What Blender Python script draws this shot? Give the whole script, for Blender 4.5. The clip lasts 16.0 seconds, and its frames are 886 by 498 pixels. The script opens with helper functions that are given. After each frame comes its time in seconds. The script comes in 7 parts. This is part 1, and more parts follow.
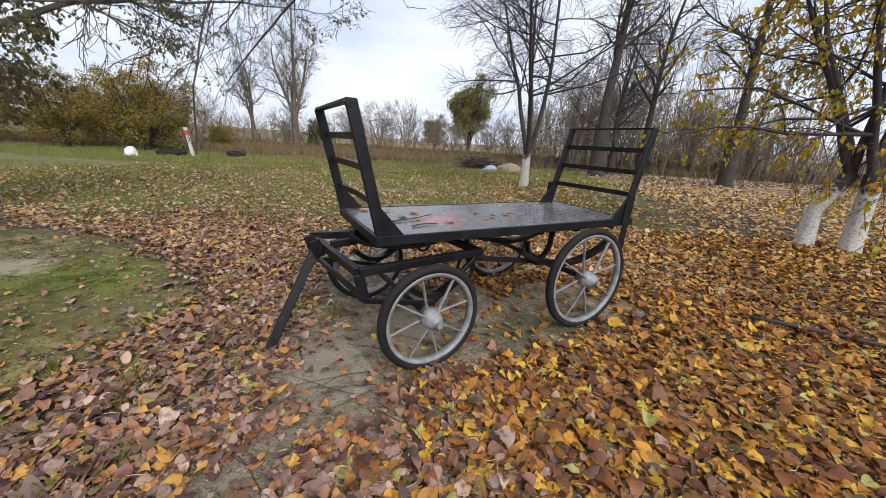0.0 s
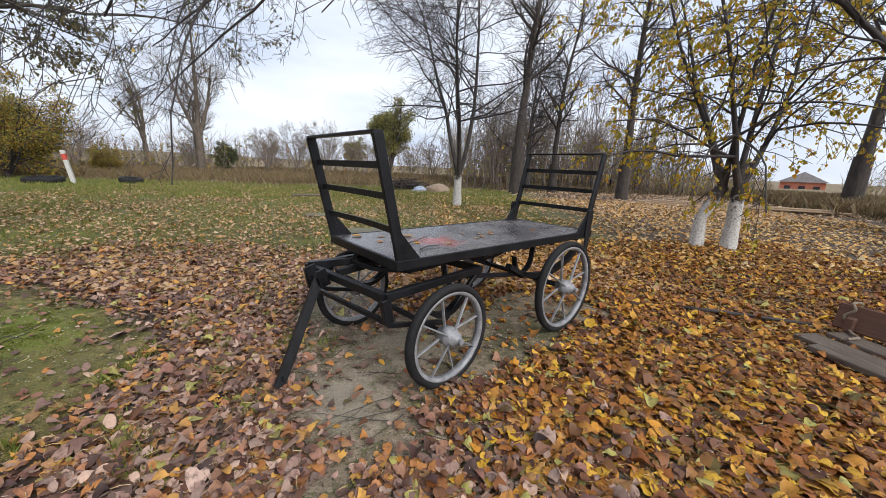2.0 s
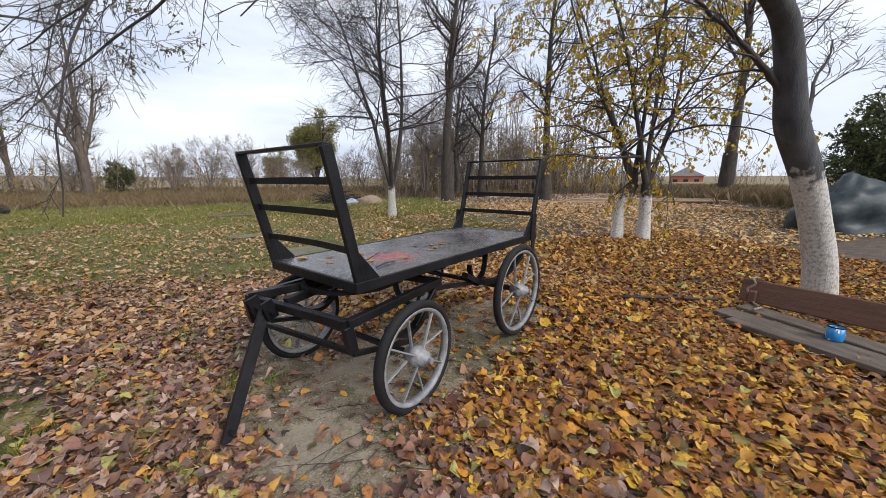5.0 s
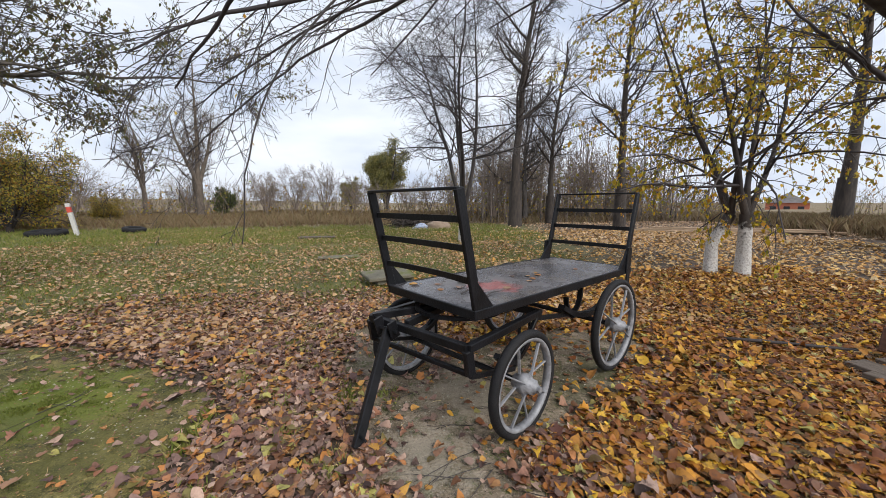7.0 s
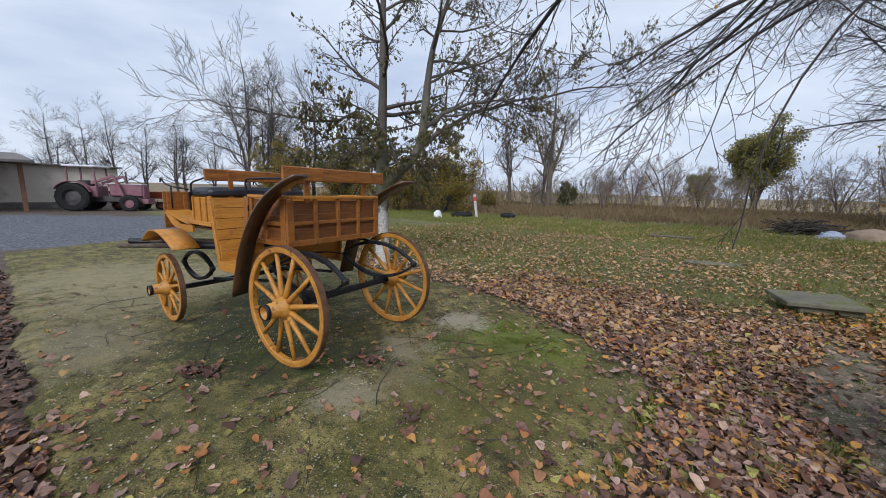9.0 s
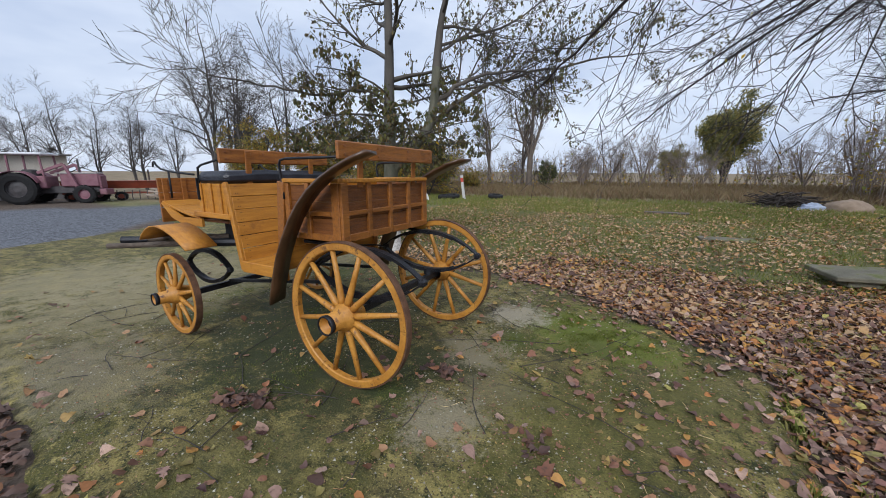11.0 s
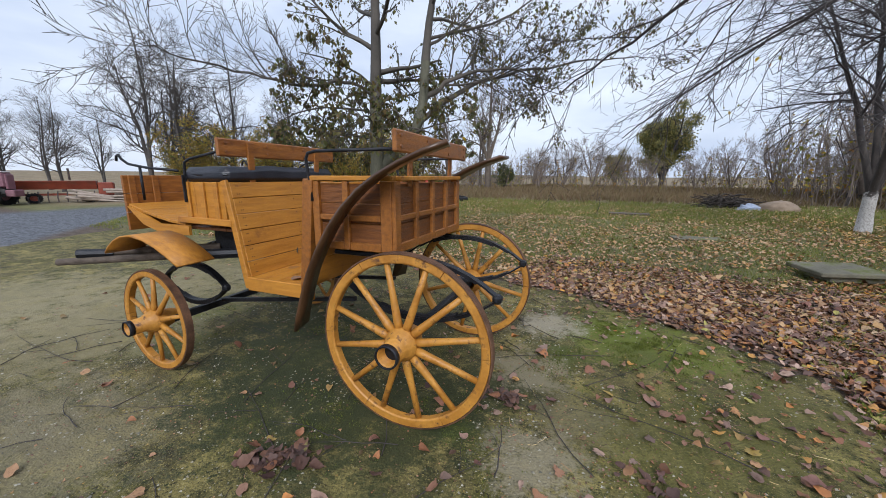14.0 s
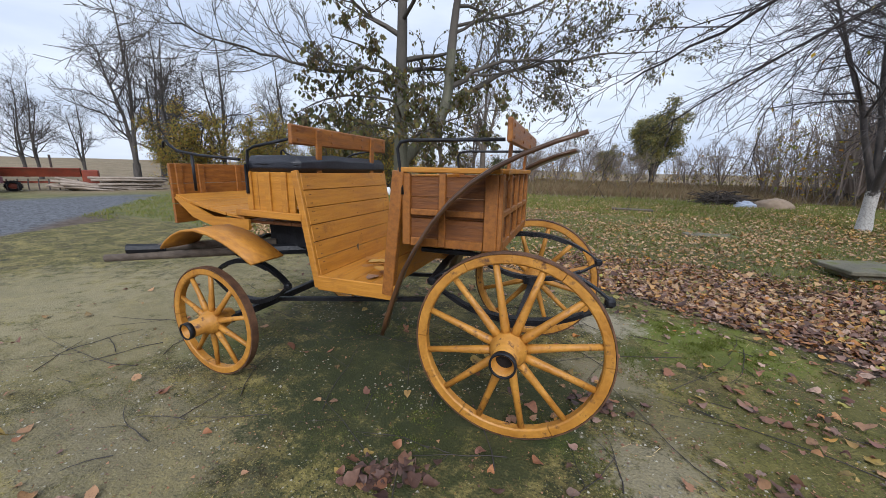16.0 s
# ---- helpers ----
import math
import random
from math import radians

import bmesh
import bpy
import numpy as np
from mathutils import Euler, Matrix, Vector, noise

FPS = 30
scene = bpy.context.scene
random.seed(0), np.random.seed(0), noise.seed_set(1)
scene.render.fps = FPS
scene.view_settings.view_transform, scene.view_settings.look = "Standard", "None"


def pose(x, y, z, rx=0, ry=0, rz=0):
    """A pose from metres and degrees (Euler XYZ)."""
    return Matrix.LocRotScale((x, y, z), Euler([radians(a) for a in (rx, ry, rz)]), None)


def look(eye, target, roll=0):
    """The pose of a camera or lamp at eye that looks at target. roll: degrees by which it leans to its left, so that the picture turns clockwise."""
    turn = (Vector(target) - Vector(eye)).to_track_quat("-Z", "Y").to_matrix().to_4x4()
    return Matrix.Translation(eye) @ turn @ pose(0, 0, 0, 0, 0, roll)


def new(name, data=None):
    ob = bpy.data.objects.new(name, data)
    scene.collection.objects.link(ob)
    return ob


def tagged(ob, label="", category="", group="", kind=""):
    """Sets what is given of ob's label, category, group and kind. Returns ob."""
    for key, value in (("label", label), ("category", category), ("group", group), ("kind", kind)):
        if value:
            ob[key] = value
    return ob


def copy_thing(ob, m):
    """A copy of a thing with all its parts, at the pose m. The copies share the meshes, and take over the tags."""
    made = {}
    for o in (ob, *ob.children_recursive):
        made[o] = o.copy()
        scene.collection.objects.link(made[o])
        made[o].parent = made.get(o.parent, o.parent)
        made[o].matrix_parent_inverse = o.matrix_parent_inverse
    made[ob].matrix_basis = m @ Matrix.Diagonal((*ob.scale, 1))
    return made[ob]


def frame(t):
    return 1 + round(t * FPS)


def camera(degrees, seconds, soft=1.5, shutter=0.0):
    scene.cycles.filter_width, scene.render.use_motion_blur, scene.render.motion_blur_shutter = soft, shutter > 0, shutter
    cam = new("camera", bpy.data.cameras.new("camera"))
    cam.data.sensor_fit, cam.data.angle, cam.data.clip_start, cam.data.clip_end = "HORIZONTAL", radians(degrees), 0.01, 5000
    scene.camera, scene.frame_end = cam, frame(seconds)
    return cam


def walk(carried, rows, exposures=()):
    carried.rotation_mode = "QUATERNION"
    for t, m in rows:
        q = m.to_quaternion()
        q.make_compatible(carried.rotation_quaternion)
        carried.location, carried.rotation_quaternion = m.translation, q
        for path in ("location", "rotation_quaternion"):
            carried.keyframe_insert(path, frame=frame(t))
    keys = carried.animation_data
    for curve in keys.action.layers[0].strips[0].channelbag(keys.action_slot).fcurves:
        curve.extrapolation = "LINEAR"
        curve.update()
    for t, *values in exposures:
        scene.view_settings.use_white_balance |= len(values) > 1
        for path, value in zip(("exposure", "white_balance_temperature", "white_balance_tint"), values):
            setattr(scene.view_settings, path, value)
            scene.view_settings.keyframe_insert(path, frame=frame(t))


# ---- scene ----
cam = camera(102.2, 16.0, soft=0.8)
PATH = [
    (0, (-0.037, 0.214, 1.397), (-0.222, 2.123, 0.828), 3.1),
    (0.5, (-0.183, 0.201, 1.39), (-0.202, 2.128, 0.852), 3.6),
    (1, (-0.39, 0.114, 1.407), (-0.183, 2.027, 0.864), 1.3),
    (1.5, (-0.493, 0.071, 1.431), (-0.262, 1.994, 0.933), 3.9),
    (2, (-0.594, 0.097, 1.409), (-0.366, 2.034, 0.966), 2.4),
    (2.5, (-0.709, 0.193, 1.387), (-0.3, 2.092, 0.914), 0.4),
    (3, (-0.731, 0.214, 1.384), (-0.242, 2.099, 0.928), 0.4),
    (3.2, (-0.726, 0.213, 1.379), (-0.203, 2.095, 0.949), -0.4),
    (5.3, (-0.727, 0.225, 1.427), (-0.144, 2.101, 1.05), -0.4),
    (5.5, (-0.746, 0.218, 1.43), (-0.191, 2.105, 1.067), -0.9),
    (6, (-0.778, 0.205, 1.428), (-0.322, 2.129, 1.132), -1.2),
    (6.5, (-0.907, 0.165, 1.459), (-0.55, 2.111, 1.162), -0.5),
    (7, (-1.082, 0.123, 1.503), (-0.826, 2.09, 1.247), -0.0),
    (7.5, (-1.315, 0.008, 1.531), (-1.454, 1.984, 1.258), 0.0),
    (8, (-1.582, -0.154, 1.531), (-2.376, 1.666, 1.292), 1.5),
    (8.5, (-1.851, -0.235, 1.523), (-2.985, 1.391, 1.253), 3.0),
    (9, (-2.023, -0.304, 1.551), (-3.324, 1.183, 1.24), 1.2),
    (9.2, (-2.1, -0.332, 1.558), (-3.424, 1.128, 1.221), 0.8),
    (11.3, (-3.158, -0.472, 1.501), (-4.291, 1.122, 1.082), 0.6),
    (11.5, (-3.236, -0.5, 1.486), (-4.325, 1.125, 1.072), 1.1),
    (12, (-3.394, -0.577, 1.498), (-4.342, 1.138, 1.097), -1.0),
    (12.5, (-3.481, -0.641, 1.51), (-4.415, 1.09, 1.149), 1.1),
    (13, (-3.564, -0.656, 1.501), (-4.582, 1.023, 1.122), 1.7),
    (13.5, (-3.712, -0.587, 1.502), (-4.676, 1.13, 1.15), 1.3),
    (14, (-3.852, -0.523, 1.491), (-4.823, 1.18, 1.096), 0.2),
    (14.5, (-3.94, -0.504, 1.467), (-4.865, 1.207, 1.002), 0.1),
    (15, (-4.117, -0.564, 1.474), (-4.992, 1.184, 1.049), 0.4),
    (15.5, (-4.329, -0.645, 1.497), (-5.104, 1.151, 1.081), -1.0),
    (16, (-4.512, -0.709, 1.484), (-5.418, 1.02, 1.053), 1.1),
]
walk(cam, [(t, look(eye, target, roll)) for t, eye, target, roll in PATH], [(0.0, 0.35, 6380, 10), (7.0, 0.28, 6430, 10), (8.0, 0.15, 6150, 10), (9.0, 0.0, 5980, 10), (12.0, 0.06, 5920, 10), (16.0, 0.18, 5980, 10)])

# ---- world and light: a bright overcast autumn noon ----
SUN_ELEV, SUN_AZ = radians(38), radians(150)
world = bpy.data.worlds.new("world")
scene.world = world
world.use_nodes = True
wn, wl = world.node_tree.nodes, world.node_tree.links
wn.clear()
w_out, w_bg = wn.new("ShaderNodeOutputWorld"), wn.new("ShaderNodeBackground")
sky = wn.new("ShaderNodeTexSky")
sky.sky_type, sky.sun_disc, sky.sun_elevation, sky.sun_rotation = "NISHITA", False, SUN_ELEV, SUN_AZ
sky.dust_density, sky.air_density = 3.0, 1.2
w_co, w_map = wn.new("ShaderNodeTexCoord"), wn.new("ShaderNodeMapping")
w_map.inputs["Scale"].default_value = (1.0, 1.0, 3.4)
w_noise, w_ramp = wn.new("ShaderNodeTexNoise"), wn.new("ShaderNodeValToRGB")
w_noise.inputs["Scale"].default_value, w_noise.inputs["Detail"].default_value = 2.1, 5.0
w_noise.inputs["Roughness"].default_value = 0.5
cr = w_ramp.color_ramp
cr.elements[0].position, cr.elements[0].color = 0.34, (5.9, 6.6, 8.0, 1)
cr.elements[1].position, cr.elements[1].color = 0.66, (9.2, 9.55, 10.2, 1)
w_mix = wn.new("ShaderNodeMix")
w_mix.data_type = "RGBA"
w_mix.inputs["Factor"].default_value = 0.9
wl.new(w_co.outputs["Generated"], w_map.inputs["Vector"])
wl.new(w_map.outputs["Vector"], w_noise.inputs["Vector"])
wl.new(w_noise.outputs["Fac"], w_ramp.inputs["Fac"])
wl.new(sky.outputs["Color"], w_mix.inputs[6])
wl.new(w_ramp.outputs["Color"], w_mix.inputs[7])
wl.new(w_mix.outputs[2], w_bg.inputs["Color"])
w_bg.inputs["Strength"].default_value = 0.098
wl.new(w_bg.outputs["Background"], w_out.inputs["Surface"])
sun = new("sun", bpy.data.lights.new("sun", "SUN"))
sun.data.energy, sun.data.angle, sun.data.color = 2.45, radians(30), (1.0, 0.975, 0.94)
sun.rotation_euler = (radians(90) - SUN_ELEV, 0, -SUN_AZ + math.pi)


# ---- materials ----
def material(name, stops, scale=8.0, rough=0.7, metal=0.0, bump=0.25, fine=90.0, source="noise", stretch=(1, 1, 1), patches=None, coat=0.0, coords="Object", vary=0.28):
    """A surface whose colour runs through stops by a broad noise, by island or by object, with fine grain and relief.
    patches: (colour, scale, from, to) of a second layer of stains."""
    m = bpy.data.materials.new(name)
    m.use_nodes = True
    n, l = m.node_tree.nodes, m.node_tree.links
    b = n["Principled BSDF"]
    co, mp = n.new("ShaderNodeTexCoord"), n.new("ShaderNodeMapping")
    mp.inputs["Scale"].default_value = stretch
    l.new(co.outputs[coords], mp.inputs["Vector"])
    broad, grain = n.new("ShaderNodeTexNoise"), n.new("ShaderNodeTexNoise")
    broad.inputs["Scale"].default_value, broad.inputs["Detail"].default_value = scale, 4.0
    grain.inputs["Scale"].default_value, grain.inputs["Detail"].default_value = fine, 3.0
    for t in (broad, grain):
        l.new(mp.outputs["Vector"], t.inputs["Vector"])
    ramp = n.new("ShaderNodeValToRGB")
    e = ramp.color_ramp.elements
    lo, hi = (0.3, 0.7) if source == "noise" else (0.0, 1.0)
    e[0].position, e[0].color, e[1].position, e[1].color = lo, (*stops[0], 1), hi, (*stops[-1], 1)
    for i, c in list(enumerate(stops))[1:-1]:
        e.new(lo + (hi - lo) * i / (len(stops) - 1)).color = (*c, 1)
    if source == "noise":
        l.new(broad.outputs["Fac"], ramp.inputs["Fac"])
    elif source == "island":
        l.new(n.new("ShaderNodeNewGeometry").outputs["Random Per Island"], ramp.inputs["Fac"])
    else:
        l.new(n.new("ShaderNodeObjectInfo").outputs["Random"], ramp.inputs["Fac"])
    colour = ramp.outputs["Color"]
    if patches:
        pc, ps, p0, p1 = patches
        pn, pr, px = n.new("ShaderNodeTexNoise"), n.new("ShaderNodeMapRange"), n.new("ShaderNodeMix")
        pn.inputs["Scale"].default_value, pn.inputs["Detail"].default_value, pn.inputs["Roughness"].default_value = ps, 6.0, 0.65
        pr.inputs["From Min"].default_value, pr.inputs["From Max"].default_value = p0, p1
        px.data_type = "RGBA"
        l.new(co.outputs["Object"], pn.inputs["Vector"])
        l.new(pn.outputs["Fac"], pr.inputs["Value"])
        l.new(pr.outputs["Result"], px.inputs["Factor"])
        l.new(colour, px.inputs[6])
        px.inputs[7].default_value = (*pc, 1)
        colour = px.outputs[2]
    hsv, vr = n.new("ShaderNodeHueSaturation"), n.new("ShaderNodeMapRange")
    vr.inputs["To Min"].default_value, vr.inputs["To Max"].default_value = 1 - vary, 1 + vary
    l.new(grain.outputs["Fac"], vr.inputs["Value"])
    l.new(vr.outputs["Result"], hsv.inputs["Value"])
    l.new(colour, hsv.inputs["Color"])
    l.new(hsv.outputs["Color"], b.inputs["Base Color"])
    rr = n.new("ShaderNodeMapRange")
    rr.inputs["To Min"].default_value, rr.inputs["To Max"].default_value = max(0.03, rough - 0.15), min(1, rough + 0.15)
    l.new(broad.outputs["Fac"], rr.inputs["Value"])
    l.new(rr.outputs["Result"], b.inputs["Roughness"])
    b.inputs["Metallic"].default_value = metal
    b.inputs["Coat Weight"].default_value = coat
    b.inputs["Coat Roughness"].default_value = 0.25
    if bump:
        bp = n.new("ShaderNodeBump")
        bp.inputs["Strength"].default_value, bp.inputs["Distance"].default_value = bump, 0.01
        l.new(grain.outputs["Fac"], bp.inputs["Height"])
        l.new(bp.outputs["Normal"], b.inputs["Normal"])
    return m


def bark(name, dark, light, white_to):
    """Furrowed bark, whitewashed up to a ragged line at white_to metres."""
    m = material(name, (dark, light), scale=3.0, rough=0.9, bump=0.9, fine=26.0, stretch=(3, 3, 0.7))
    if white_to > 0:
        n, l = m.node_tree.nodes, m.node_tree.links
        hsv = next(k for k in n if k.type == "HUE_SAT")
        co, sep, tn = n.new("ShaderNodeTexCoord"), n.new("ShaderNodeSeparateXYZ"), n.new("ShaderNodeTexNoise")
        tn.inputs["Scale"].default_value, tn.inputs["Detail"].default_value = 9.0, 6.0
        l.new(co.outputs["Object"], sep.inputs["Vector"])
        l.new(co.outputs["Object"], tn.inputs["Vector"])
        add, rg, mx = n.new("ShaderNodeMath"), n.new("ShaderNodeMapRange"), n.new("ShaderNodeMix")
        add.operation = "MULTIPLY_ADD"
        add.inputs[1].default_value = 0.9
        l.new(tn.outputs["Fac"], add.inputs[0])
        l.new(sep.outputs["Z"], add.inputs[2])
        rg.inputs["From Min"].default_value, rg.inputs["From Max"].default_value = white_to + 0.52, white_to + 0.40
        rg.inputs["To Max"].default_value = 0.92
        l.new(add.outputs["Value"], rg.inputs["Value"])
        mx.data_type = "RGBA"
        wr, wt = n.new("ShaderNodeValToRGB"), n.new("ShaderNodeTexNoise")
        wt.inputs["Scale"].default_value, wt.inputs["Detail"].default_value = 30.0, 7.0
        wr.color_ramp.elements[0].position, wr.color_ramp.elements[0].color = 0.30, (0.27, 0.25, 0.225, 1)
        wr.color_ramp.elements[1].position, wr.color_ramp.elements[1].color = 0.56, (0.55, 0.525, 0.49, 1)
        l.new(co.outputs["Object"], wt.inputs["Vector"])
        l.new(wt.outputs["Fac"], wr.inputs["Fac"])
        old = next(k for k in l if k.to_socket == hsv.inputs["Color"]).from_socket
        l.new(rg.outputs["Result"], mx.inputs["Factor"])
        l.new(old, mx.inputs[6])
        l.new(wr.outputs["Color"], mx.inputs[7])
        l.new(mx.outputs[2], hsv.inputs["Color"])
    return m


BLACK_PAINT = material("black_paint", ((0.004, 0.0045, 0.0055), (0.010, 0.010, 0.012)), scale=7, rough=0.42, bump=0.25, fine=60, patches=((0.03, 0.024, 0.02), 9.0, 0.66, 0.78))
DECK = material("deck_paint", ((0.055, 0.052, 0.056), (0.135, 0.125, 0.125)), scale=4, rough=0.25, bump=0.15, fine=50, patches=((0.13, 0.11, 0.09), 3.0, 0.55, 0.72))
RUBBER = material("rubber", ((0.007, 0.007, 0.008), (0.017, 0.016, 0.016)), scale=10, rough=0.75, bump=0.5, fine=120)
SILVER = material("silver_paint", ((0.18, 0.18, 0.187), (0.31, 0.31, 0.32)), scale=14, rough=0.6, metal=0.3, bump=0.2, fine=70, patches=((0.115, 0.101, 0.086), 11, 0.6, 0.75))
OCHRE = material("ochre_wood", ((0.34, 0.132, 0.010), (0.49, 0.212, 0.022)), scale=4, rough=0.55, bump=0.35, fine=30, stretch=(0.8, 9, 9), coat=0.08, patches=((0.20, 0.072, 0.014), 6, 0.58, 0.80), vary=0.14)
CROSS_OCHRE = material("ochre_cross_boards", ((0.34, 0.132, 0.010), (0.49, 0.212, 0.022)), scale=4, rough=0.55, bump=0.35, fine=30, stretch=(9, 0.8, 9), coat=0.08, patches=((0.20, 0.072, 0.014), 6, 0.58, 0.80), vary=0.14)
OCHRE_WHEEL = material("ochre_wheel_paint", ((0.34, 0.138, 0.016), (0.50, 0.235, 0.034)), scale=9, rough=0.55, bump=0.5, fine=40, coat=0.08, patches=((0.10, 0.040, 0.016), 18, 0.57, 0.70))
BROWN_WOOD = material("brown_stain", ((0.15, 0.05, 0.012), (0.26, 0.095, 0.02)), scale=5, rough=0.45, bump=0.35, fine=24, stretch=(7, 1.0, 7), coat=0.2)
PANEL_WOOD = material("panel_stain", ((0.10, 0.032, 0.006), (0.21, 0.072, 0.012)), scale=6, rough=0.55, bump=0.5, fine=30, stretch=(1.0, 1.0, 12), coat=0.08)
FENDER = material("fender_wood", ((0.043, 0.020, 0.009), (0.087, 0.041, 0.017)), scale=6, rough=0.34, bump=0.2, fine=30, coat=0.3)
AMBER = material("amber_stain", ((0.19, 0.064, 0.009), (0.32, 0.118, 0.016)), scale=5, rough=0.5, bump=0.4, fine=24, stretch=(7, 1.0, 7), coat=0.1, patches=((0.12, 0.042, 0.009), 8, 0.58, 0.78))
IRON = material("black_iron", ((0.010, 0.011, 0.014), (0.028, 0.028, 0.032)), scale=12, rough=0.45, metal=0.3, bump=0.35, fine=70)
RUST = material("rusty_tyre", ((0.07, 0.035, 0.02), (0.17, 0.085, 0.045)), scale=14, rough=0.75, metal=0.3, bump=0.4, fine=90)
LEATHER = material("black_leather", ((0.010, 0.011, 0.016), (0.025, 0.026, 0.034)), scale=6, rough=0.4, bump=0.35, fine=80)
OLD_WOOD = material("weathered_wood", ((0.06, 0.042, 0.03), (0.14, 0.11, 0.085)), scale=4, rough=0.85, bump=0.5, fine=30, stretch=(1, 8, 8))
RED_WOOD = material("red_brown_board", ((0.080, 0.036, 0.022), (0.136, 0.064, 0.040)), scale=4, rough=0.8, bump=0.5, fine=30, stretch=(1, 8, 8))

# a red paint stain on the deck, towards its front
_n, _l = DECK.node_tree.nodes, DECK.node_tree.links
_h = next(k for k in _n if k.type == "HUE_SAT")
_old = next(k for k in _l if k.to_socket == _h.inputs["Color"]).from_socket
_co, _dist, _nz, _sum, _rg, _mx = _n.new("ShaderNodeTexCoord"), _n.new("ShaderNodeVectorMath"), _n.new("ShaderNodeTexNoise"), _n.new("ShaderNodeMath"), _n.new("ShaderNodeMapRange"), _n.new("ShaderNodeMix")
_dist.operation = "DISTANCE"
_dist.inputs[1].default_value = (0.60, 0.36, 0.85)
_nz.inputs["Scale"].default_value, _nz.inputs["Detail"].default_value = 9.0, 5.0
_sum.operation = "MULTIPLY_ADD"
_sum.inputs[1].default_value = 0.4
_rg.inputs["From Min"].default_value, _rg.inputs["From Max"].default_value, _rg.inputs["To Max"].default_value = 0.42, 0.30, 0.75
_mx.data_type = "RGBA"
_mx.inputs[7].default_value = (0.34, 0.085, 0.075, 1)
_l.new(_co.outputs["Object"], _dist.inputs[0])
_l.new(_co.outputs["Object"], _nz.inputs["Vector"])
_l.new(_nz.outputs["Fac"], _sum.inputs[0])
_l.new(_dist.outputs["Value"], _sum.inputs[2])
_l.new(_sum.outputs["Value"], _rg.inputs["Value"])
_l.new(_rg.outputs["Result"], _mx.inputs["Factor"])
_l.new(_old, _mx.inputs[6])
_l.new(_mx.outputs[2], _h.inputs["Color"])
for _m in (BLACK_PAINT, IRON, RUBBER):
    _m.node_tree.nodes["Principled BSDF"].inputs["Specular IOR Level"].default_value = 0.28


# ---- mesh helpers ----
def thing(name, m, label, category, group=""):
    ob = new(name)
    ob.matrix_world = m
    ob.empty_display_size = 0.1
    return tagged(ob, label, category, group)


def part(name, bm, mat, parent, label="", smooth=False):
    me = bpy.data.meshes.new(name)
    bm.to_mesh(me)
    bm.free()
    me.materials.append(mat)
    if smooth:
        me.shade_smooth()
    ob = new(name, me)
    ob.parent = parent
    if label:
        ob["label"] = label
    return ob


def bulk(name, verts, faces, mat, parent=None, smooth=False):
    """One mesh object from arrays of points and of equal-sided faces."""
    me = bpy.data.meshes.new(name)
    verts, faces = np.asarray(verts, dtype=np.float32), np.asarray(faces, dtype=np.int32)
    k = faces.shape[1]
    me.vertices.add(len(verts))
    me.vertices.foreach_set("co", verts.ravel())
    me.loops.add(faces.size)
    me.loops.foreach_set("vertex_index", faces.ravel())
    me.polygons.add(len(faces))
    me.polygons.foreach_set("loop_start", np.arange(0, faces.size, k, dtype=np.int32))
    me.update(calc_edges=True)
    me.validate()
    me.materials.append(mat)
    if smooth:
        me.shade_smooth()
    ob = new(name, me)
    if parent:
        ob.parent = parent
    return ob


def box(bm, centre, size, bevel=0.004, turn=None):
    m = Matrix.Translation(centre) @ (turn.to_4x4() if turn else Matrix.Identity(4)) @ Matrix.Diagonal((*size, 1))
    r = bmesh.ops.create_cube(bm, size=1.0, matrix=m)
    if bevel:
        edges = list({e for v in r["verts"] for e in v.link_edges})
        bmesh.ops.bevel(bm, geom=edges, offset=min(bevel, 0.3 * min(size)), segments=1, affect="EDGES", profile=0.5)


def beam(bm, p, q, w, h, bevel=0.003, up=(0, 0, 1)):
    """A square bar from p to q, w wide and h high."""
    p, q = Vector(p), Vector(q)
    x = (q - p).normalized()
    y = Vector(up).cross(x)
    y = y.normalized() if y.length > 1e-4 else Vector((0, 1, 0))
    z = x.cross(y)
    box(bm, (p + q) / 2, ((q - p).length, w, h), bevel, Matrix((x, y, z)).transposed())


def tube(bm, pts, radius, sides=8, cap=True):
    """A round bar along pts; radius is a number or one for each point."""
    pts = [Vector(p) for p in pts]
    rad = radius if isinstance(radius, (list, tuple)) else [radius] * len(pts)
    rings, ref = [], None
    for i, p in enumerate(pts):
        d = (pts[min(i + 1, len(pts) - 1)] - pts[max(i - 1, 0)]).normalized()
        if ref is None:
            ref = Vector((0, 0, 1)) if abs(d.z) < 0.9 else Vector((1, 0, 0))
        ref = (ref - d * ref.dot(d)).normalized()
        s = d.cross(ref)
        rings.append([bm.verts.new(p + rad[i] * (math.cos(2 * math.pi * k / sides) * ref + math.sin(2 * math.pi * k / sides) * s)) for k in range(sides)])
    for a, b in zip(rings, rings[1:]):
        for k in range(sides):
            bm.faces.new((a[k], a[(k + 1) % sides], b[(k + 1) % sides], b[k]))
    if cap:
        bm.faces.new(rings[0][::-1])
        bm.faces.new(rings[-1])


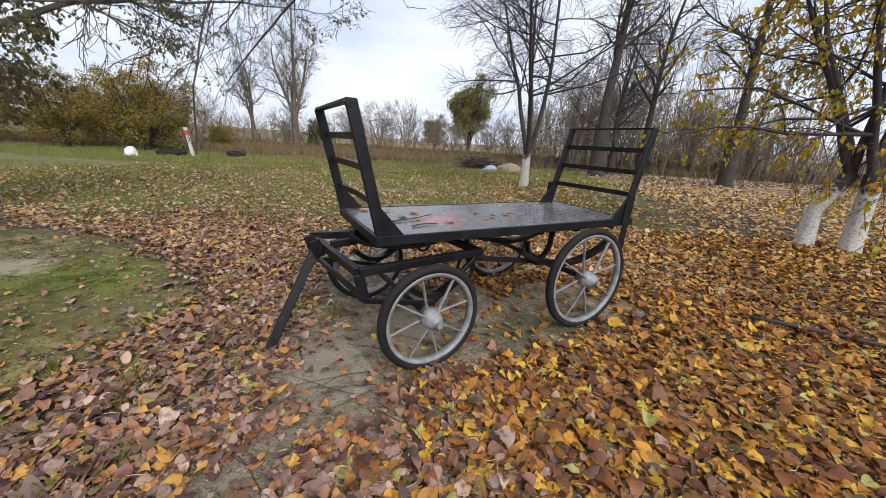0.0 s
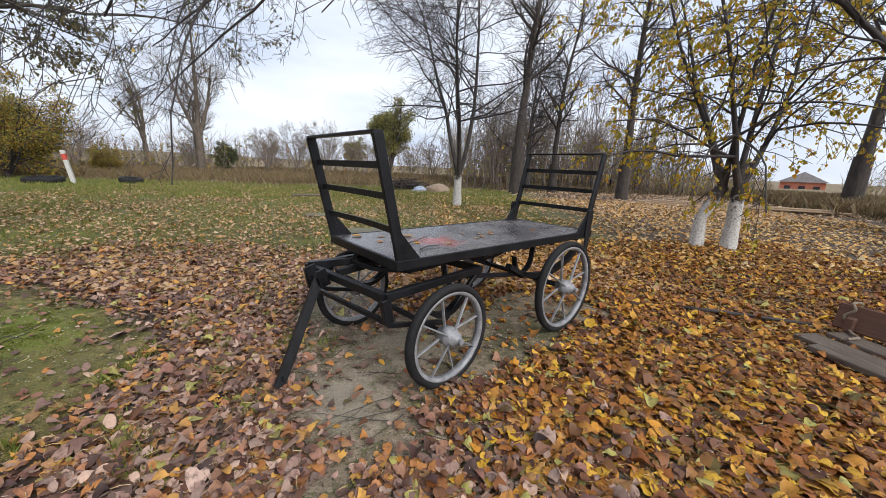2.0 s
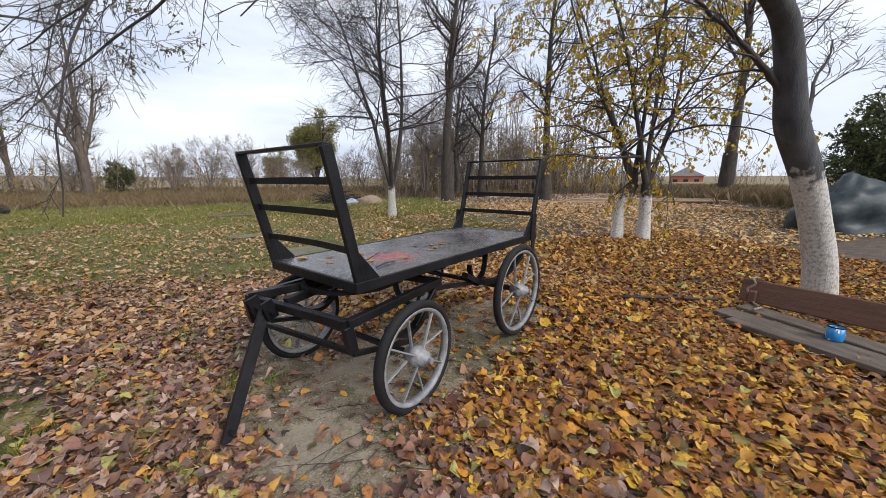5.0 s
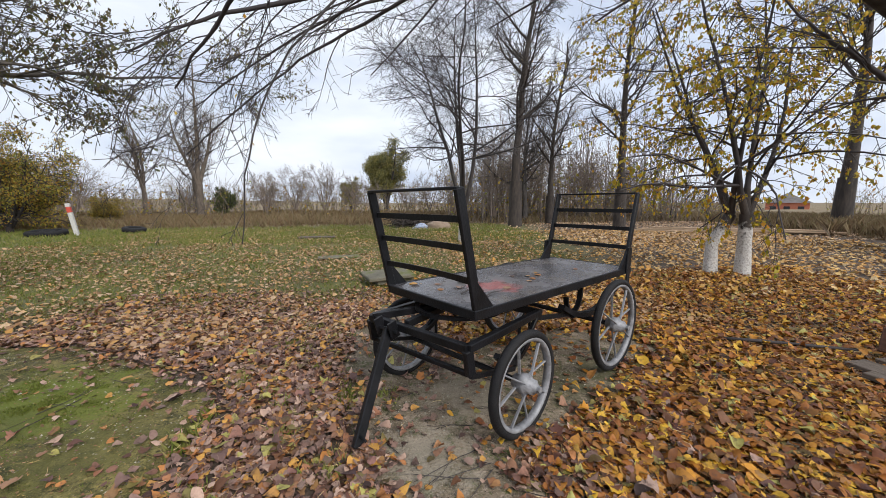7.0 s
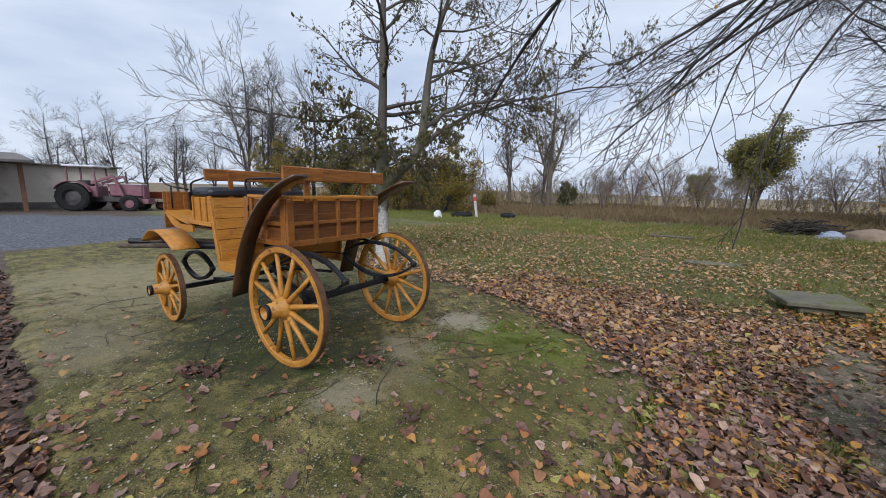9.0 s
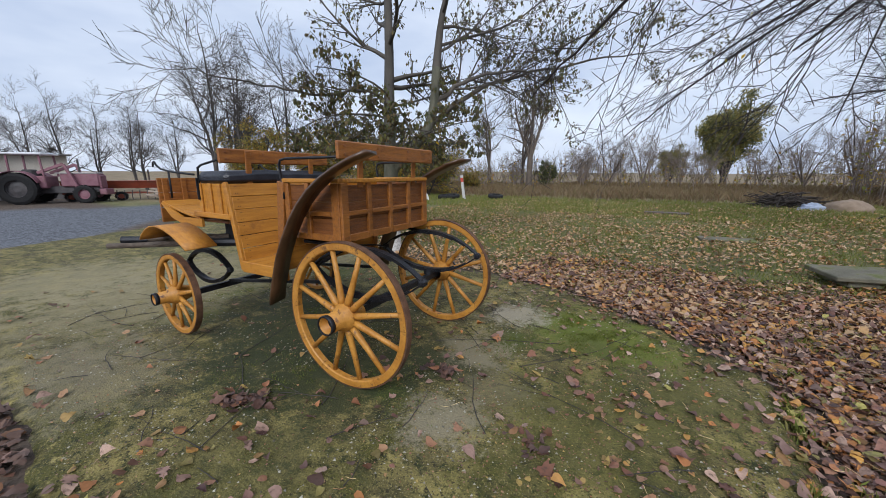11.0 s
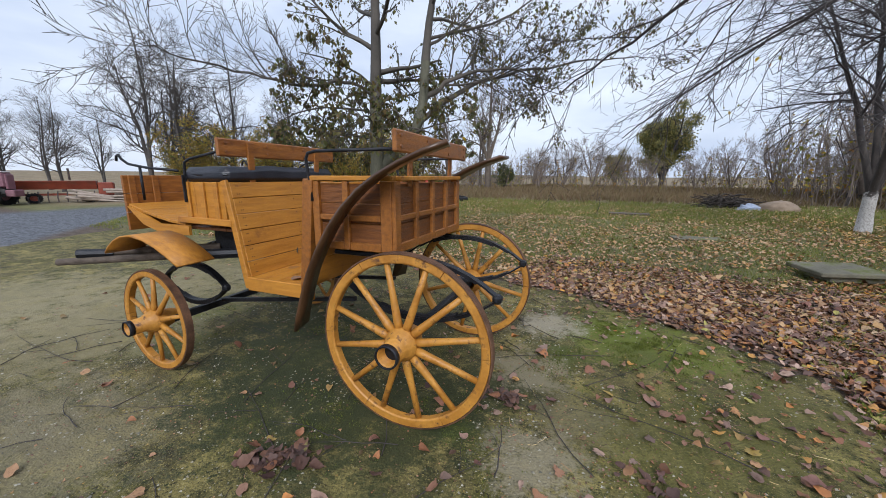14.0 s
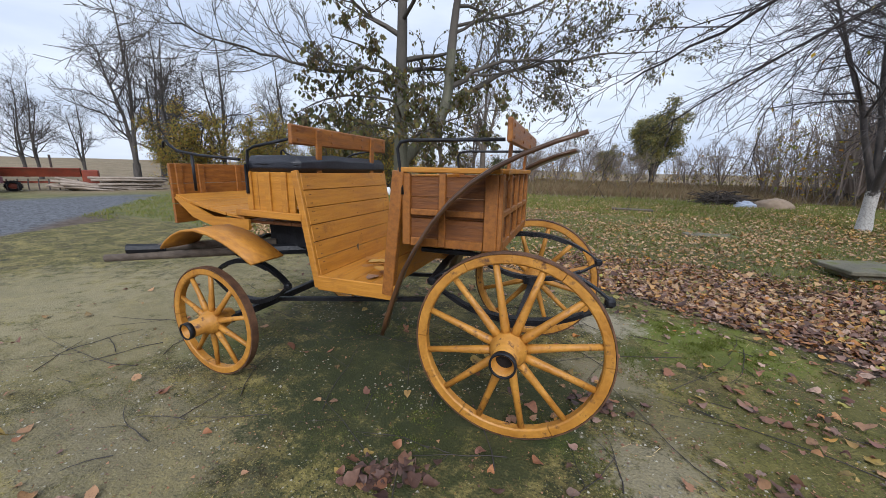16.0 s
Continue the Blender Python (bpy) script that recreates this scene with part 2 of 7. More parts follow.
def lathe(bm, profile, sides=32, closed=False):
    """profile of (radius, y) turned round the y axis."""
    rings = [[bm.verts.new((r * math.cos(2 * math.pi * k / sides), y, r * math.sin(2 * math.pi * k / sides))) for k in range(sides)] for r, y in profile]
    pairs = list(zip(rings, rings[1:])) + ([(rings[-1], rings[0])] if closed else [])
    for a, b in pairs:
        for k in range(sides):
            bm.faces.new((a[k], a[(k + 1) % sides], b[(k + 1) % sides], b[k]))


def plate(bm, line, y0, y1, thick, bow=0.0):
    """A bent board: line of (x, z) swept from y0 to y1."""
    n = len(line)
    rows = []
    for i, (x, z) in enumerate(line):
        x0, z0 = line[max(i - 1, 0)]
        x1, z1 = line[min(i + 1, n - 1)]
        d = math.hypot(x1 - x0, z1 - z0)
        nx, nz = -(z1 - z0) / d, (x1 - x0) / d
        t = i / (n - 1)
        a, b = y0 + bow * (1 - math.sin(math.pi * min(1, t * 1.4 + 0.12))), y1 - bow * (1 - math.sin(math.pi * min(1, t * 1.4 + 0.12)))
        rows.append([bm.verts.new(c) for c in ((x, a, z), (x, b, z), (x + nx * thick, b, z + nz * thick), (x + nx * thick, a, z + nz * thick))])
    for a, b in zip(rows, rows[1:]):
        for k in range(4):
            bm.faces.new((a[k], a[(k + 1) % 4], b[(k + 1) % 4], b[k]))
    bm.faces.new(rows[0][::-1])
    bm.faces.new(rows[-1])
    bmesh.ops.recalc_face_normals(bm, faces=bm.faces[:])


def arc(x, z, r, a0, a1, n=10, squash=1.0):
    return [(x + r * math.cos(radians(a0 + (a1 - a0) * i / n)), z + squash * r * math.sin(radians(a0 + (a1 - a0) * i / n))) for i in range(n + 1)]


def B():
    return bmesh.new()


# ---- ground ----
def in_slab(x, y):
    """How far inside the carriage's concrete apron a place lies, in metres."""
    ragged = 0.10 * noise.noise((x * 1.3, y * 1.3, 0)) + 0.04 * noise.noise((x * 5, y * 5, 3))
    right = -2.42 - 0.1 * max(0, y - 1.5) - x
    slant = ((-2.75 - x) * 0.55 + (3.15 - y) * 0.83) if y > 3.1 else 9.0
    far = 4.28 - y
    near = y - (-0.44 + 0.04 * (x + 4.4))
    left = x + 15.2 + 0.5 * y
    return min(right, slant, far, near, left) + ragged


def in_cart_slab(x, y):
    ragged = 0.12 * noise.noise((x * 1.1, y * 1.1, 7)) + 0.04 * noise.noise((x * 5, y * 5, 9))
    return min(x + 1.34 + 0.24 * max(0, y - 2.2), 2.6 - x, y - 0.4, 5.4 - y) + ragged


def in_road(x, y):
    """The gravel road runs across far to the side."""
    near = -(x + 15.3) if y < 1 else -(x + 15.3) - 1.35 * (y - 1)
    return min(near - 0.3 * noise.noise((x * 0.6, y * 0.6, 1)), x + 27.5 - 0.9 * min(0, y - 3), 40 - abs(y + 12))


def zone_material():
    """Soil, short grass, dry field and gravel, laid out by place."""
    m = bpy.data.materials.new("ground")
    m.use_nodes = True
    n, l = m.node_tree.nodes, m.node_tree.links
    b = n["Principled BSDF"]
    att = n.new("ShaderNodeVertexColor")
    att.layer_name = "zones"
    sep = n.new("ShaderNodeSeparateColor")
    l.new(att.outputs["Color"], sep.inputs["Color"])
    co = n.new("ShaderNodeTexCoord")

    def blotch(scale, c0, c1, p0=0.35, p1=0.65):
        t, r = n.new("ShaderNodeTexNoise"), n.new("ShaderNodeValToRGB")
        t.inputs["Scale"].default_value, t.inputs["Detail"].default_value, t.inputs["Roughness"].default_value = scale, 8.0, 0.7
        l.new(co.outputs["Object"], t.inputs["Vector"])
        l.new(t.outputs["Fac"], r.inputs["Fac"])
        r.color_ramp.elements[0].position, r.color_ramp.elements[0].color = p0, (*c0, 1)
        r.color_ramp.elements[1].position, r.color_ramp.elements[1].color = p1, (*c1, 1)
        return r.outputs["Color"]

    def mix(f, a, c):
        x = n.new("ShaderNodeMix")
        x.data_type = "RGBA"
        l.new(f, x.inputs["Factor"])
        l.new(a, x.inputs[6])
        l.new(c, x.inputs[7])
        return x.outputs[2]

    soil = blotch(6, (0.045, 0.032, 0.022), (0.12, 0.085, 0.06))
    grass = blotch(1.3, (0.072, 0.080, 0.018), (0.165, 0.150, 0.055))
    dry = blotch(0.5, (0.13, 0.095, 0.05), (0.25, 0.19, 0.11))
    gravel = blotch(14, (0.032, 0.034, 0.042), (0.165, 0.172, 0.19), 0.4, 0.6)
    c = mix(sep.outputs["Red"], soil, grass)
    c = mix(sep.outputs["Green"], c, dry)
    c = mix(sep.outputs["Blue"], c, gravel)
    l.new(c, b.inputs["Base Color"])
    b.inputs["Roughness"].default_value = 0.95
    t, bp = n.new("ShaderNodeTexNoise"), n.new("ShaderNodeBump")
    t.inputs["Scale"].default_value, t.inputs["Detail"].default_value = 30, 6.0
    bp.inputs["Strength"].default_value, bp.inputs["Distance"].default_value = 0.8, 0.03
    l.new(co.outputs["Object"], t.inputs["Vector"])
    l.new(t.outputs["Fac"], bp.inputs["Height"])
    l.new(bp.outputs["Normal"], b.inputs["Normal"])
    return m


def smooth01(v, a, b):
    t = min(1.0, max(0.0, (v - a) / (b - a)))
    return t * t * (3 - 2 * t)


def dryness(x, y):
    """0 in the mown yard, 1 in the rough field beyond it."""
    edge = 25 + 0.15 * x + 2.5 * noise.noise((x * 0.12, y * 0.12, 4))
    east = 13.5 + 0.35 * y
    return max(smooth01(y, edge - 2, edge + 2), smooth01(x, east, east + 3), smooth01(-x, 27.5, 30) * smooth01(y, 4, 8))


def greenness(x, y):
    """How much grass grows at a place in the yard."""
    g = smooth01(y - 0.25 * max(0, x + 2), 3.9, 6.4) * (1 - smooth01(x - 0.25 * y, 0.5, 4.0))
    return g * (0.85 + 0.4 * noise.noise((x * 0.5, y * 0.5, 2)))


def height(x, y):
    far = max(0.0, math.hypot(x, y) - 60)
    return -0.035 + 0.02 * noise.noise((x * 0.4, y * 0.4, 5)) + 0.45 * smooth01(y, 24, 34) * noise.noise((x * 0.1, y * 0.1, 8)) + 1.5 * smooth01(far, 60, 260) + 2.6 * smooth01(-x, 60, 160)


def build_ground():
    axis = np.concatenate([np.linspace(-900, -80, 12), np.linspace(-70, -24, 24), np.linspace(-23, 22, 150), np.linspace(24, 70, 24), np.linspace(80, 900, 12)])
    yaxis = np.concatenate([np.linspace(-900, -60, 8), np.linspace(-50, -8, 14), np.linspace(-7, 30, 140), np.linspace(32, 80, 24), np.linspace(95, 900, 14)])
    verts = [(x, y, height(x, y)) for y in yaxis for x in axis]
    w = len(axis)
    faces = [(j * w + i, j * w + i + 1, (j + 1) * w + i + 1, (j + 1) * w + i) for j in range(len(yaxis) - 1) for i in range(w - 1)]
    ob = bulk("ground", verts, faces, zone_material(), smooth=True)
    col = ob.data.color_attributes.new("zones", "FLOAT_COLOR", "POINT")
    data = np.ones((len(verts), 4), dtype=np.float32)
    for i, (x, y, z) in enumerate(verts):
        verge = smooth01(-x, 9, 13) * smooth01(y, 3.6, 4.6)
        data[i, 0] = max(0, min(1, max(greenness(x, y), verge)))
        data[i, 1] = dryness(x, y)
        data[i, 2] = smooth01(in_road(x, y), -0.2, 0.3)
    col.data.foreach_set("color", data.ravel())
    tagged(ob, "yard ground of soil, grass, dry field and gravel road", "ground", kind="structure")


build_ground()


def concrete(name, tone, moss, moss_at, spots=()):
    m = material(name, tone, scale=3.2, rough=0.95, bump=1.0, fine=70, patches=(moss, 1.9, moss_at, moss_at + 0.10))
    n, l = m.node_tree.nodes, m.node_tree.links
    hsv = next(k for k in n if k.type == "HUE_SAT")
    old = next(k for k in l if k.to_socket == hsv.inputs["Color"]).from_socket
    co, v, r, mx = n.new("ShaderNodeTexCoord"), n.new("ShaderNodeTexVoronoi"), n.new("ShaderNodeMapRange"), n.new("ShaderNodeMix")
    v.inputs["Scale"].default_value = 75
    r.inputs["From Min"].default_value, r.inputs["From Max"].default_value = 0.16, 0.10
    r.inputs["To Max"].default_value = 0.45
    mx.data_type = "RGBA"
    l.new(co.outputs["Object"], v.inputs["Vector"])
    l.new(v.outputs["Distance"], r.inputs["Value"])
    l.new(r.outputs["Result"], mx.inputs["Factor"])
    l.new(old, mx.inputs[6])
    mx.inputs[7].default_value = (0.42, 0.40, 0.36, 1)
    colour = mx.outputs[2]
    # smaller stains of dirt and of bare cement
    for sc, a, b_, tint in ((5.5, 0.50, 0.64, (tone[0][0] * 0.75, tone[0][1] * 0.95, tone[0][2] * 0.5)), (11.0, 0.56, 0.62, (tone[0][0] * 0.7, tone[0][1] * 1.15, tone[0][2] * 0.4)), (17.0, 0.56, 0.68, (tone[1][0] * 1.7, tone[1][1] * 1.7, tone[1][2] * 1.9)), (34.0, 0.54, 0.62, (tone[0][0] * 0.45, tone[0][1] * 0.45, tone[0][2] * 0.45)), (90.0, 0.56, 0.64, (tone[1][0] * 1.1, tone[1][1] * 1.1, tone[1][2] * 1.2)), (60.0, 0.58, 0.66, (tone[0][0] * 0.4, tone[0][1] * 0.4, tone[0][2] * 0.4))):
        sn, sr, sx = n.new("ShaderNodeTexNoise"), n.new("ShaderNodeMapRange"), n.new("ShaderNodeMix")
        sn.inputs["Scale"].default_value, sn.inputs["Detail"].default_value, sn.inputs["Roughness"].default_value = sc, 5.0, 0.7
        sr.inputs["From Min"].default_value, sr.inputs["From Max"].default_value, sr.inputs["To Max"].default_value = a, b_, 0.95
        sx.data_type = "RGBA"
        l.new(co.outputs["Object"], sn.inputs["Vector"])
        l.new(sn.outputs["Fac"], sr.inputs["Value"])
        l.new(sr.outputs["Result"], sx.inputs["Factor"])
        l.new(colour, sx.inputs[6])
        sx.inputs[7].default_value = (*tint, 1)
        colour = sx.outputs[2]
    # patches of moss, worn cement and darker ground, each with its own ragged outline
    rag = n.new("ShaderNodeTexNoise")
    rag.inputs["Scale"].default_value, rag.inputs["Detail"].default_value, rag.inputs["Roughness"].default_value = 5.0, 7.0, 0.72
    l.new(co.outputs["Object"], rag.inputs["Vector"])
    crumb, rag_mix = n.new("ShaderNodeTexNoise"), n.new("ShaderNodeMath")
    crumb.inputs["Scale"].default_value, crumb.inputs["Detail"].default_value, crumb.inputs["Roughness"].default_value = 38.0, 4.0, 0.7
    rag_mix.operation = "MULTIPLY_ADD"
    rag_mix.inputs[1].default_value = 0.55
    l.new(co.outputs["Object"], crumb.inputs["Vector"])
    l.new(crumb.outputs["Fac"], rag_mix.inputs[0])
    l.new(rag.outputs["Fac"], rag_mix.inputs[2])
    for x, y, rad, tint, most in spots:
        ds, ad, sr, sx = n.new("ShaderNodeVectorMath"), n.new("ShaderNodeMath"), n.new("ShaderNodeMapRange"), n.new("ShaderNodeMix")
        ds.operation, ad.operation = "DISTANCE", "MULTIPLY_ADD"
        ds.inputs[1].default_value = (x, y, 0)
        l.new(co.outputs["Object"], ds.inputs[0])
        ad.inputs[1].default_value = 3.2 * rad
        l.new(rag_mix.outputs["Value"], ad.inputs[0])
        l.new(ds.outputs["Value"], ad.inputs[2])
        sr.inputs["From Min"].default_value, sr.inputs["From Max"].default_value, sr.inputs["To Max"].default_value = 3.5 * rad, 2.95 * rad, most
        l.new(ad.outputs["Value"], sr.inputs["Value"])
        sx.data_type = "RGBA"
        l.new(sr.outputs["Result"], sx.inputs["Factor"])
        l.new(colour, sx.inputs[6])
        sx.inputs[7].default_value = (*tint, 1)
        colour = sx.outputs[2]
    l.new(colour, hsv.inputs["Color"])
    return m


def build_slab(name, inside, x0, x1, y0, y1, step, top, mat, label):
    """A worn slab with a broken edge, its rim dropping to the soil."""
    nx, ny = int((x1 - x0) / step) + 1, int((y1 - y0) / step) + 1
    verts, keep = [], []
    for j in range(ny):
        for i in range(nx):
            x, y = x0 + i * step, y0 + j * step
            d = inside(x, y)
            z = top - 0.05 * (1 - smooth01(d, -0.03, 0.05)) + 0.006 * noise.noise((x * 1.5, y * 1.5, 2))
            verts.append((x, y, z))
            keep.append(d > -0.12)
    faces = [(j * nx + i, j * nx + i + 1, (j + 1) * nx + i + 1, (j + 1) * nx + i) for j in range(ny - 1) for i in range(nx - 1)
             if keep[j * nx + i] and keep[j * nx + i + 1] and keep[(j + 1) * nx + i] and keep[(j + 1) * nx + i + 1]]
    used = sorted({k for f in faces for k in f})
    at = {k: i for i, k in enumerate(used)}
    ob = bulk(name, [verts[k] for k in used], [[at[k] for k in f] for f in faces], mat, smooth=True)
    return tagged(ob, label, "concrete slab", kind="structure")


MOSSY = concrete("mossy_concrete", ((0.028, 0.023, 0.004), (0.265, 0.215, 0.066)), (0.066, 0.062, 0.006), 0.49,
                 ((-8.4, 0.3, 1.3, (0.170, 0.144, 0.068), 0.6), (-9.8, 2.2, 1.2, (0.190, 0.158, 0.079), 0.6), (-7.2, -0.1, 0.6, (0.17, 0.145, 0.09), 0.5), (-3.6, 1.6, 0.8, (0.085, 0.080, 0.012), 0.6), (-3.0, 2.4, 0.6, (0.09, 0.085, 0.016), 0.6), (-4.9, 0.3, 0.6, (0.09, 0.08, 0.02), 0.5), (-8.0, 1.5, 0.35, (0.10, 0.12, 0.015), 0.6), (-7.4, 0.9, 0.3, (0.09, 0.11, 0.015), 0.6),
                  # near-black green spots below the carriage: damp moss plus its shade painted in
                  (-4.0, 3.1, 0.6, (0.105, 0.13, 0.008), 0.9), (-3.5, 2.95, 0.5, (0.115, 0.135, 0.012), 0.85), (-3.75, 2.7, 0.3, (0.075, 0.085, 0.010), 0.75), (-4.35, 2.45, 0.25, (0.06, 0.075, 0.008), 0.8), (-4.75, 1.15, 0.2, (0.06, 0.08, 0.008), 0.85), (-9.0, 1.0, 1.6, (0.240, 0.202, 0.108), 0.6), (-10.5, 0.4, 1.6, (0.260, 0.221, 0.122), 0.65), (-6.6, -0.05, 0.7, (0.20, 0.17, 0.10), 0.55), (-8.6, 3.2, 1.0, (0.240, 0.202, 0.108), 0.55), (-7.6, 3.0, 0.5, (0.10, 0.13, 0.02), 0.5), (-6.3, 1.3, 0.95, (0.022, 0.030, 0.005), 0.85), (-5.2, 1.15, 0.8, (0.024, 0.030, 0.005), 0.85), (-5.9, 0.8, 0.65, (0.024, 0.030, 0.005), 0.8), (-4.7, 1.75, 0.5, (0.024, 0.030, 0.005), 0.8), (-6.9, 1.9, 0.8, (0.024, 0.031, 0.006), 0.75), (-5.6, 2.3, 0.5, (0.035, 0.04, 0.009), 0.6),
                  (-4.62, 3.05, 0.38, (0.30, 0.26, 0.185), 0.85), (-4.55, 2.1, 0.36, (0.25, 0.21, 0.13), 0.7), (-4.24, 1.15, 0.32, (0.27, 0.23, 0.15), 0.7), (-4.15, 1.6, 0.3, (0.18, 0.15, 0.085), 0.45)))
DAMP = concrete("damp_concrete", ((0.095, 0.070, 0.044), (0.31, 0.245, 0.168)), (0.095, 0.074, 0.036), 0.52,
               # two paler spots, then two dark olive ones along the cart's near side
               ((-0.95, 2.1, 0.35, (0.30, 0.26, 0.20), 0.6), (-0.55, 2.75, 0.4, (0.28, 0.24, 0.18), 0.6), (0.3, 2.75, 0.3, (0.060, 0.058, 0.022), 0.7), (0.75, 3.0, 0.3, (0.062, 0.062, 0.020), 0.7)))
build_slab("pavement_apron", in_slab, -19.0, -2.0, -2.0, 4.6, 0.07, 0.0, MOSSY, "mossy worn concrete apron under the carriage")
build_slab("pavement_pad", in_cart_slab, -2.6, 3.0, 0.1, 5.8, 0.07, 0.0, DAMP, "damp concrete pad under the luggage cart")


# ---- the luggage cart ----
def cart_wheel(parent, m, radius):
    """A steel disc-hub wheel with eight flat spokes and a solid rubber tyre; its axle is the local y axis, outwards to -y."""
    w = new("wheel")
    w.parent = parent
    w.matrix_local = m
    bm = B()
    lathe(bm, [(radius - 0.046, -0.026), (radius - 0.016, -0.030), (radius - 0.003, -0.016), (radius, 0), (radius - 0.003, 0.016), (radius - 0.016, 0.030), (radius - 0.046, 0.026)], 48, True)
    part("tyre", bm, RUBBER, w, "black solid rubber tyre", True)
    bm = B()
    lathe(bm, [(radius - 0.046, -0.024), (radius - 0.052, -0.027), (radius - 0.070, -0.021), (radius - 0.072, 0.021), (radius - 0.052, 0.027), (radius - 0.046, 0.024)], 48, True)
    part("rim", bm, SILVER, w, "silver-painted steel rim", True)
    bm = B()
    lathe(bm, [(0.0, -0.098), (0.026, -0.098), (0.030, -0.078), (0.048, -0.075), (0.050, -0.032), (0.064, -0.030), (0.066, 0.0), (0.064, 0.030), (0.050, 0.032), (0.048, 0.07), (0.0, 0.07)], 24)
    part("hub", bm, SILVER, w, "silver-painted hub", True)
    bm = B()
    lathe(bm, [(0.0, -0.120), (0.021, -0.120), (0.021, -0.096), (0.0, -0.096)], 6)
    part("axle_nut", bm, SILVER, w)
    for k in range(8):
        a = 2 * math.pi * (k + 0.3) / 8
        side = -0.03 if k % 2 else 0.03
        bm = B()
        r1 = radius - 0.07
        p, q = Vector((0.04 * math.cos(a), side, 0.04 * math.sin(a))), Vector((r1 * math.cos(a), side * 0.3, r1 * math.sin(a)))
        beam(bm, p, q, 0.020, 0.010, 0.003)
        part("spoke", bm, SILVER, w)
    return w


def backrest(cart, x0, lean, width, y0, name, slats, bow, top):
    """A slatted steel end frame of two flat stiles, a top rail and bent slats."""
    base = 0.85
    frame_ = new(name)
    frame_.parent = cart
    at = lambda z: x0 + lean * (z - base) / (top - base)
    for y in (y0, y0 + width):
        bm = B()
        beam(bm, (at(base - 0.02), y, base - 0.02), (at(top), y, top), 0.028, 0.066, 0.004, up=(1, 0, 0.2))
        part("stile", bm, BLACK_PAINT, frame_)
        bm = B()
        s = 1 if lean < 0 else -1
        v = [bm.verts.new(c) for c in ((x0 - 0.035 * s, y - 0.012, base), (x0 + 0.14 * s, y - 0.012, base), (at(base + 0.19) + 0.02 * s, y - 0.012, base + 0.19), (at(base + 0.17) - 0.03 * s, y - 0.012, base + 0.17))]
        f = bm.faces.new(v)
        e = bmesh.ops.extrude_face_region(bm, geom=[f])
        bmesh.ops.translate(bm, verts=[k for k in e["geom"] if isinstance(k, bmesh.types.BMVert)], vec=(0, 0.024, 0))
        bmesh.ops.recalc_face_normals(bm, faces=bm.faces[:])
        part("gusset", bm, BLACK_PAINT, frame_)
    bm = B()
    beam(bm, (at(top), y0 - 0.01, top), (at(top), y0 + width + 0.01, top), 0.055, 0.018, 0.003)
    part("top_rail", bm, BLACK_PAINT, frame_)
    for i, z in enumerate(slats):
        bm = B()
        n = 8
        rows = []
        for k in range(n + 1):
            t = k / n
            xx = at(z) + bow * (i + 1) * 4 * t * (1 - t)
            yy = y0 + width * t
            rows.append([bm.verts.new((xx + dx, yy, z + dz)) for dx, dz in ((-0.006, -0.02), (0.006, -0.02), (0.006, 0.02), (-0.006, 0.02))])
        for a, b in zip(rows, rows[1:]):
            for k in range(4):
                bm.faces.new((a[k], a[(k + 1) % 4], b[(k + 1) % 4], b[k]))
        bm.faces.new(rows[0][::-1]), bm.faces.new(rows[-1])
        bmesh.ops.recalc_face_normals(bm, faces=bm.faces[:])
        part("slat", bm, BLACK_PAINT, frame_)


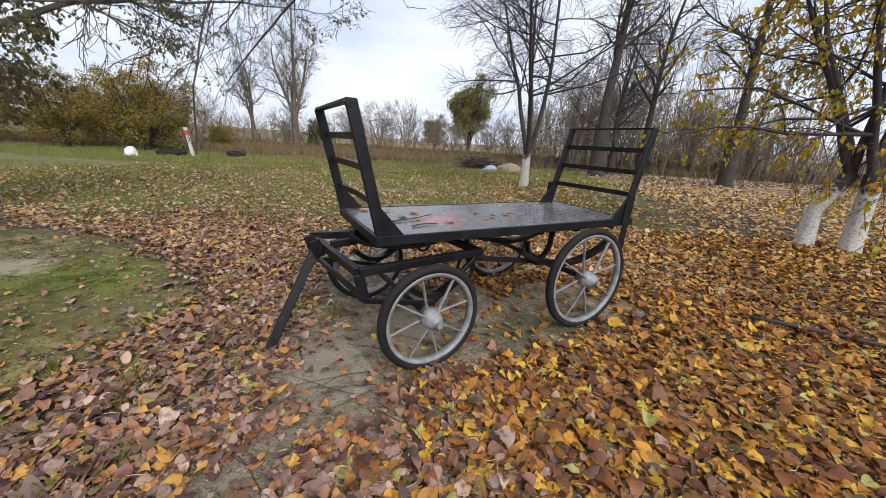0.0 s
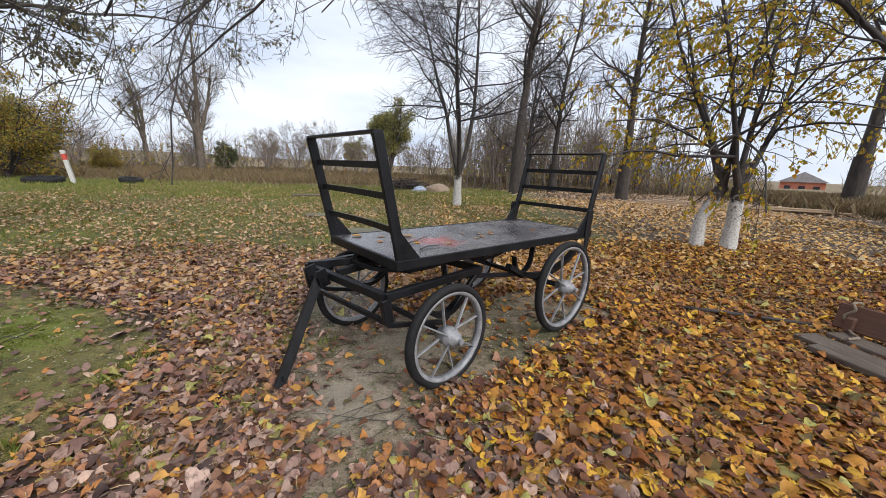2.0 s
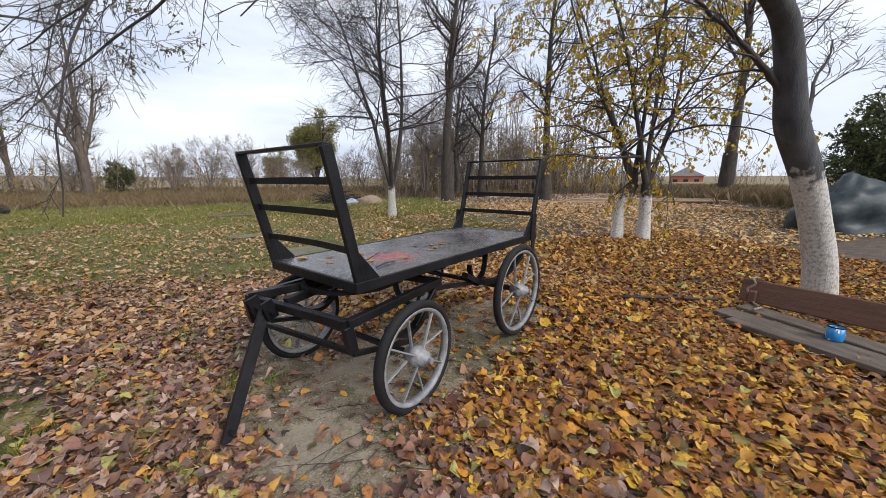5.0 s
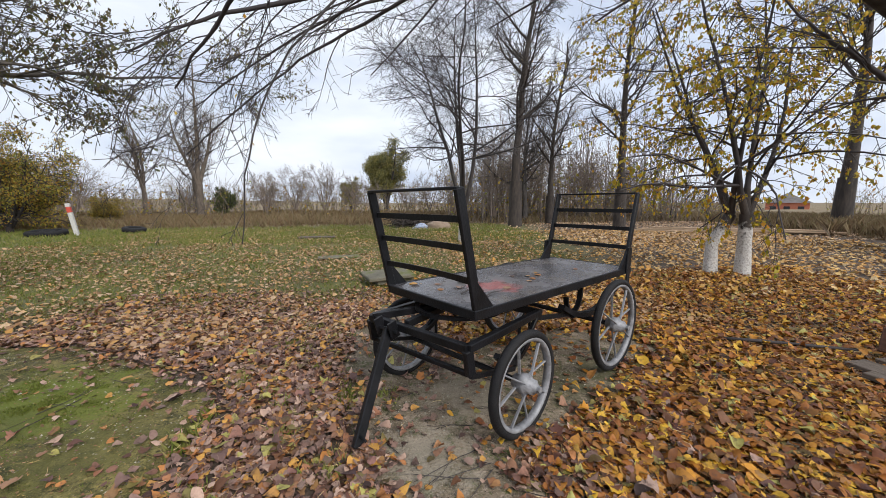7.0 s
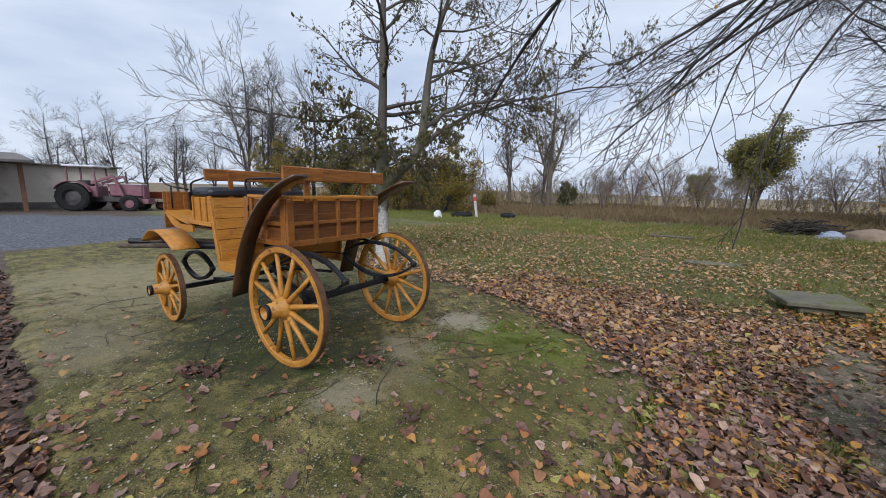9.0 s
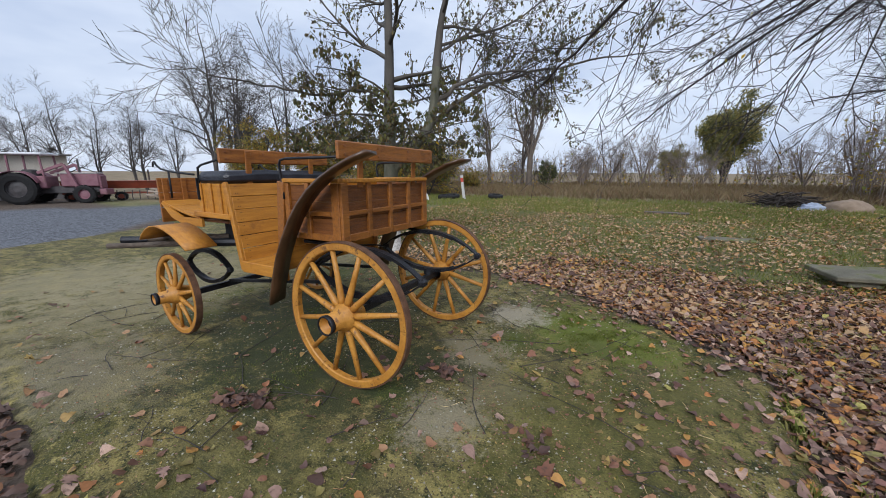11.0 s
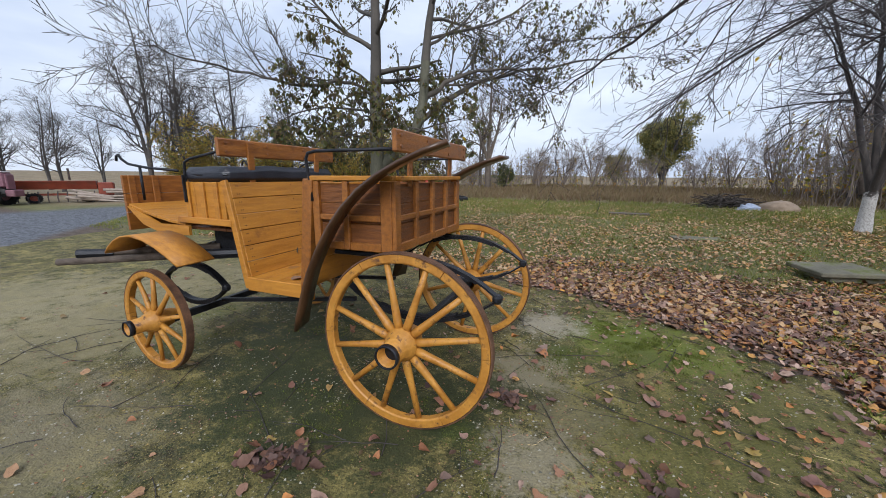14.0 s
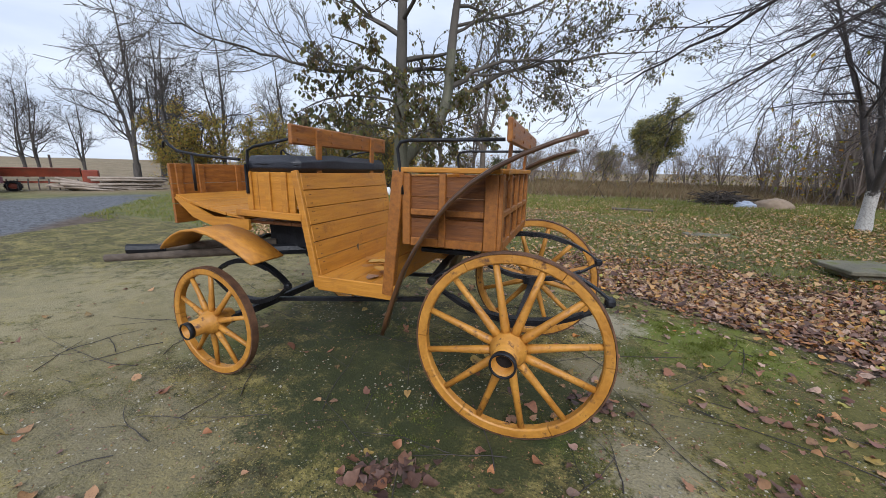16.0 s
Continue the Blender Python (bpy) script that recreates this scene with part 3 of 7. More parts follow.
def build_cart():
    cart = thing("luggage_cart", pose(-0.617, 2.179, 0, 0, 0, 34.0), "black-painted steel luggage cart with silver spoked wheels", "cart")
    L, W = 2.30, 0.94
    bm = B()
    box(bm, (L / 2, W / 2, 0.836), (L - 0.03, W - 0.03, 0.028), 0.002)
    part("deck", bm, DECK, cart, "scuffed dark steel deck")
    bm = B()
    for y in (0.0, W):
        beam(bm, (-0.01, y, 0.822), (L + 0.01, y, 0.822), 0.02, 0.062, 0.004)
    for x in (0.0, L):
        beam(bm, (x, 0.011, 0.822), (x, W - 0.011, 0.822), 0.02, 0.060, 0.004)
    part("deck_edge", bm, BLACK_PAINT, cart)
    for y in (0.22, W - 0.22):
        bm = B()
        beam(bm, (0.1, y, 0.77), (L - 0.1, y, 0.77), 0.045, 0.07)
        part("chassis_rail", bm, BLACK_PAINT, cart)
    for x in (0.35, 0.8, 1.3, 1.68, 2.1):
        bm = B()
        beam(bm, (x, 0.02, 0.785), (x, W - 0.02, 0.785), 0.05, 0.035)
        part("cross_member", bm, BLACK_PAINT, cart)
    backrest(cart, 0.03, -0.165, 0.95, 0.012, "front_backrest", (1.41, 1.235, 1.03), 0.012, 1.585)
    backrest(cart, 2.19, 0.20, 0.89, 0.005, "rear_backrest", (1.42, 1.24, 1.055), 0.004, 1.60)
    # rear stay plates under the deck
    for y in (0.0, W):
        bm = B()
        beam(bm, (2.21, y - 0.02, 0.86), (2.19, y - 0.02, 0.55), 0.014, 0.07, 0.004, up=(1, 0, 0))
        part("stay", bm, BLACK_PAINT, cart)
        bm = B()
        beam(bm, (2.22, y - 0.016, 1.06), (2.2, y - 0.016, 0.80), 0.02, 0.09, 0.004, up=(1, 0, 0))
        part("bracket", bm, BLACK_PAINT, cart)
    # the turned fore-carriage
    fore = Matrix.Translation((0.235, 0.43, 0)) @ pose(0, 0, 0, 0, 0, 8.0)
    P = lambda x, y, z: tuple(fore @ Vector((x, y, z)))
    for p, q in (((-0.43, -0.44, 0.67), (-0.43, 0.44, 0.67)), ((-0.43, -0.44, 0.67), (0.50, -0.44, 0.67)), ((-0.43, 0.44, 0.67), (0.50, 0.44, 0.67)), ((0.48, -0.44, 0.67), (0.48, 0.44, 0.67)), ((-0.45, 0.40, 0.69), (0.1, 0.1, 0.72)), ((-0.40, 0.1, 0.69), (0.1, 0.1, 0.72))):
        bm = B()
        beam(bm, P(*p), P(*q), 0.045, 0.05)
        part("fore_frame", bm, BLACK_PAINT, cart)
    bm = B()
    lathe(bm, [(0.30, 0.0), (0.33, 0.0), (0.33, 0.025), (0.30, 0.025)], 32, True)
    bmesh.ops.rotate(bm, verts=bm.verts[:], matrix=Matrix.Rotation(radians(90), 3, "X"))
    bmesh.ops.translate(bm, verts=bm.verts[:], vec=P(0.05, 0, 0.725))
    part("turntable_ring", bm, BLACK_PAINT, cart)
    bm = B()
    for k in (-0.44, 0.44):
        beam(bm, P(-0.43, k, 0.66), P(-0.40, k, 0.5), 0.04, 0.06, 0.004, up=(1, 0, 0))
        beam(bm, P(-0.40, k, 0.49), P(0.10, k * 1.02, 0.36), 0.03, 0.03)
        beam(bm, P(0.46, k, 0.65), P(0.10, k * 1.02, 0.38), 0.03, 0.03)
    beam(bm, P(-0.40, -0.44, 0.5), P(-0.40, 0.44, 0.5), 0.03, 0.03)
    part("fore_hanger", bm, BLACK_PAINT, cart)
    for k in (-0.44, 0.44):
        bm = B()
        plate(bm, [tuple((0.1 + 0.42 * (t - 0.5), 0.40 + 0.10 * (2 * t - 1) ** 2))for t in [i / 10 for i in range(11)]], k - 0.03, k + 0.03, 0.035)
        bmesh.ops.transform(bm, matrix=fore, verts=bm.verts[:])
        part("leaf_spring", bm, BLACK_PAINT, cart)
    bm = B()
    turn = Matrix.Translation((0.235, 0.43, 0)) @ pose(0, 0, 0, 0, 0, 3.0)
    tube(bm, [turn @ Vector((0.025, -0.6, 0.35)), turn @ Vector((0.025, 0.6, 0.35))], 0.022)
    part("front_axle", bm, BLACK_PAINT, cart)
    # drawbar let down to the ground
    bm = B()
    beam(bm, P(-0.47, 0.20, 0.66), (-0.61, 0.395, 0.03), 0.045, 0.06, 0.005, up=(1, 0, 0))
    beam(bm, (-0.585, 0.32, 0.10), (-0.585, 0.46, 0.10), 0.014, 0.014)
    part("drawbar", bm, BLACK_PAINT, cart)
    bm = B()
    for y in (0.14, 0.28):
        beam(bm, P(-0.50, y, 0.72), P(-0.46, y, 0.60), 0.012, 0.07, 0.003, up=(1, 0, 0))
    tube(bm, [P(-0.48, 0.1, 0.65), P(-0.48, 0.32, 0.65)], 0.013)
    part("drawbar_hinge", bm, BLACK_PAINT, cart)
    # perch and rear springs
    for y in (0.10, W - 0.10):
        bm = B()
        beam(bm, (0.72, y + 0.06, 0.60), (1.70, y, 0.475), 0.03, 0.035)
        part("perch_bar", bm, BLACK_PAINT, cart)
        bm = B()
        plate(bm, [(x, z) for x, z in arc(1.36, 0.70, 0.13, 180, 360, 14, 1.25)] + [(1.50, 0.78)], y - 0.022, y + 0.022, 0.018)
        box(bm, (1.36, y, 0.525), (0.05, 0.06, 0.06))
        part("spring_loop", bm, BLACK_PAINT, cart)
        bm = B()
        plate(bm, [(1.68 + 0.52 * (t - 0.5) * 2, 0.45 + 0.16 * (2 * t - 1) ** 2) for t in [i / 12 for i in range(13)]], y - 0.03, y + 0.03, 0.04)
        part("leaf_spring", bm, BLACK_PAINT, cart)
        bm = B()
        tube(bm, [(0.72 + 0.07 * math.cos(k * 0.5236), y + 0.05, 0.53 + 0.09 * math.sin(k * 0.5236)) for k in range(13)], 0.014, 6, False)
        part("shackle_ring", bm, BLACK_PAINT, cart)
    bm = B()
    tube(bm, [(1.68, -0.16, 0.415), (1.68, 1.10, 0.415)], 0.024)
    part("rear_axle", bm, BLACK_PAINT, cart)
    cart_wheel(cart, turn @ pose(0.025, -0.595, 0.35), 0.35)
    cart_wheel(cart, turn @ pose(0.025, 0.595, 0.35, 0, 0, 180), 0.35)
    cart_wheel(cart, pose(1.68, -0.14, 0.415), 0.415)
    cart_wheel(cart, pose(1.68, W + 0.14, 0.415, 0, 0, 180), 0.415)


build_cart()


# ---- the horse carriage ----
def wooden_wheel(parent, m, radius, spokes, deep):
    """A wooden cart wheel; its axle is the local y axis, the long hub outwards to +y."""
    w = new("wheel")
    w.parent = parent
    w.matrix_local = m
    for k in range(spokes // 2):
        bm = B()
        a0, a1 = 2 * math.pi * (k + 0.004) / (spokes // 2), 2 * math.pi * (k + 0.997) / (spokes // 2)
        rows = []
        for i in range(9):
            a = a0 + (a1 - a0) * i / 8
            rows.append([bm.verts.new((r * math.cos(a), y, r * math.sin(a))) for r, y in ((radius - deep, -0.021), (radius - deep + 0.008, -0.028), (radius - 0.012, -0.028), (radius - 0.008, 0.0), (radius - 0.012, 0.028), (radius - deep + 0.008, 0.028), (radius - deep, 0.021))])
        for p, q in zip(rows, rows[1:]):
            for j in range(7):
                bm.faces.new((p[j], p[(j + 1) % 7], q[(j + 1) % 7], q[j]))
        bm.faces.new(rows[0][::-1]), bm.faces.new(rows[-1])
        bmesh.ops.recalc_face_normals(bm, faces=bm.faces[:])
        part("felloe", bm, OCHRE_WHEEL, w, "ochre-painted rim section")
    bm = B()
    lathe(bm, [(radius - 0.0085, -0.027), (radius, -0.026), (radius, 0.026), (radius - 0.0085, 0.027)], 56, True)
    part("iron_tyre", bm, RUST, w, "rusty iron tyre")
    h = 0.076 + 0.014 * (radius > 0.5)
    bm = B()
    lathe(bm, [(h * 0.7, -0.13), (h * 0.95, -0.06), (h, -0.045), (h * 1.12, -0.03), (h * 1.12, 0.04), (h, 0.05), (h * 0.92, 0.08), (h * 0.76, 0.09), (h * 0.72, 0.195), (h * 0.68, 0.197), (h * 0.55, 0.19), (h * 0.5, 0.08), (0.0, 0.08)], 28)
    part("hub", bm, OCHRE_WHEEL, w, "turned ochre wooden hub", True)
    bm = B()
    lathe(bm, [(h * 0.70, 0.172), (h * 0.77, 0.173), (h * 0.77, 0.204), (h * 0.66, 0.206), (h * 0.64, 0.16)], 24)
    part("hub_band", bm, IRON, w, "dark iron hub band", True)
    # the black lining puts the shade of the deep hole into its colour
    bm = B()
    lathe(bm, [(h * 0.66, 0.2055), (h * 0.62, 0.130), (0, 0.130)], 20)
    part("hub_bore", bm, RUBBER, w, "hub bore coloured black for the shade inside")
    for k in range(spokes):
        a = 2 * math.pi * (k + 0.5) / spokes + 0.06
        bm = B()
        d = Vector((math.cos(a), 0, math.sin(a)))
        s = radius / 0.54
        tube(bm, [d * h * 0.95 + Vector((0, 0.012, 0)), d * (h + 0.05) + Vector((0, 0.012, 0)), d * (radius * 0.55) + Vector((0, 0.004, 0)), d * (radius - deep + 0.006)], [0.018 * s + 0.009, 0.017 * s + 0.009, 0.012 * s + 0.008, 0.010 * s + 0.008], 8)
        part("spoke", bm, OCHRE_WHEEL, w, "", True)
    return w


def boards(parent, lo, hi, n, mat, axis, name="board", gap=0.004):
    """Fill the block lo..hi with n boards stacked along an axis, each a piece with its own edges."""
    for i in range(n):
        a, b = list(lo), list(hi)
        a[axis] = lo[axis] + (hi[axis] - lo[axis]) * i / n + gap / 2
        b[axis] = lo[axis] + (hi[axis] - lo[axis]) * (i + 1) / n - gap / 2
        bm = B()
        box(bm, [(p + q) / 2 for p, q in zip(a, b)], [q - p for p, q in zip(a, b)], 0.003)
        part(name, bm, mat, parent)


def build_carriage():
    car = thing("horse_carriage", pose(-5.12, 1.745, 0, 0, 0, 188.5), "ochre-painted wooden horse carriage with black iron springs", "carriage")
    hw = 0.58
    # rear body: panelled box with an open top
    body = new("rear_body")
    body.parent = car
    z0, z1, xr, xf = 1.05, 1.47, 0.13, 0.70
    for side in (1, -1):
        y = side * (hw - 0.03)
        boards(body, (xr + 0.02, y - 0.009, z0 + 0.03), (xf - 0.02, y + 0.009, z1 - 0.02), 3, PANEL_WOOD, 2)
        yo = side * (hw - 0.008)
        for x, w in ((xr + 0.03, 0.075), ((xr + xf) / 2 + 0.03, 0.04), (xf - 0.03, 0.05)):
            bm = B()
            beam(bm, (x, yo, z0 - 0.01), (x, yo, z1 - 0.005), w, 0.03, 0.004, up=(0, 1, 0))
            part("post", bm, AMBER, body)
        for z, h in ((z0 + 0.012, 0.05), ((z0 + z1) / 2 - 0.02, 0.036)):
            for xa, xb in ((xr + 0.07, (xr + xf) / 2 + 0.008), ((xr + xf) / 2 + 0.052, xf - 0.057)):
                bm = B()
                beam(bm, (xa, yo, z), (xb, yo, z), 0.024, h, 0.004)
                part("rail", bm, AMBER, body)
        bm = B()
        beam(bm, (xr - 0.02, side * (hw - 0.015), z1 + 0.012), (xf + 0.02, side * (hw - 0.015), z1 + 0.012), 0.06, 0.03, 0.005)
        part("cap_rail", bm, OCHRE, body, "ochre cap rail")
    boards(body, (xr - 0.009, -hw + 0.05, z0 + 0.03), (xr + 0.009, hw - 0.05, z1 - 0.02), 3, PANEL_WOOD, 2)
    for i in range(5):
        y = -hw + 0.035 + (2 * hw - 0.07) * i / 4
        bm = B()
        beam(bm, (xr - 0.02, y, z0 - 0.01), (xr - 0.02, y, z1 - 0.005), 0.045 if 0 < i < 4 else 0.07, 0.026, 0.004, up=(1, 0, 0))
        part("post", bm, AMBER, body)
    for z, h in ((z0 + 0.012, 0.055), ((z0 + z1) / 2 - 0.015, 0.034)):
        for i in range(4):
            ya, yb = -hw + 0.06 + (2 * hw - 0.07) * i / 4, -hw + 0.01 + (2 * hw - 0.07) * (i + 1) / 4
            bm = B()
            beam(bm, (xr - 0.022, ya, z), (xr - 0.022, yb, z), 0.024, h, 0.004)
            part("rail", bm, AMBER, body)
    bm = B()
    beam(bm, (xr - 0.02, -hw + 0.02, z1 + 0.012), (xr - 0.02, hw - 0.05, z1 + 0.012), 0.06, 0.03, 0.005)
    part("cap_rail", bm, OCHRE, body, "ochre cap rail")
    boards(body, (xr + 0.03, -hw + 0.05, 1.30), (xf - 0.02, hw - 0.05, 1.325), 4, OCHRE, 0, "seat_board")
    boards(body, (xr + 0.01, -hw + 0.05, z0 + 0.005), (xf, hw - 0.05, z0 + 0.028), 4, OCHRE, 0, "floor_board")
    # inclined front board of the rear seat
    fb = new("seat_front")
    fb.parent = car
    for i in range(4):
        t0, t1 = i / 4, (i + 1) / 4 - 0.01
        xa, xb = 0.80 - 0.10 * t0, 0.80 - 0.10 * t1
        za, zb = 0.76 + 0.70 * t0, 0.76 + 0.70 * t1
        bm = B()
        beam(bm, (xa, 0, za), (xb, 0, zb), 2 * hw - 0.04, 0.022, 0.003, up=(1, 0, 0))
        part("board", bm, CROSS_OCHRE, fb)
    for side in (1, -1):
        bm = B()
        beam(bm, (0.80, side * (hw - 0.005), 0.70), (0.715, side * (hw - 0.005), 1.475), 0.05, 0.075, 0.005, up=(1, 0, 0))
        part("post", bm, AMBER, fb)
    # footwell floor and sills
    well = new("footwell")
    well.parent = car
    boards(well, (0.80, -hw + 0.03, 0.735), (1.33, hw - 0.012, 0.76), 4, CROSS_OCHRE, 0, "floor_board")
    for side in (1, -1):
        bm = B()
        beam(bm, (0.74, side * hw, 0.715), (1.335, side * hw, 0.715), 0.028, 0.10, 0.005)
        part("sill", bm, OCHRE, well)
    # seat back wall of the driver's box, raked boards
    wall = new("driver_box")
    wall.parent = car
    for i in range(6):
        t0, t1 = i / 6, (i + 1) / 6 - 0.006
        xa, xb = 1.33 + 0.125 * t0, 1.33 + 0.125 * t1
        za, zb = 0.76 + 0.69 * t0, 0.76 + 0.69 * t1
        bm = B()
        beam(bm, (xa, 0, za), (xb, 0, zb), 2 * hw - 0.03, 0.022, 0.003, up=(1, 0, 0))
        part("board", bm, CROSS_OCHRE, wall)
    nails = B()
    for i in range(6):
        for y in (-hw + 0.06, -hw + 0.075, -0.01, hw - 0.075, hw - 0.06):
            for u in (0.25, 0.75):
                t_ = (i + u) / 6
                box(nails, (1.33 + 0.125 * t_ - 0.0115, y, 0.76 + 0.69 * t_), (0.004, 0.006, 0.006), 0)
    tagged(part("nail_heads", nails, RUST, wall), "rusty nail heads", kind="stuff")
    for side in (1, -1):
        bm = B()
        beam(bm, (1.335, side * (hw - 0.002), 0.68), (1.475, side * (hw - 0.002), 1.462), 0.03, 0.05, 0.005, up=(1, 0, 0))
        part("post", bm, OCHRE, wall)
        for i in range(4):
            bm = B()
            xa = 1.49 + 0.41 * i / 4
            box(bm, (xa + 0.05, side * (hw - 0.012), 1.31), (0.098, 0.022, 0.275), 0.003)
            part("board", bm, OCHRE, wall)
        for x in (1.56, 1.70, 1.86):
            bm = B()
            box(bm, (x, side * (hw + 0.008), 1.315), (0.045, 0.018, 0.27), 0.004)
            part("batten", bm, OCHRE, wall)
        bm = B()
        beam(bm, (1.43, side * (hw + 0.004), 1.155), (2.0, side * (hw + 0.004), 1.165), 0.034, 0.05, 0.005)
        part("rail", bm, OCHRE, wall)
    boards(wall, (1.46, -hw + 0.01, 1.425), (1.91, hw - 0.01, 1.448), 4, OCHRE, 0, "seat_board")
    boards(wall, (1.89, -hw + 0.03, 1.17), (1.91, hw - 0.03, 1.42), 3, OCHRE, 2)
    boards(wall, (1.42, -hw + 0.05, 1.08), (2.2, hw - 0.05, 1.105), 5, PANEL_WOOD, 0, "bottom_board")
    # cushion
    bm = B()
    box(bm, (1.665, 0, 1.50), (0.46, 2 * hw + 0.02, 0.12), 0.04)
    bmesh.ops.subdivide_edges(bm, edges=bm.edges[:], cuts=5, use_grid_fill=True)
    for v in bm.verts:
        v.co.z += 0.022 * noise.noise((v.co.x * 5, v.co.y * 4, 3)) * (v.co.z > 1.5) + 0.008 * math.cos(v.co.y * 37) * (v.co.z > 1.5)
        v.co.x += 0.014 * noise.noise((v.co.y * 6, v.co.z * 9, 5))
    for k in range(-3, 4):
        for sx in (1.52, 1.8):
            box(bm, (sx, k * 0.17, 1.548), (0.022, 0.022, 0.012), 0.004)
    part("cushion", bm, LEATHER, car, "black leather driver's cushion", True)
    # toe board and dash
    front = new("dash")
    front.parent = car
    for i in range(4):
        t0, t1 = i / 4, (i + 1) / 4 - 0.008
        bm = B()
        beam(bm, (1.95 + 0.68 * t0, 0, 1.125 + 0.13 * t0 ** 1.5), (1.95 + 0.68 * t1, 0, 1.125 + 0.13 * t1 ** 1.5), 2 * hw, 0.024, 0.003)
        part("toe_board", bm, CROSS_OCHRE, front)
    for side in (1, -1):
        bm = B()
        v = [bm.verts.new((x, side * (hw - 0.012), z)) for x, z in ((1.9, 1.04), (2.2, 1.03), (2.45, 1.1), (2.63, 1.24), (2.6, 1.25), (2.25, 1.115), (1.9, 1.115))]
        f = bm.faces.new(v)
        e = bmesh.ops.extrude_face_region(bm, geom=[f])
        bmesh.ops.translate(bm, verts=[k for k in e["geom"] if isinstance(k, bmesh.types.BMVert)], vec=(0, side * 0.022, 0))
        bmesh.ops.recalc_face_normals(bm, faces=bm.faces[:])
        part("bracket", bm, OCHRE, front)
    for i in range(3):
        bm = B()
        za, zb = 1.04 + 0.46 * i / 3, 1.04 + 0.46 * (i + 1) / 3 - 0.004
        box(bm, (2.645, 0, (za + zb) / 2), (0.024, 2 * hw + 0.02, zb - za), 0.003)
        part("board", bm, AMBER, front)
    for y in (-0.35, 0.0, 0.35, 0.53):
        bm = B()
        box(bm, (2.626, y, 1.33), (0.016, 0.05, 0.33), 0.004)
        part("batten", bm, AMBER, front)
    # back boards on uprights
    for x, z, y, name in ((1.475, 1.69, 0.62, "driver_back"), (0.085, 1.69, 0.63, "rear_back")):
        bk = new(name)
        bk.parent = car
        bm = B()
        beam(bm, (x - 0.012, -y, z), (x - 0.012, y, z), 0.028, 0.125, 0.012)
        part("back_board", bm, AMBER, bk, "amber-brown rounded back board")
        for yy in (-0.36, 0.36):
            bm = B()
            off = 0.0 if name == "driver_back" else 0.05
            beam(bm, (x - 0.02 + off, yy, 1.43), (x - 0.036 + off, yy, z + 0.045), 0.055, 0.016, 0.003, up=(1, 0, 0))
            part("upright", bm, AMBER, bk)
        for yy in (-y + 0.06, y - 0.06, -0.2, 0.2):
            for dz in (-0.03, 0.03):
                bm = B()
                lathe(bm, [(0, -0.004), (0.011, -0.003), (0.011, 0.003), (0, 0.005)], 8)
                bmesh.ops.rotate(bm, verts=bm.verts[:], matrix=Matrix.Rotation(radians(90), 3, "Z"))
                bmesh.ops.translate(bm, verts=bm.verts[:], vec=(x - 0.03, yy, z + dz))
                part("bolt", bm, BROWN_WOOD, bk)
    # iron arm rails
    for side in (1, -1):
        y = side * (hw + 0.01)
        for pts in (((0.69, 1.34), (0.70, 1.45), (0.72, 1.60), (0.70, 1.635), (0.64, 1.645), (0.10, 1.645)),
                    ((1.86, 1.30), (1.86, 1.52), (1.85, 1.59), (1.79, 1.615), (1.50, 1.66)),
                    ((2.38, 1.30), (2.38, 1.56)), ((1.93, 1.53), (2.3, 1.555), (2.52, 1.585), (2.60, 1.625), (2.63, 1.66), (2.66, 1.65), (2.67, 1.61))):
            bm = B()
            tube(bm, [(x, y, z) for x, z in pts], 0.010, 8)
            part("arm_rail", bm, IRON, car, "black iron arm rail", True)
        bm = B()
        beam(bm, (1.86, side * (hw + 0.022), 1.30), (1.86, side * (hw + 0.022), 1.50), 0.03, 0.012, 0.003, up=(1, 0, 0))
        part("rail_strap", bm, IRON, car)
    # fenders: bent boards over the wheels
    for side in (1, -1):
        a, b = (0.60, 0.77) if side > 0 else (-0.77, -0.60)
        line = [(-0.25, 1.65), (-0.12, 1.61), (0.02, 1.555), (0.15, 1.49), (0.27, 1.41), (0.38, 1.31), (0.48, 1.19), (0.57, 1.05), (0.65, 0.90), (0.71, 0.74), (0.755, 0.61), (0.78, 0.51)]
        bm = B()
        plate(bm, line, a, b, 0.022)
        for v in bm.verts:
            v.co.x -= 0.27 * (abs(v.co.y) - 0.60)
        part("rear_fender", bm, FENDER, car, "dark brown bent wooden fender", True)
        a, b = (0.69, 0.95) if side > 0 else (-0.95, -0.69)
        bm = B()
        plate(bm, [(1.52, 0.905), (1.62, 0.965), (1.73, 1.02), (1.85, 1.06), (1.97, 1.078), (2.08, 1.066), (2.17, 1.03), (2.24, 0.985), (2.29, 0.935)], a, b, 0.012)
        part("front_fender", bm, OCHRE, car, "ochre sheet front fender", True)
        bm = B()
        tube(bm, [(2.0, side * 0.45, 0.86), (2.0, side * 0.62, 0.98), (2.0, side * 0.82, 1.03)], 0.010)
        part("fender_stay", bm, IRON, car)
    # running gear
    for side in (1, -1):
        y = side * 0.52
        for sgn, zc in ((1, 0.63), (-1, 0.61)):
            for k in range(3):
                bm = B()
                s = 1 - 0.24 * k
                plate(bm, [(2.02 + 0.36 * s * (2 * t - 1), zc + sgn * (0.16 * (1 - abs(2 * t - 1) ** 2.2 * s ** 2.2) - k * 0.011)) for t in [i / 12 for i in range(13)]], y - 0.026, y + 0.026, 0.014)
                part("front_spring_leaf", bm, IRON, car)
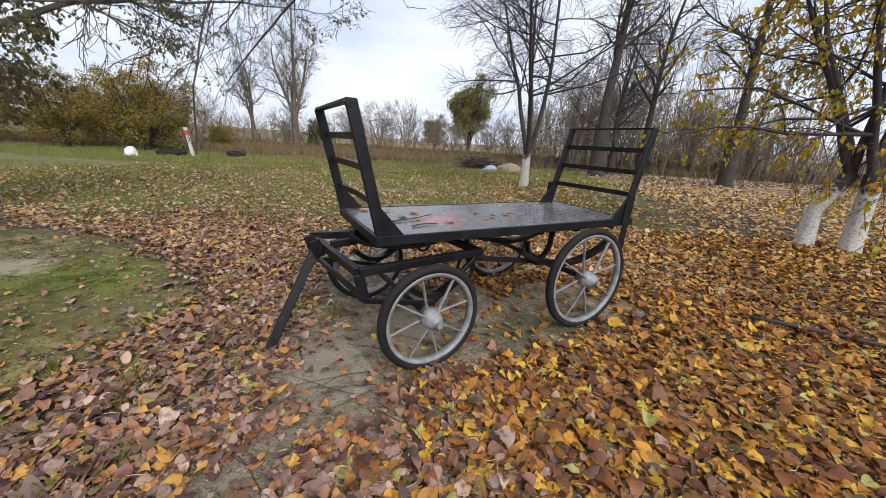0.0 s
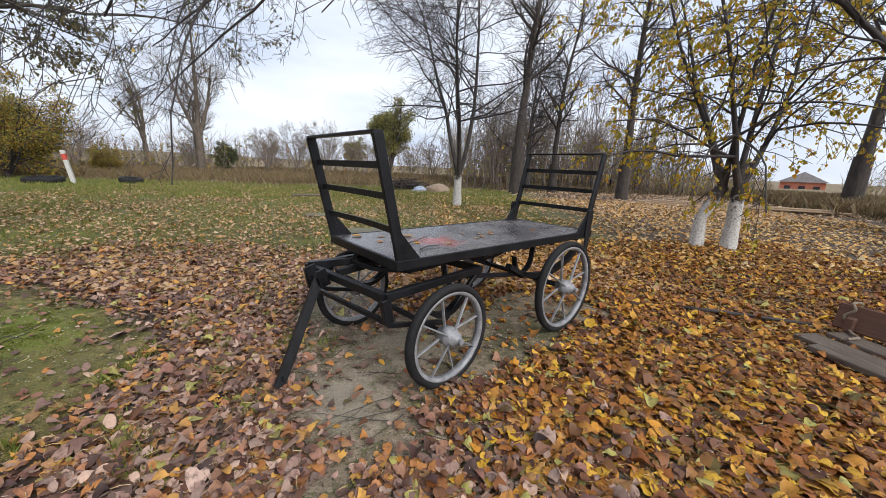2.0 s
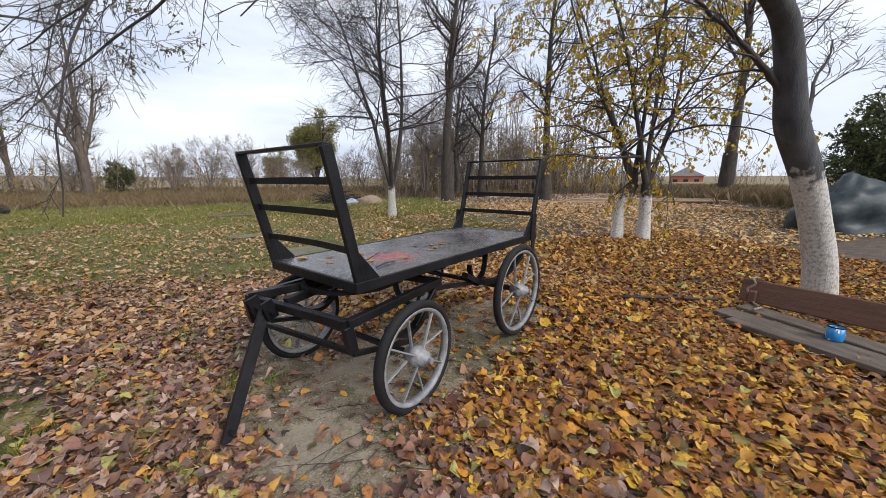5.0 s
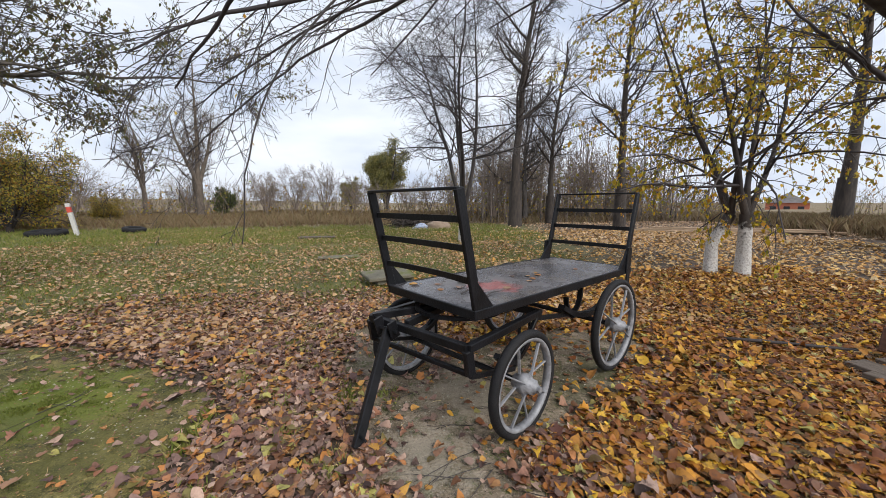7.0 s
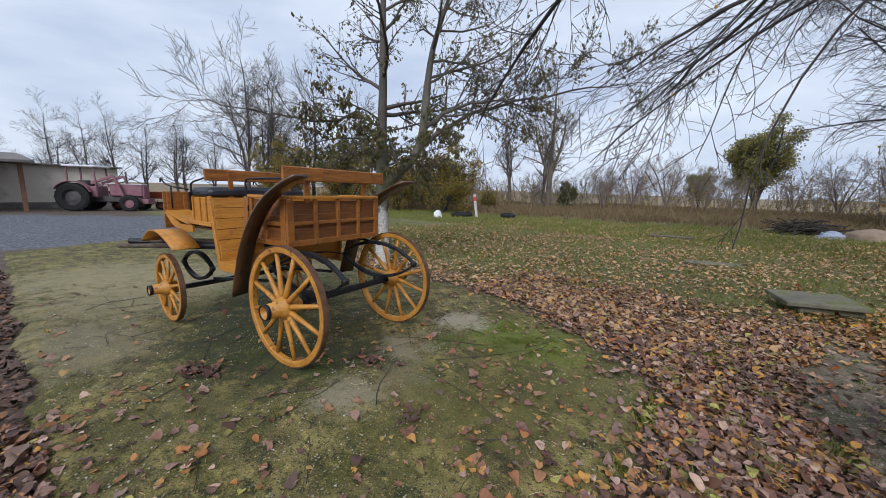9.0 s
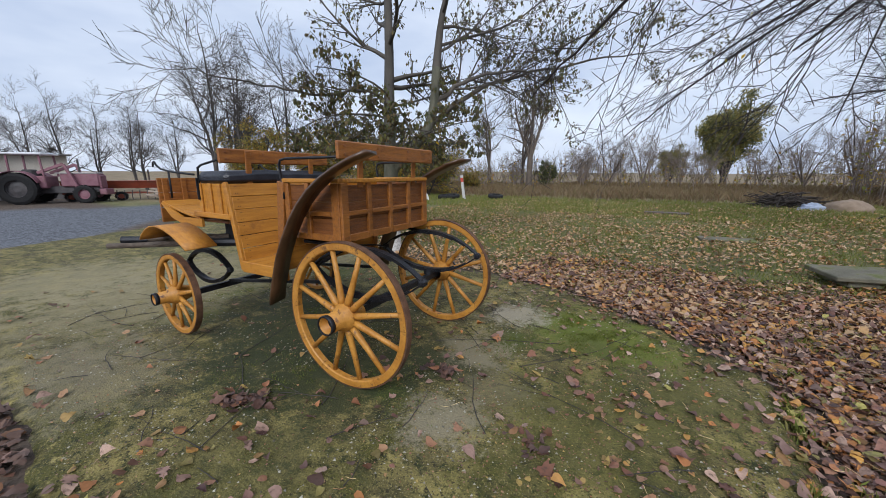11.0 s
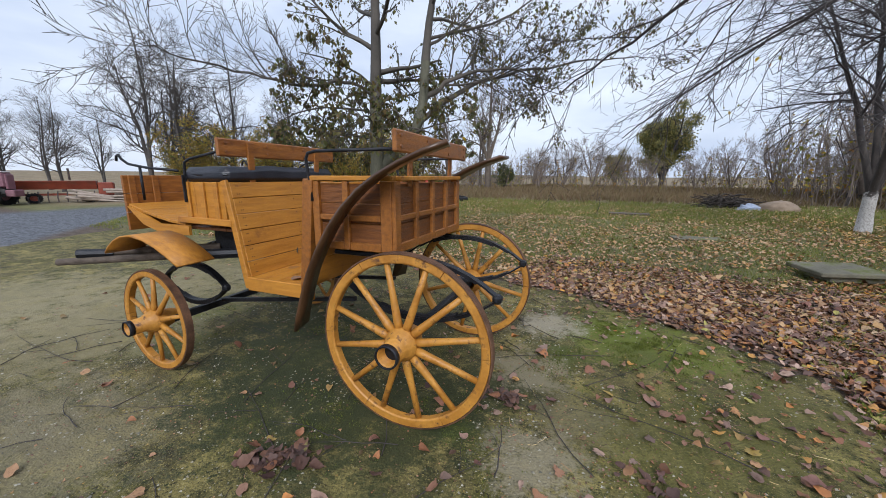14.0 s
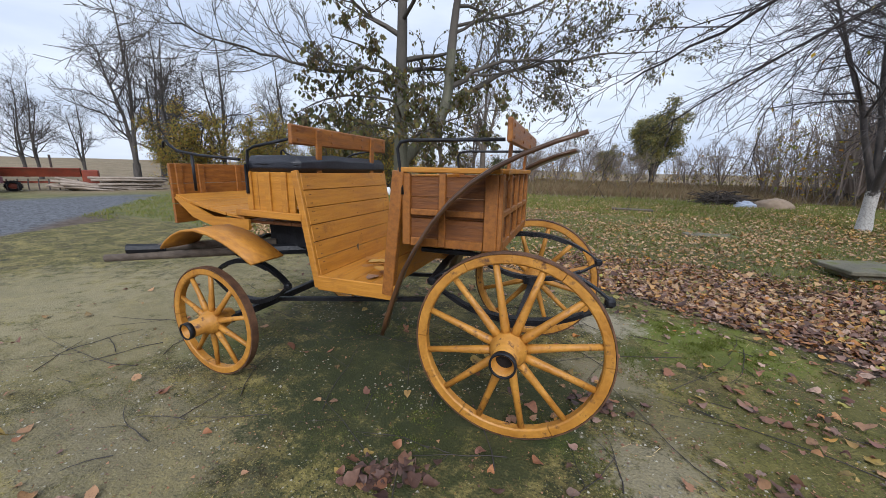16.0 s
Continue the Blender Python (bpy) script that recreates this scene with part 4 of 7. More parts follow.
        for x in (1.66, 2.38):
            bm = B()
            box(bm, (x, y, 0.625), (0.05, 0.06, 0.055), 0.016)
            part("spring_eye", bm, IRON, car)
        # rear springs and hanging straps
        ys = side * 0.47
        for sgn, zc in ((1, 0.80), (-1, 0.78)):
            for k in range(3):
                bm = B()
                s = 1 - 0.24 * k
                plate(bm, [(0.02 + 0.52 * s * (2 * t - 1), zc + sgn * (0.19 * (1 - abs(2 * t - 1) ** 2.2 * s ** 2.2) - k * 0.012)) for t in [i / 12 for i in range(13)]], ys - 0.026, ys + 0.026, 0.011)
                part("rear_spring_leaf", bm, IRON, car)
        for x in (-0.50, 0.54):
            bm = B()
            box(bm, (x, ys, 0.795), (0.055, 0.07, 0.055), 0.016)
            part("spring_eye", bm, IRON, car)
        bm = B()
        tube(bm, [(0.02, ys, 0.62), (0.02, ys, 0.56)], 0.05)
        part("axle_clip", bm, IRON, car)
        bm = B()
        beam(bm, (0.60, side * 0.30, 0.60), (1.85, side * 0.42, 0.47), 0.035, 0.03)
        part("perch", bm, IRON, car)
        bm = B()
        tube(bm, [(0.0, ys, 0.97), (0.3, side * 0.5, 1.0), (0.6, side * 0.5, 1.0)], 0.016)
        part("body_strap", bm, IRON, car)
    bm = B()
    beam(bm, (0.0, -0.62, 0.54), (0.0, 0.62, 0.54), 0.05, 0.055)
    part("rear_axle", bm, IRON, car)
    bm = B()
    beam(bm, (2.03, -0.72, 0.39), (2.03, 0.72, 0.39), 0.05, 0.055)
    part("front_axle", bm, IRON, car)
    for x in (0.54,):
        bm = B()
        plate(bm, [(t, 0.86 - 0.08 * (t / 0.47) ** 2) for t in [-0.47 + 0.94 * i / 10 for i in range(11)]], -0.026, 0.026, 0.014)
        bmesh.ops.rotate(bm, verts=bm.verts[:], matrix=Matrix.Rotation(radians(90), 3, "Z"))
        bmesh.ops.translate(bm, verts=bm.verts[:], vec=(x, 0, 0))
        part("cross_spring", bm, IRON, car)
    bm = B()
    box(bm, (1.72, 0, 0.97), (0.5, 0.7, 0.2), 0.02)
    part("turntable_block", bm, IRON, car)
    bm = B()
    lathe(bm, [(0.30, 0.0), (0.34, 0.0), (0.34, 0.03), (0.30, 0.03)], 28, True)
    bmesh.ops.rotate(bm, verts=bm.verts[:], matrix=Matrix.Rotation(radians(90), 3, "X"))
    bmesh.ops.translate(bm, verts=bm.verts[:], vec=(2.0, 0, 0.86))
    part("turntable_ring", bm, IRON, car)
    for p, q, r in (((1.35, 0.05, 0.86), (2.68, 1.06, 0.86), 0.032), ((1.9, 0.35, 0.90), (2.58, 0.975, 0.915), 0.032)):
        bm = B()
        tube(bm, [p, ((p[0] + q[0]) / 2, (p[1] + q[1]) / 2, (p[2] + q[2]) / 2 + 0.01), q], [r * 1.2, r, r * 0.8])
        part("shaft", bm, OLD_WOOD, car, "weathered wooden shaft", True)
    bm = B()
    tube(bm, [(2.42, 0.83, 0.908), (2.585, 0.979, 0.916)], 0.034)
    part("shaft_fitting", bm, IRON, car)
    bm = B()
    tube(bm, [(1.5, 0.165, 0.866), (2.05, 0.584, 0.868)], 0.042)
    part("shaft_sleeve", bm, IRON, car)
    wooden_wheel(car, pose(0.0, 0.70, 0.54), 0.54, 12, 0.062)
    wooden_wheel(car, pose(0.0, -0.70, 0.54, 0, 0, 180), 0.54, 12, 0.062)
    wooden_wheel(car, pose(2.08, 0.80, 0.40, 0, 0, -3), 0.40, 10, 0.055)
    wooden_wheel(car, pose(2.01, -0.80, 0.395, 0, 0, 177), 0.395, 10, 0.055)


build_carriage()


# ---- trees ----
class Wood:
    """Collects branches as tubes, and the places where leaves hang."""

    def __init__(self, seed):
        self.rng = np.random.default_rng(seed)
        self.verts, self.faces, self.count = {"trunk": [], "crown": []}, {"trunk": [], "crown": []}, {"trunk": 0, "crown": 0}
        self.twigs = []

    def tube(self, pts, rad, sides, into):
        n = len(pts)
        d = np.gradient(pts, axis=0)
        d /= np.linalg.norm(d, axis=1)[:, None] + 1e-9
        ref = np.array([0.31, 0.95, 0.05]) if abs(d[0, 1]) < 0.8 else np.array([1.0, 0.1, 0.05])
        s = np.cross(d, ref)
        s /= np.linalg.norm(s, axis=1)[:, None] + 1e-9
        u = np.cross(s, d)
        a = 2 * np.pi * np.arange(sides) / sides
        v = pts[:, None, :] + rad[:, None, None] * (np.cos(a)[None, :, None] * s[:, None, :] + np.sin(a)[None, :, None] * u[:, None, :])
        i = np.arange(n - 1)[:, None] * sides
        k = np.arange(sides)[None, :]
        k2 = (k + 1) % sides
        f = np.stack([i + k, i + k2, i + sides + k2, i + sides + k], axis=2).reshape(-1, 4) + self.count[into]
        self.verts[into].append(v.reshape(-1, 3))
        self.faces[into].append(f)
        self.count[into] += n * sides

    def path(self, start, way, length, n, wander, rise):
        """A wandering line that bends up (or down) by rise along its length."""
        pts, d, p = [np.array(start, float)], np.array(way, float) / np.linalg.norm(way), np.array(start, float)
        for _ in range(n):
            d = d + self.rng.normal(0, wander, 3) + np.array([0, 0, rise / n])
            d /= np.linalg.norm(d)
            p = p + d * length / n
            pts.append(p.copy())
        return np.array(pts)

    def along(self, pts, t):
        x = t * (len(pts) - 1)
        i = min(int(x), len(pts) - 2)
        return pts[i] + (pts[i + 1] - pts[i]) * (x - i), pts[i + 1] - pts[i]

    def branch(self, pts, r0, r1, level, spec):
        sides = (10, 6, 4, 3, 3, 3)[min(level, 5)]
        t = np.linspace(0, 1, len(pts))
        self.tube(pts, r0 + (r1 - r0) * t ** 0.8, sides, "trunk" if level < 1 else "crown")
        if level >= spec["levels"]:
            self.twigs.append(pts)
            return
        k = spec["kids"][level]
        for i in range(k):
            u = spec["from"][level] + (1 - spec["from"][level]) * (i + self.rng.uniform(0.1, 0.9)) / k
            p, d = self.along(pts, min(u, 0.99))
            d = d / np.linalg.norm(d)
            side = np.cross(d, self.rng.normal(0, 1, 3))
            side /= np.linalg.norm(side) + 1e-9
            ang = radians(spec["angle"][level] * self.rng.uniform(0.7, 1.3))
            way = d * math.cos(ang) + side * math.sin(ang)
            length = spec["length"][level] * self.rng.uniform(0.6, 1.25) * (1.15 - 0.55 * u)
            r = (r0 + (r1 - r0) * u ** 0.8) * spec["thin"]
            q = self.path(p, way, length, spec["segs"][level], spec["wander"], spec["rise"][level])
            self.branch(q, max(r, spec["least"] * 1.4), max(r * 0.35, spec["least"]), level + 1, spec)

    def leaves(self, per, size, droop, chance=1.0, low=-9, high=99, stray=0.02):
        """Folded leaf blades along the outermost twigs."""
        pos = []
        for pts in self.twigs:
            if self.rng.random() > chance:
                continue
            for _ in range(per):
                p, _d = self.along(pts, self.rng.uniform(0.15, 1.0))
                if low < p[2] < high:
                    pos.append(p + self.rng.normal(0, stray, 3))
        return leaf_cards(self.rng, np.array(pos).reshape(-1, 3), size, droop)


def leaf_cards(rng, pos, size, droop):
    n = len(pos)
    base = np.array([[0, 0, 0], [0.36, 0.45, 0.1], [0, 1, -0.06], [-0.36, 0.45, 0.1]])
    yaw, pitch, s = rng.uniform(0, 2 * np.pi, n), rng.normal(-droop, 0.5, n), size * rng.uniform(0.6, 1.3, n)
    cy, sy, cp, sp = np.cos(yaw), np.sin(yaw), np.cos(pitch), np.sin(pitch)
    roll = rng.normal(0, 0.7, n)
    cr_, sr_ = np.cos(roll), np.sin(roll)
    x, y, z = base[None, :, 0], base[None, :, 1], base[None, :, 2]
    x1, z1 = x * cr_[:, None] + z * sr_[:, None], -x * sr_[:, None] + z * cr_[:, None]
    y2, z2 = y * cp[:, None] - z1 * sp[:, None], y * sp[:, None] + z1 * cp[:, None]
    v = np.stack([x1 * cy[:, None] - y2 * sy[:, None], x1 * sy[:, None] + y2 * cy[:, None], z2], axis=2) * s[:, None, None] + pos[:, None, :]
    f = (np.array([[0, 1, 2], [0, 2, 3]])[None] + 4 * np.arange(n)[:, None, None]).reshape(-1, 3)
    return v.reshape(-1, 3), f


def leaf_material(name, stops, glow=0.35, patches=None):
    m = material(name, stops, scale=20, rough=0.55, bump=0.0, fine=60, source="island", patches=patches)
    b = m.node_tree.nodes["Principled BSDF"]
    b.inputs["Specular IOR Level"].default_value = 0.35
    n, l = m.node_tree.nodes, m.node_tree.links
    tr, mx, out = n.new("ShaderNodeBsdfTranslucent"), n.new("ShaderNodeMixShader"), n["Material Output"]
    hsv = next(k for k in n if k.type == "HUE_SAT")
    l.new(hsv.outputs["Color"], tr.inputs["Color"])
    mx.inputs["Fac"].default_value = glow
    l.new(b.outputs["BSDF"], mx.inputs[1])
    l.new(tr.outputs["BSDF"], mx.inputs[2])
    l.new(mx.outputs["Shader"], out.inputs["Surface"])
    return m


YELLOW_LEAF = leaf_material("yellow_foliage", ((0.50, 0.30, 0.015), (0.58, 0.38, 0.02), (0.34, 0.30, 0.03), (0.50, 0.22, 0.012), (0.22, 0.23, 0.03), (0.30, 0.24, 0.03), (0.40, 0.34, 0.025)), 0.45)
OLIVE_LEAF = leaf_material("olive_foliage", ((0.060, 0.072, 0.028), (0.10, 0.105, 0.035), (0.16, 0.11, 0.04), (0.085, 0.065, 0.04), (0.17, 0.155, 0.04), (0.05, 0.065, 0.03)))
WILLOW_LEAF = leaf_material("willow_foliage", ((0.172, 0.184, 0.072), (0.296, 0.264, 0.080), (0.374, 0.296, 0.080), (0.125, 0.144, 0.056), (0.101, 0.120, 0.056)), 0.55)
GOLD_BUSH = leaf_material("golden_bush", ((0.36, 0.30, 0.05), (0.50, 0.34, 0.05), (0.22, 0.25, 0.05), (0.36, 0.17, 0.035), (0.22, 0.22, 0.045), (0.12, 0.13, 0.03), (0.48, 0.24, 0.04)), 0.5)
GREEN_BUSH = leaf_material("green_bush", ((0.06, 0.09, 0.025), (0.12, 0.14, 0.04), (0.09, 0.10, 0.03)))
DARK_BARK = bark("dark_bark", (0.022, 0.017, 0.014), (0.065, 0.05, 0.04), 0)
GREY_BARK = bark("grey_bark", (0.045, 0.040, 0.037), (0.10, 0.087, 0.078), 0)
TAN_BARK = bark("tan_bark", (0.07, 0.055, 0.042), (0.15, 0.118, 0.09), 0)
OLIVE_TWIG = material("olive_twig_bark", ((0.05, 0.044, 0.036), (0.11, 0.096, 0.08)), scale=2, rough=0.9, bump=0)
TWIG_BARK = material("twig_bark", ((0.024, 0.020, 0.020), (0.060, 0.050, 0.048)), scale=2, rough=0.9, bump=0)
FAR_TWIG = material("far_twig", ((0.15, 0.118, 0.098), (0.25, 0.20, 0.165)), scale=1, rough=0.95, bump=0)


def plant(wood, m, trunk_mat, twig_mat, label, group="", leaves=None, leaf_mat=None, name="tree"):
    t = thing(name, m, label, "tree" if name == "tree" else "bush", group)
    for key, mat in (("trunk", trunk_mat), ("crown", twig_mat)):
        if wood.verts[key]:
            bulk(key, np.concatenate(wood.verts[key]), np.concatenate(wood.faces[key]), mat, t, True)
    if leaves is not None and len(leaves[0]):
        bulk("foliage", leaves[0], leaves[1], leaf_mat, t)
    return t


FINE = dict(levels=4, kids=(0, 9, 8, 7), **{"from": (0.3, 0.2, 0.15, 0.15)}, angle=(40, 42, 45, 45), length=(3.0, 1.7, 0.8, 0.38), thin=0.55, segs=(8, 6, 5, 3), wander=0.10, rise=(0.5, 0.25, 0.15, 0.1), least=0.0035)


def multistem(seed, x, y, base, stems, spec, trunk_mat, twig_mat, label, leaf=None, r=0.16, fork=0.9, low=3):
    """A tree that forks low into several stems; stems: (lean x, lean y, length)."""
    w = Wood(seed)
    trunk = np.array([(0, 0, -0.1), (0.01, 0, 0.0), (0.0, 0.01, fork * 0.5), (base[0], base[1], fork)])
    w.tube(trunk, np.array([r * 1.5, r * 1.25, r, r * 0.95]), 12, "trunk")
    for lx, ly, ln in stems:
        pts = w.path((base[0], base[1], fork - 0.08), (lx, ly, 1.0), ln, 9, 0.07, 0.35)
        rr = r * 0.6
        w.tube(pts[:low + 1], np.linspace(rr, rr * 0.85, low + 1), 9, "trunk")
        w.branch(pts[low:], rr * 0.85, rr * 0.2, 1, spec)
    lv = w.leaves(*leaf[:4]) if leaf else None
    return plant(w, pose(x, y, -0.03), trunk_mat, twig_mat, label, "", lv, leaf[4] if leaf else None)


WHITE_A = bark("whitewashed_bark_a", (0.03, 0.025, 0.022), (0.08, 0.066, 0.058), 1.05)
WHITE_B = bark("whitewashed_bark_b", (0.022, 0.017, 0.014), (0.065, 0.05, 0.04), 1.0)
WHITE_C = bark("whitewashed_bark_c", (0.026, 0.026, 0.029), (0.080, 0.079, 0.082), 1.42)
WHITE_D = bark("whitewashed_bark_d", (0.075, 0.075, 0.05), (0.15, 0.142, 0.10), 1.15)

# the bare orchard tree beyond the cart
multistem(11, 1.54, 14.2, (0.0, 0.0), ((-0.24, 0.1, 7.6), (0.03, 0.16, 8.6), (0.22, -0.1, 7.8), (-0.08, -0.2, 7.2)),
          dict(FINE, kids=(0, 17, 11, 6), **{"from": (0.3, 0.04, 0.15, 0.15)}, length=(3.0, 3.3, 1.3, 0.55), rise=(0.5, 0.05, -0.05, -0.1), angle=(40, 66, 46, 42), wander=0.13), WHITE_A, TWIG_BARK,
          "bare orchard tree with several stems and a whitewashed foot", r=0.15, fork=1.15, low=2)

# the pair of trees that still hold yellow leaves
GOLD = dict(FINE, kids=(0, 12, 7, 4), **{"from": (0.3, 0.02, 0.15, 0.15)}, length=(2.5, 2.5, 1.0, 0.42), rise=(0.3, -0.45, -0.5, -0.5), angle=(40, 66, 48, 45))
multistem(21, 6.16, 6.70, (-0.03, 0.0), ((0.12, 0.1, 5.6), (-0.30, -0.1, 5.0), (0.45, 0.05, 4.6)), GOLD, WHITE_B, TWIG_BARK,
          "dark tree with yellow autumn leaves and whitewashed trunk", (8, 0.076, 1.2, 0.65, YELLOW_LEAF), r=0.125, fork=1.3, low=1)
multistem(22, 5.74, 7.05, (0.26, -0.12), ((-0.05, 0.3, 5.4), (-0.50, 0.1, 4.6), (-0.2, -0.35, 4.6)), GOLD, WHITE_B, TWIG_BARK,
          "dark leaning tree with yellow autumn leaves and whitewashed trunk", (8, 0.076, 1.2, 0.65, YELLOW_LEAF), r=0.115, fork=1.3, low=1)


def smooth_line(points, per=5):
    """A rounded line through a few points."""
    p = np.array(points, float)
    q = np.vstack([2 * p[0] - p[1], p, 2 * p[-1] - p[-2]])
    out = []
    for i in range(len(p) - 1):
        a, b, c, d = q[i:i + 4]
        for k in range(per):
            t = k / per
            out.append(0.5 * (2 * b + (c - a) * t + (2 * a - 5 * b + 4 * c - d) * t ** 2 + (3 * b - a - 3 * c + d) * t ** 3))
    return np.array(out + [p[-1]])


def leaning_tree():
    """The leaning tree whose long boughs hang over the cart."""
    w = Wood(31)
    trunk = smooth_line(((0.02, 0, -0.1), (0, 0, 0.0), (-0.12, 0, 0.45), (-0.36, 0, 0.95), (-0.68, 0.0, 1.5), (-0.98, 0.02, 1.95), (-1.14, 0.0, 2.3), (-1.28, -0.02, 2.62), (-1.46, -0.05, 2.88), (-1.75, -0.08, 3.05), (-2.2, -0.12, 3.2)))
    t = np.linspace(0, 1, len(trunk))
    w.tube(trunk, np.interp(t, (0, 0.1, 0.3, 0.5, 0.62, 0.8, 1), (0.21, 0.168, 0.142, 0.145, 0.125, 0.105, 0.075)), 16, "trunk")
    spec = dict(FINE, kids=(0, 10, 6, 3), length=(2.0, 1.7, 0.62, 0.24), rise=(0, -0.35, -0.15, 0.0), angle=(40, 27, 36, 46), wander=0.115, least=0.0024, thin=0.46)
    thin_spec = dict(spec, kids=(0, 6, 3, 1), length=(1, 0.4, 0.16, 0.1), rise=(0, -0.1, 0, 0), least=0.0018)
    boughs = (((-2.2, -0.12, 3.2), (-2.9, -0.15, 3.42), (-4.0, 0.35, 3.75), (-5.4, 0.75, 3.65), (-6.5, 0.85, 3.4), (-7.3, 0.5, 3.0), (-7.9, 0.35, 2.65)),
              ((-1.8, -0.08, 3.06), (-2.6, -0.8, 3.5), (-3.9, -0.9, 3.9), (-5.3, -0.75, 3.7), (-6.2, -0.6, 3.35), (-7.0, -0.1, 2.8), (-7.6, 0.35, 2.4)),
              ((-4.0, 0.35, 3.75), (-5.2, 1.3, 3.9), (-6.3, 2.0, 3.7), (-7.4, 2.6, 3.3), (-8.6, 3.1, 2.6), (-9.2, 3.3, 2.15)),
              ((-5.4, 0.75, 3.65), (-6.1, 0.35, 3.3), (-6.6, 0.08, 2.7), (-6.9, -0.1, 2.0), (-7.0, -0.15, 1.25)),
              ((-2.9, -0.15, 3.42), (-3.2, 0.8, 4.2), (-3.9, 1.6, 4.6), (-4.6, 2.6, 4.6), (-5.3, 3.6, 4.2)),
              ((-5.3, -0.75, 3.7), (-6.8, -1.0, 3.5), (-7.9, -0.7, 3.0), (-8.8, -0.2, 2.6), (-9.6, 0.5, 2.35)),
              ((-3.9, 1.6, 4.6), (-5.4, 2.6, 4.7), (-6.8, 3.1, 4.4), (-8.0, 3.4, 3.9), (-9.0, 3.6, 3.5)),
              ((-5.2, 1.3, 3.9), (-6.5, 1.6, 3.6), (-7.6, 1.9, 3.1), (-8.4, 2.2, 2.7)),
              ((-1.0, 0.02, 1.98), (-1.3, 0.05, 2.35), (-1.62, 0.05, 2.56), (-1.95, 0.1, 2.79), (-2.25, 0.2, 3.05), (-2.5, 0.4, 3.45)))
    for i, line in enumerate(boughs):
        pts = smooth_line(line)
        pts[1:] += w.rng.normal(0, 0.008, (len(pts) - 1, 3))
        hanging = line[-1][2] < 1.5
        r0 = (0.072, 0.055, 0.034, 0.014, 0.036, 0.03, 0.026, 0.022, 0.05)[i]
        w.branch(pts, r0, 0.004 if hanging else 0.007, 1, thin_spec if hanging else (dict(spec, kids=(0, 8, 5, 3), length=(1, 0.9, 0.4, 0.2), rise=(0, 0.1, 0, 0)) if i == 8 else spec))
    up = w.path((-1.42, -0.04, 2.82), (-0.05, 0.2, 1), 3.5, 8, 0.08, 0.3)
    w.branch(up, 0.085, 0.02, 1, dict(spec, rise=(0, 0.2, 0.1, 0)))
    for start, way in (((-1.1, 0.0, 2.2), (0.5, 0.3, 0.8)), ((-0.9, 0.0, 1.85), (0.8, 0.2, 0.5))):
        limb = w.path(start, way, 2.2, 8, 0.1, 0.2)
        w.branch(limb, 0.03, 0.008, 1, dict(spec, kids=(0, 8, 5, 3), length=(1, 0.9, 0.4, 0.2), rise=(0, 0.2, 0.1, 0)))
    lv = w.leaves(1, 0.05, 1.0, 0.02)
    plant(w, pose(4.88, 2.84, -0.03), WHITE_C, TWIG_BARK, "leaning tree with whitewashed trunk and long hanging bare boughs", "", lv, YELLOW_LEAF)


leaning_tree()


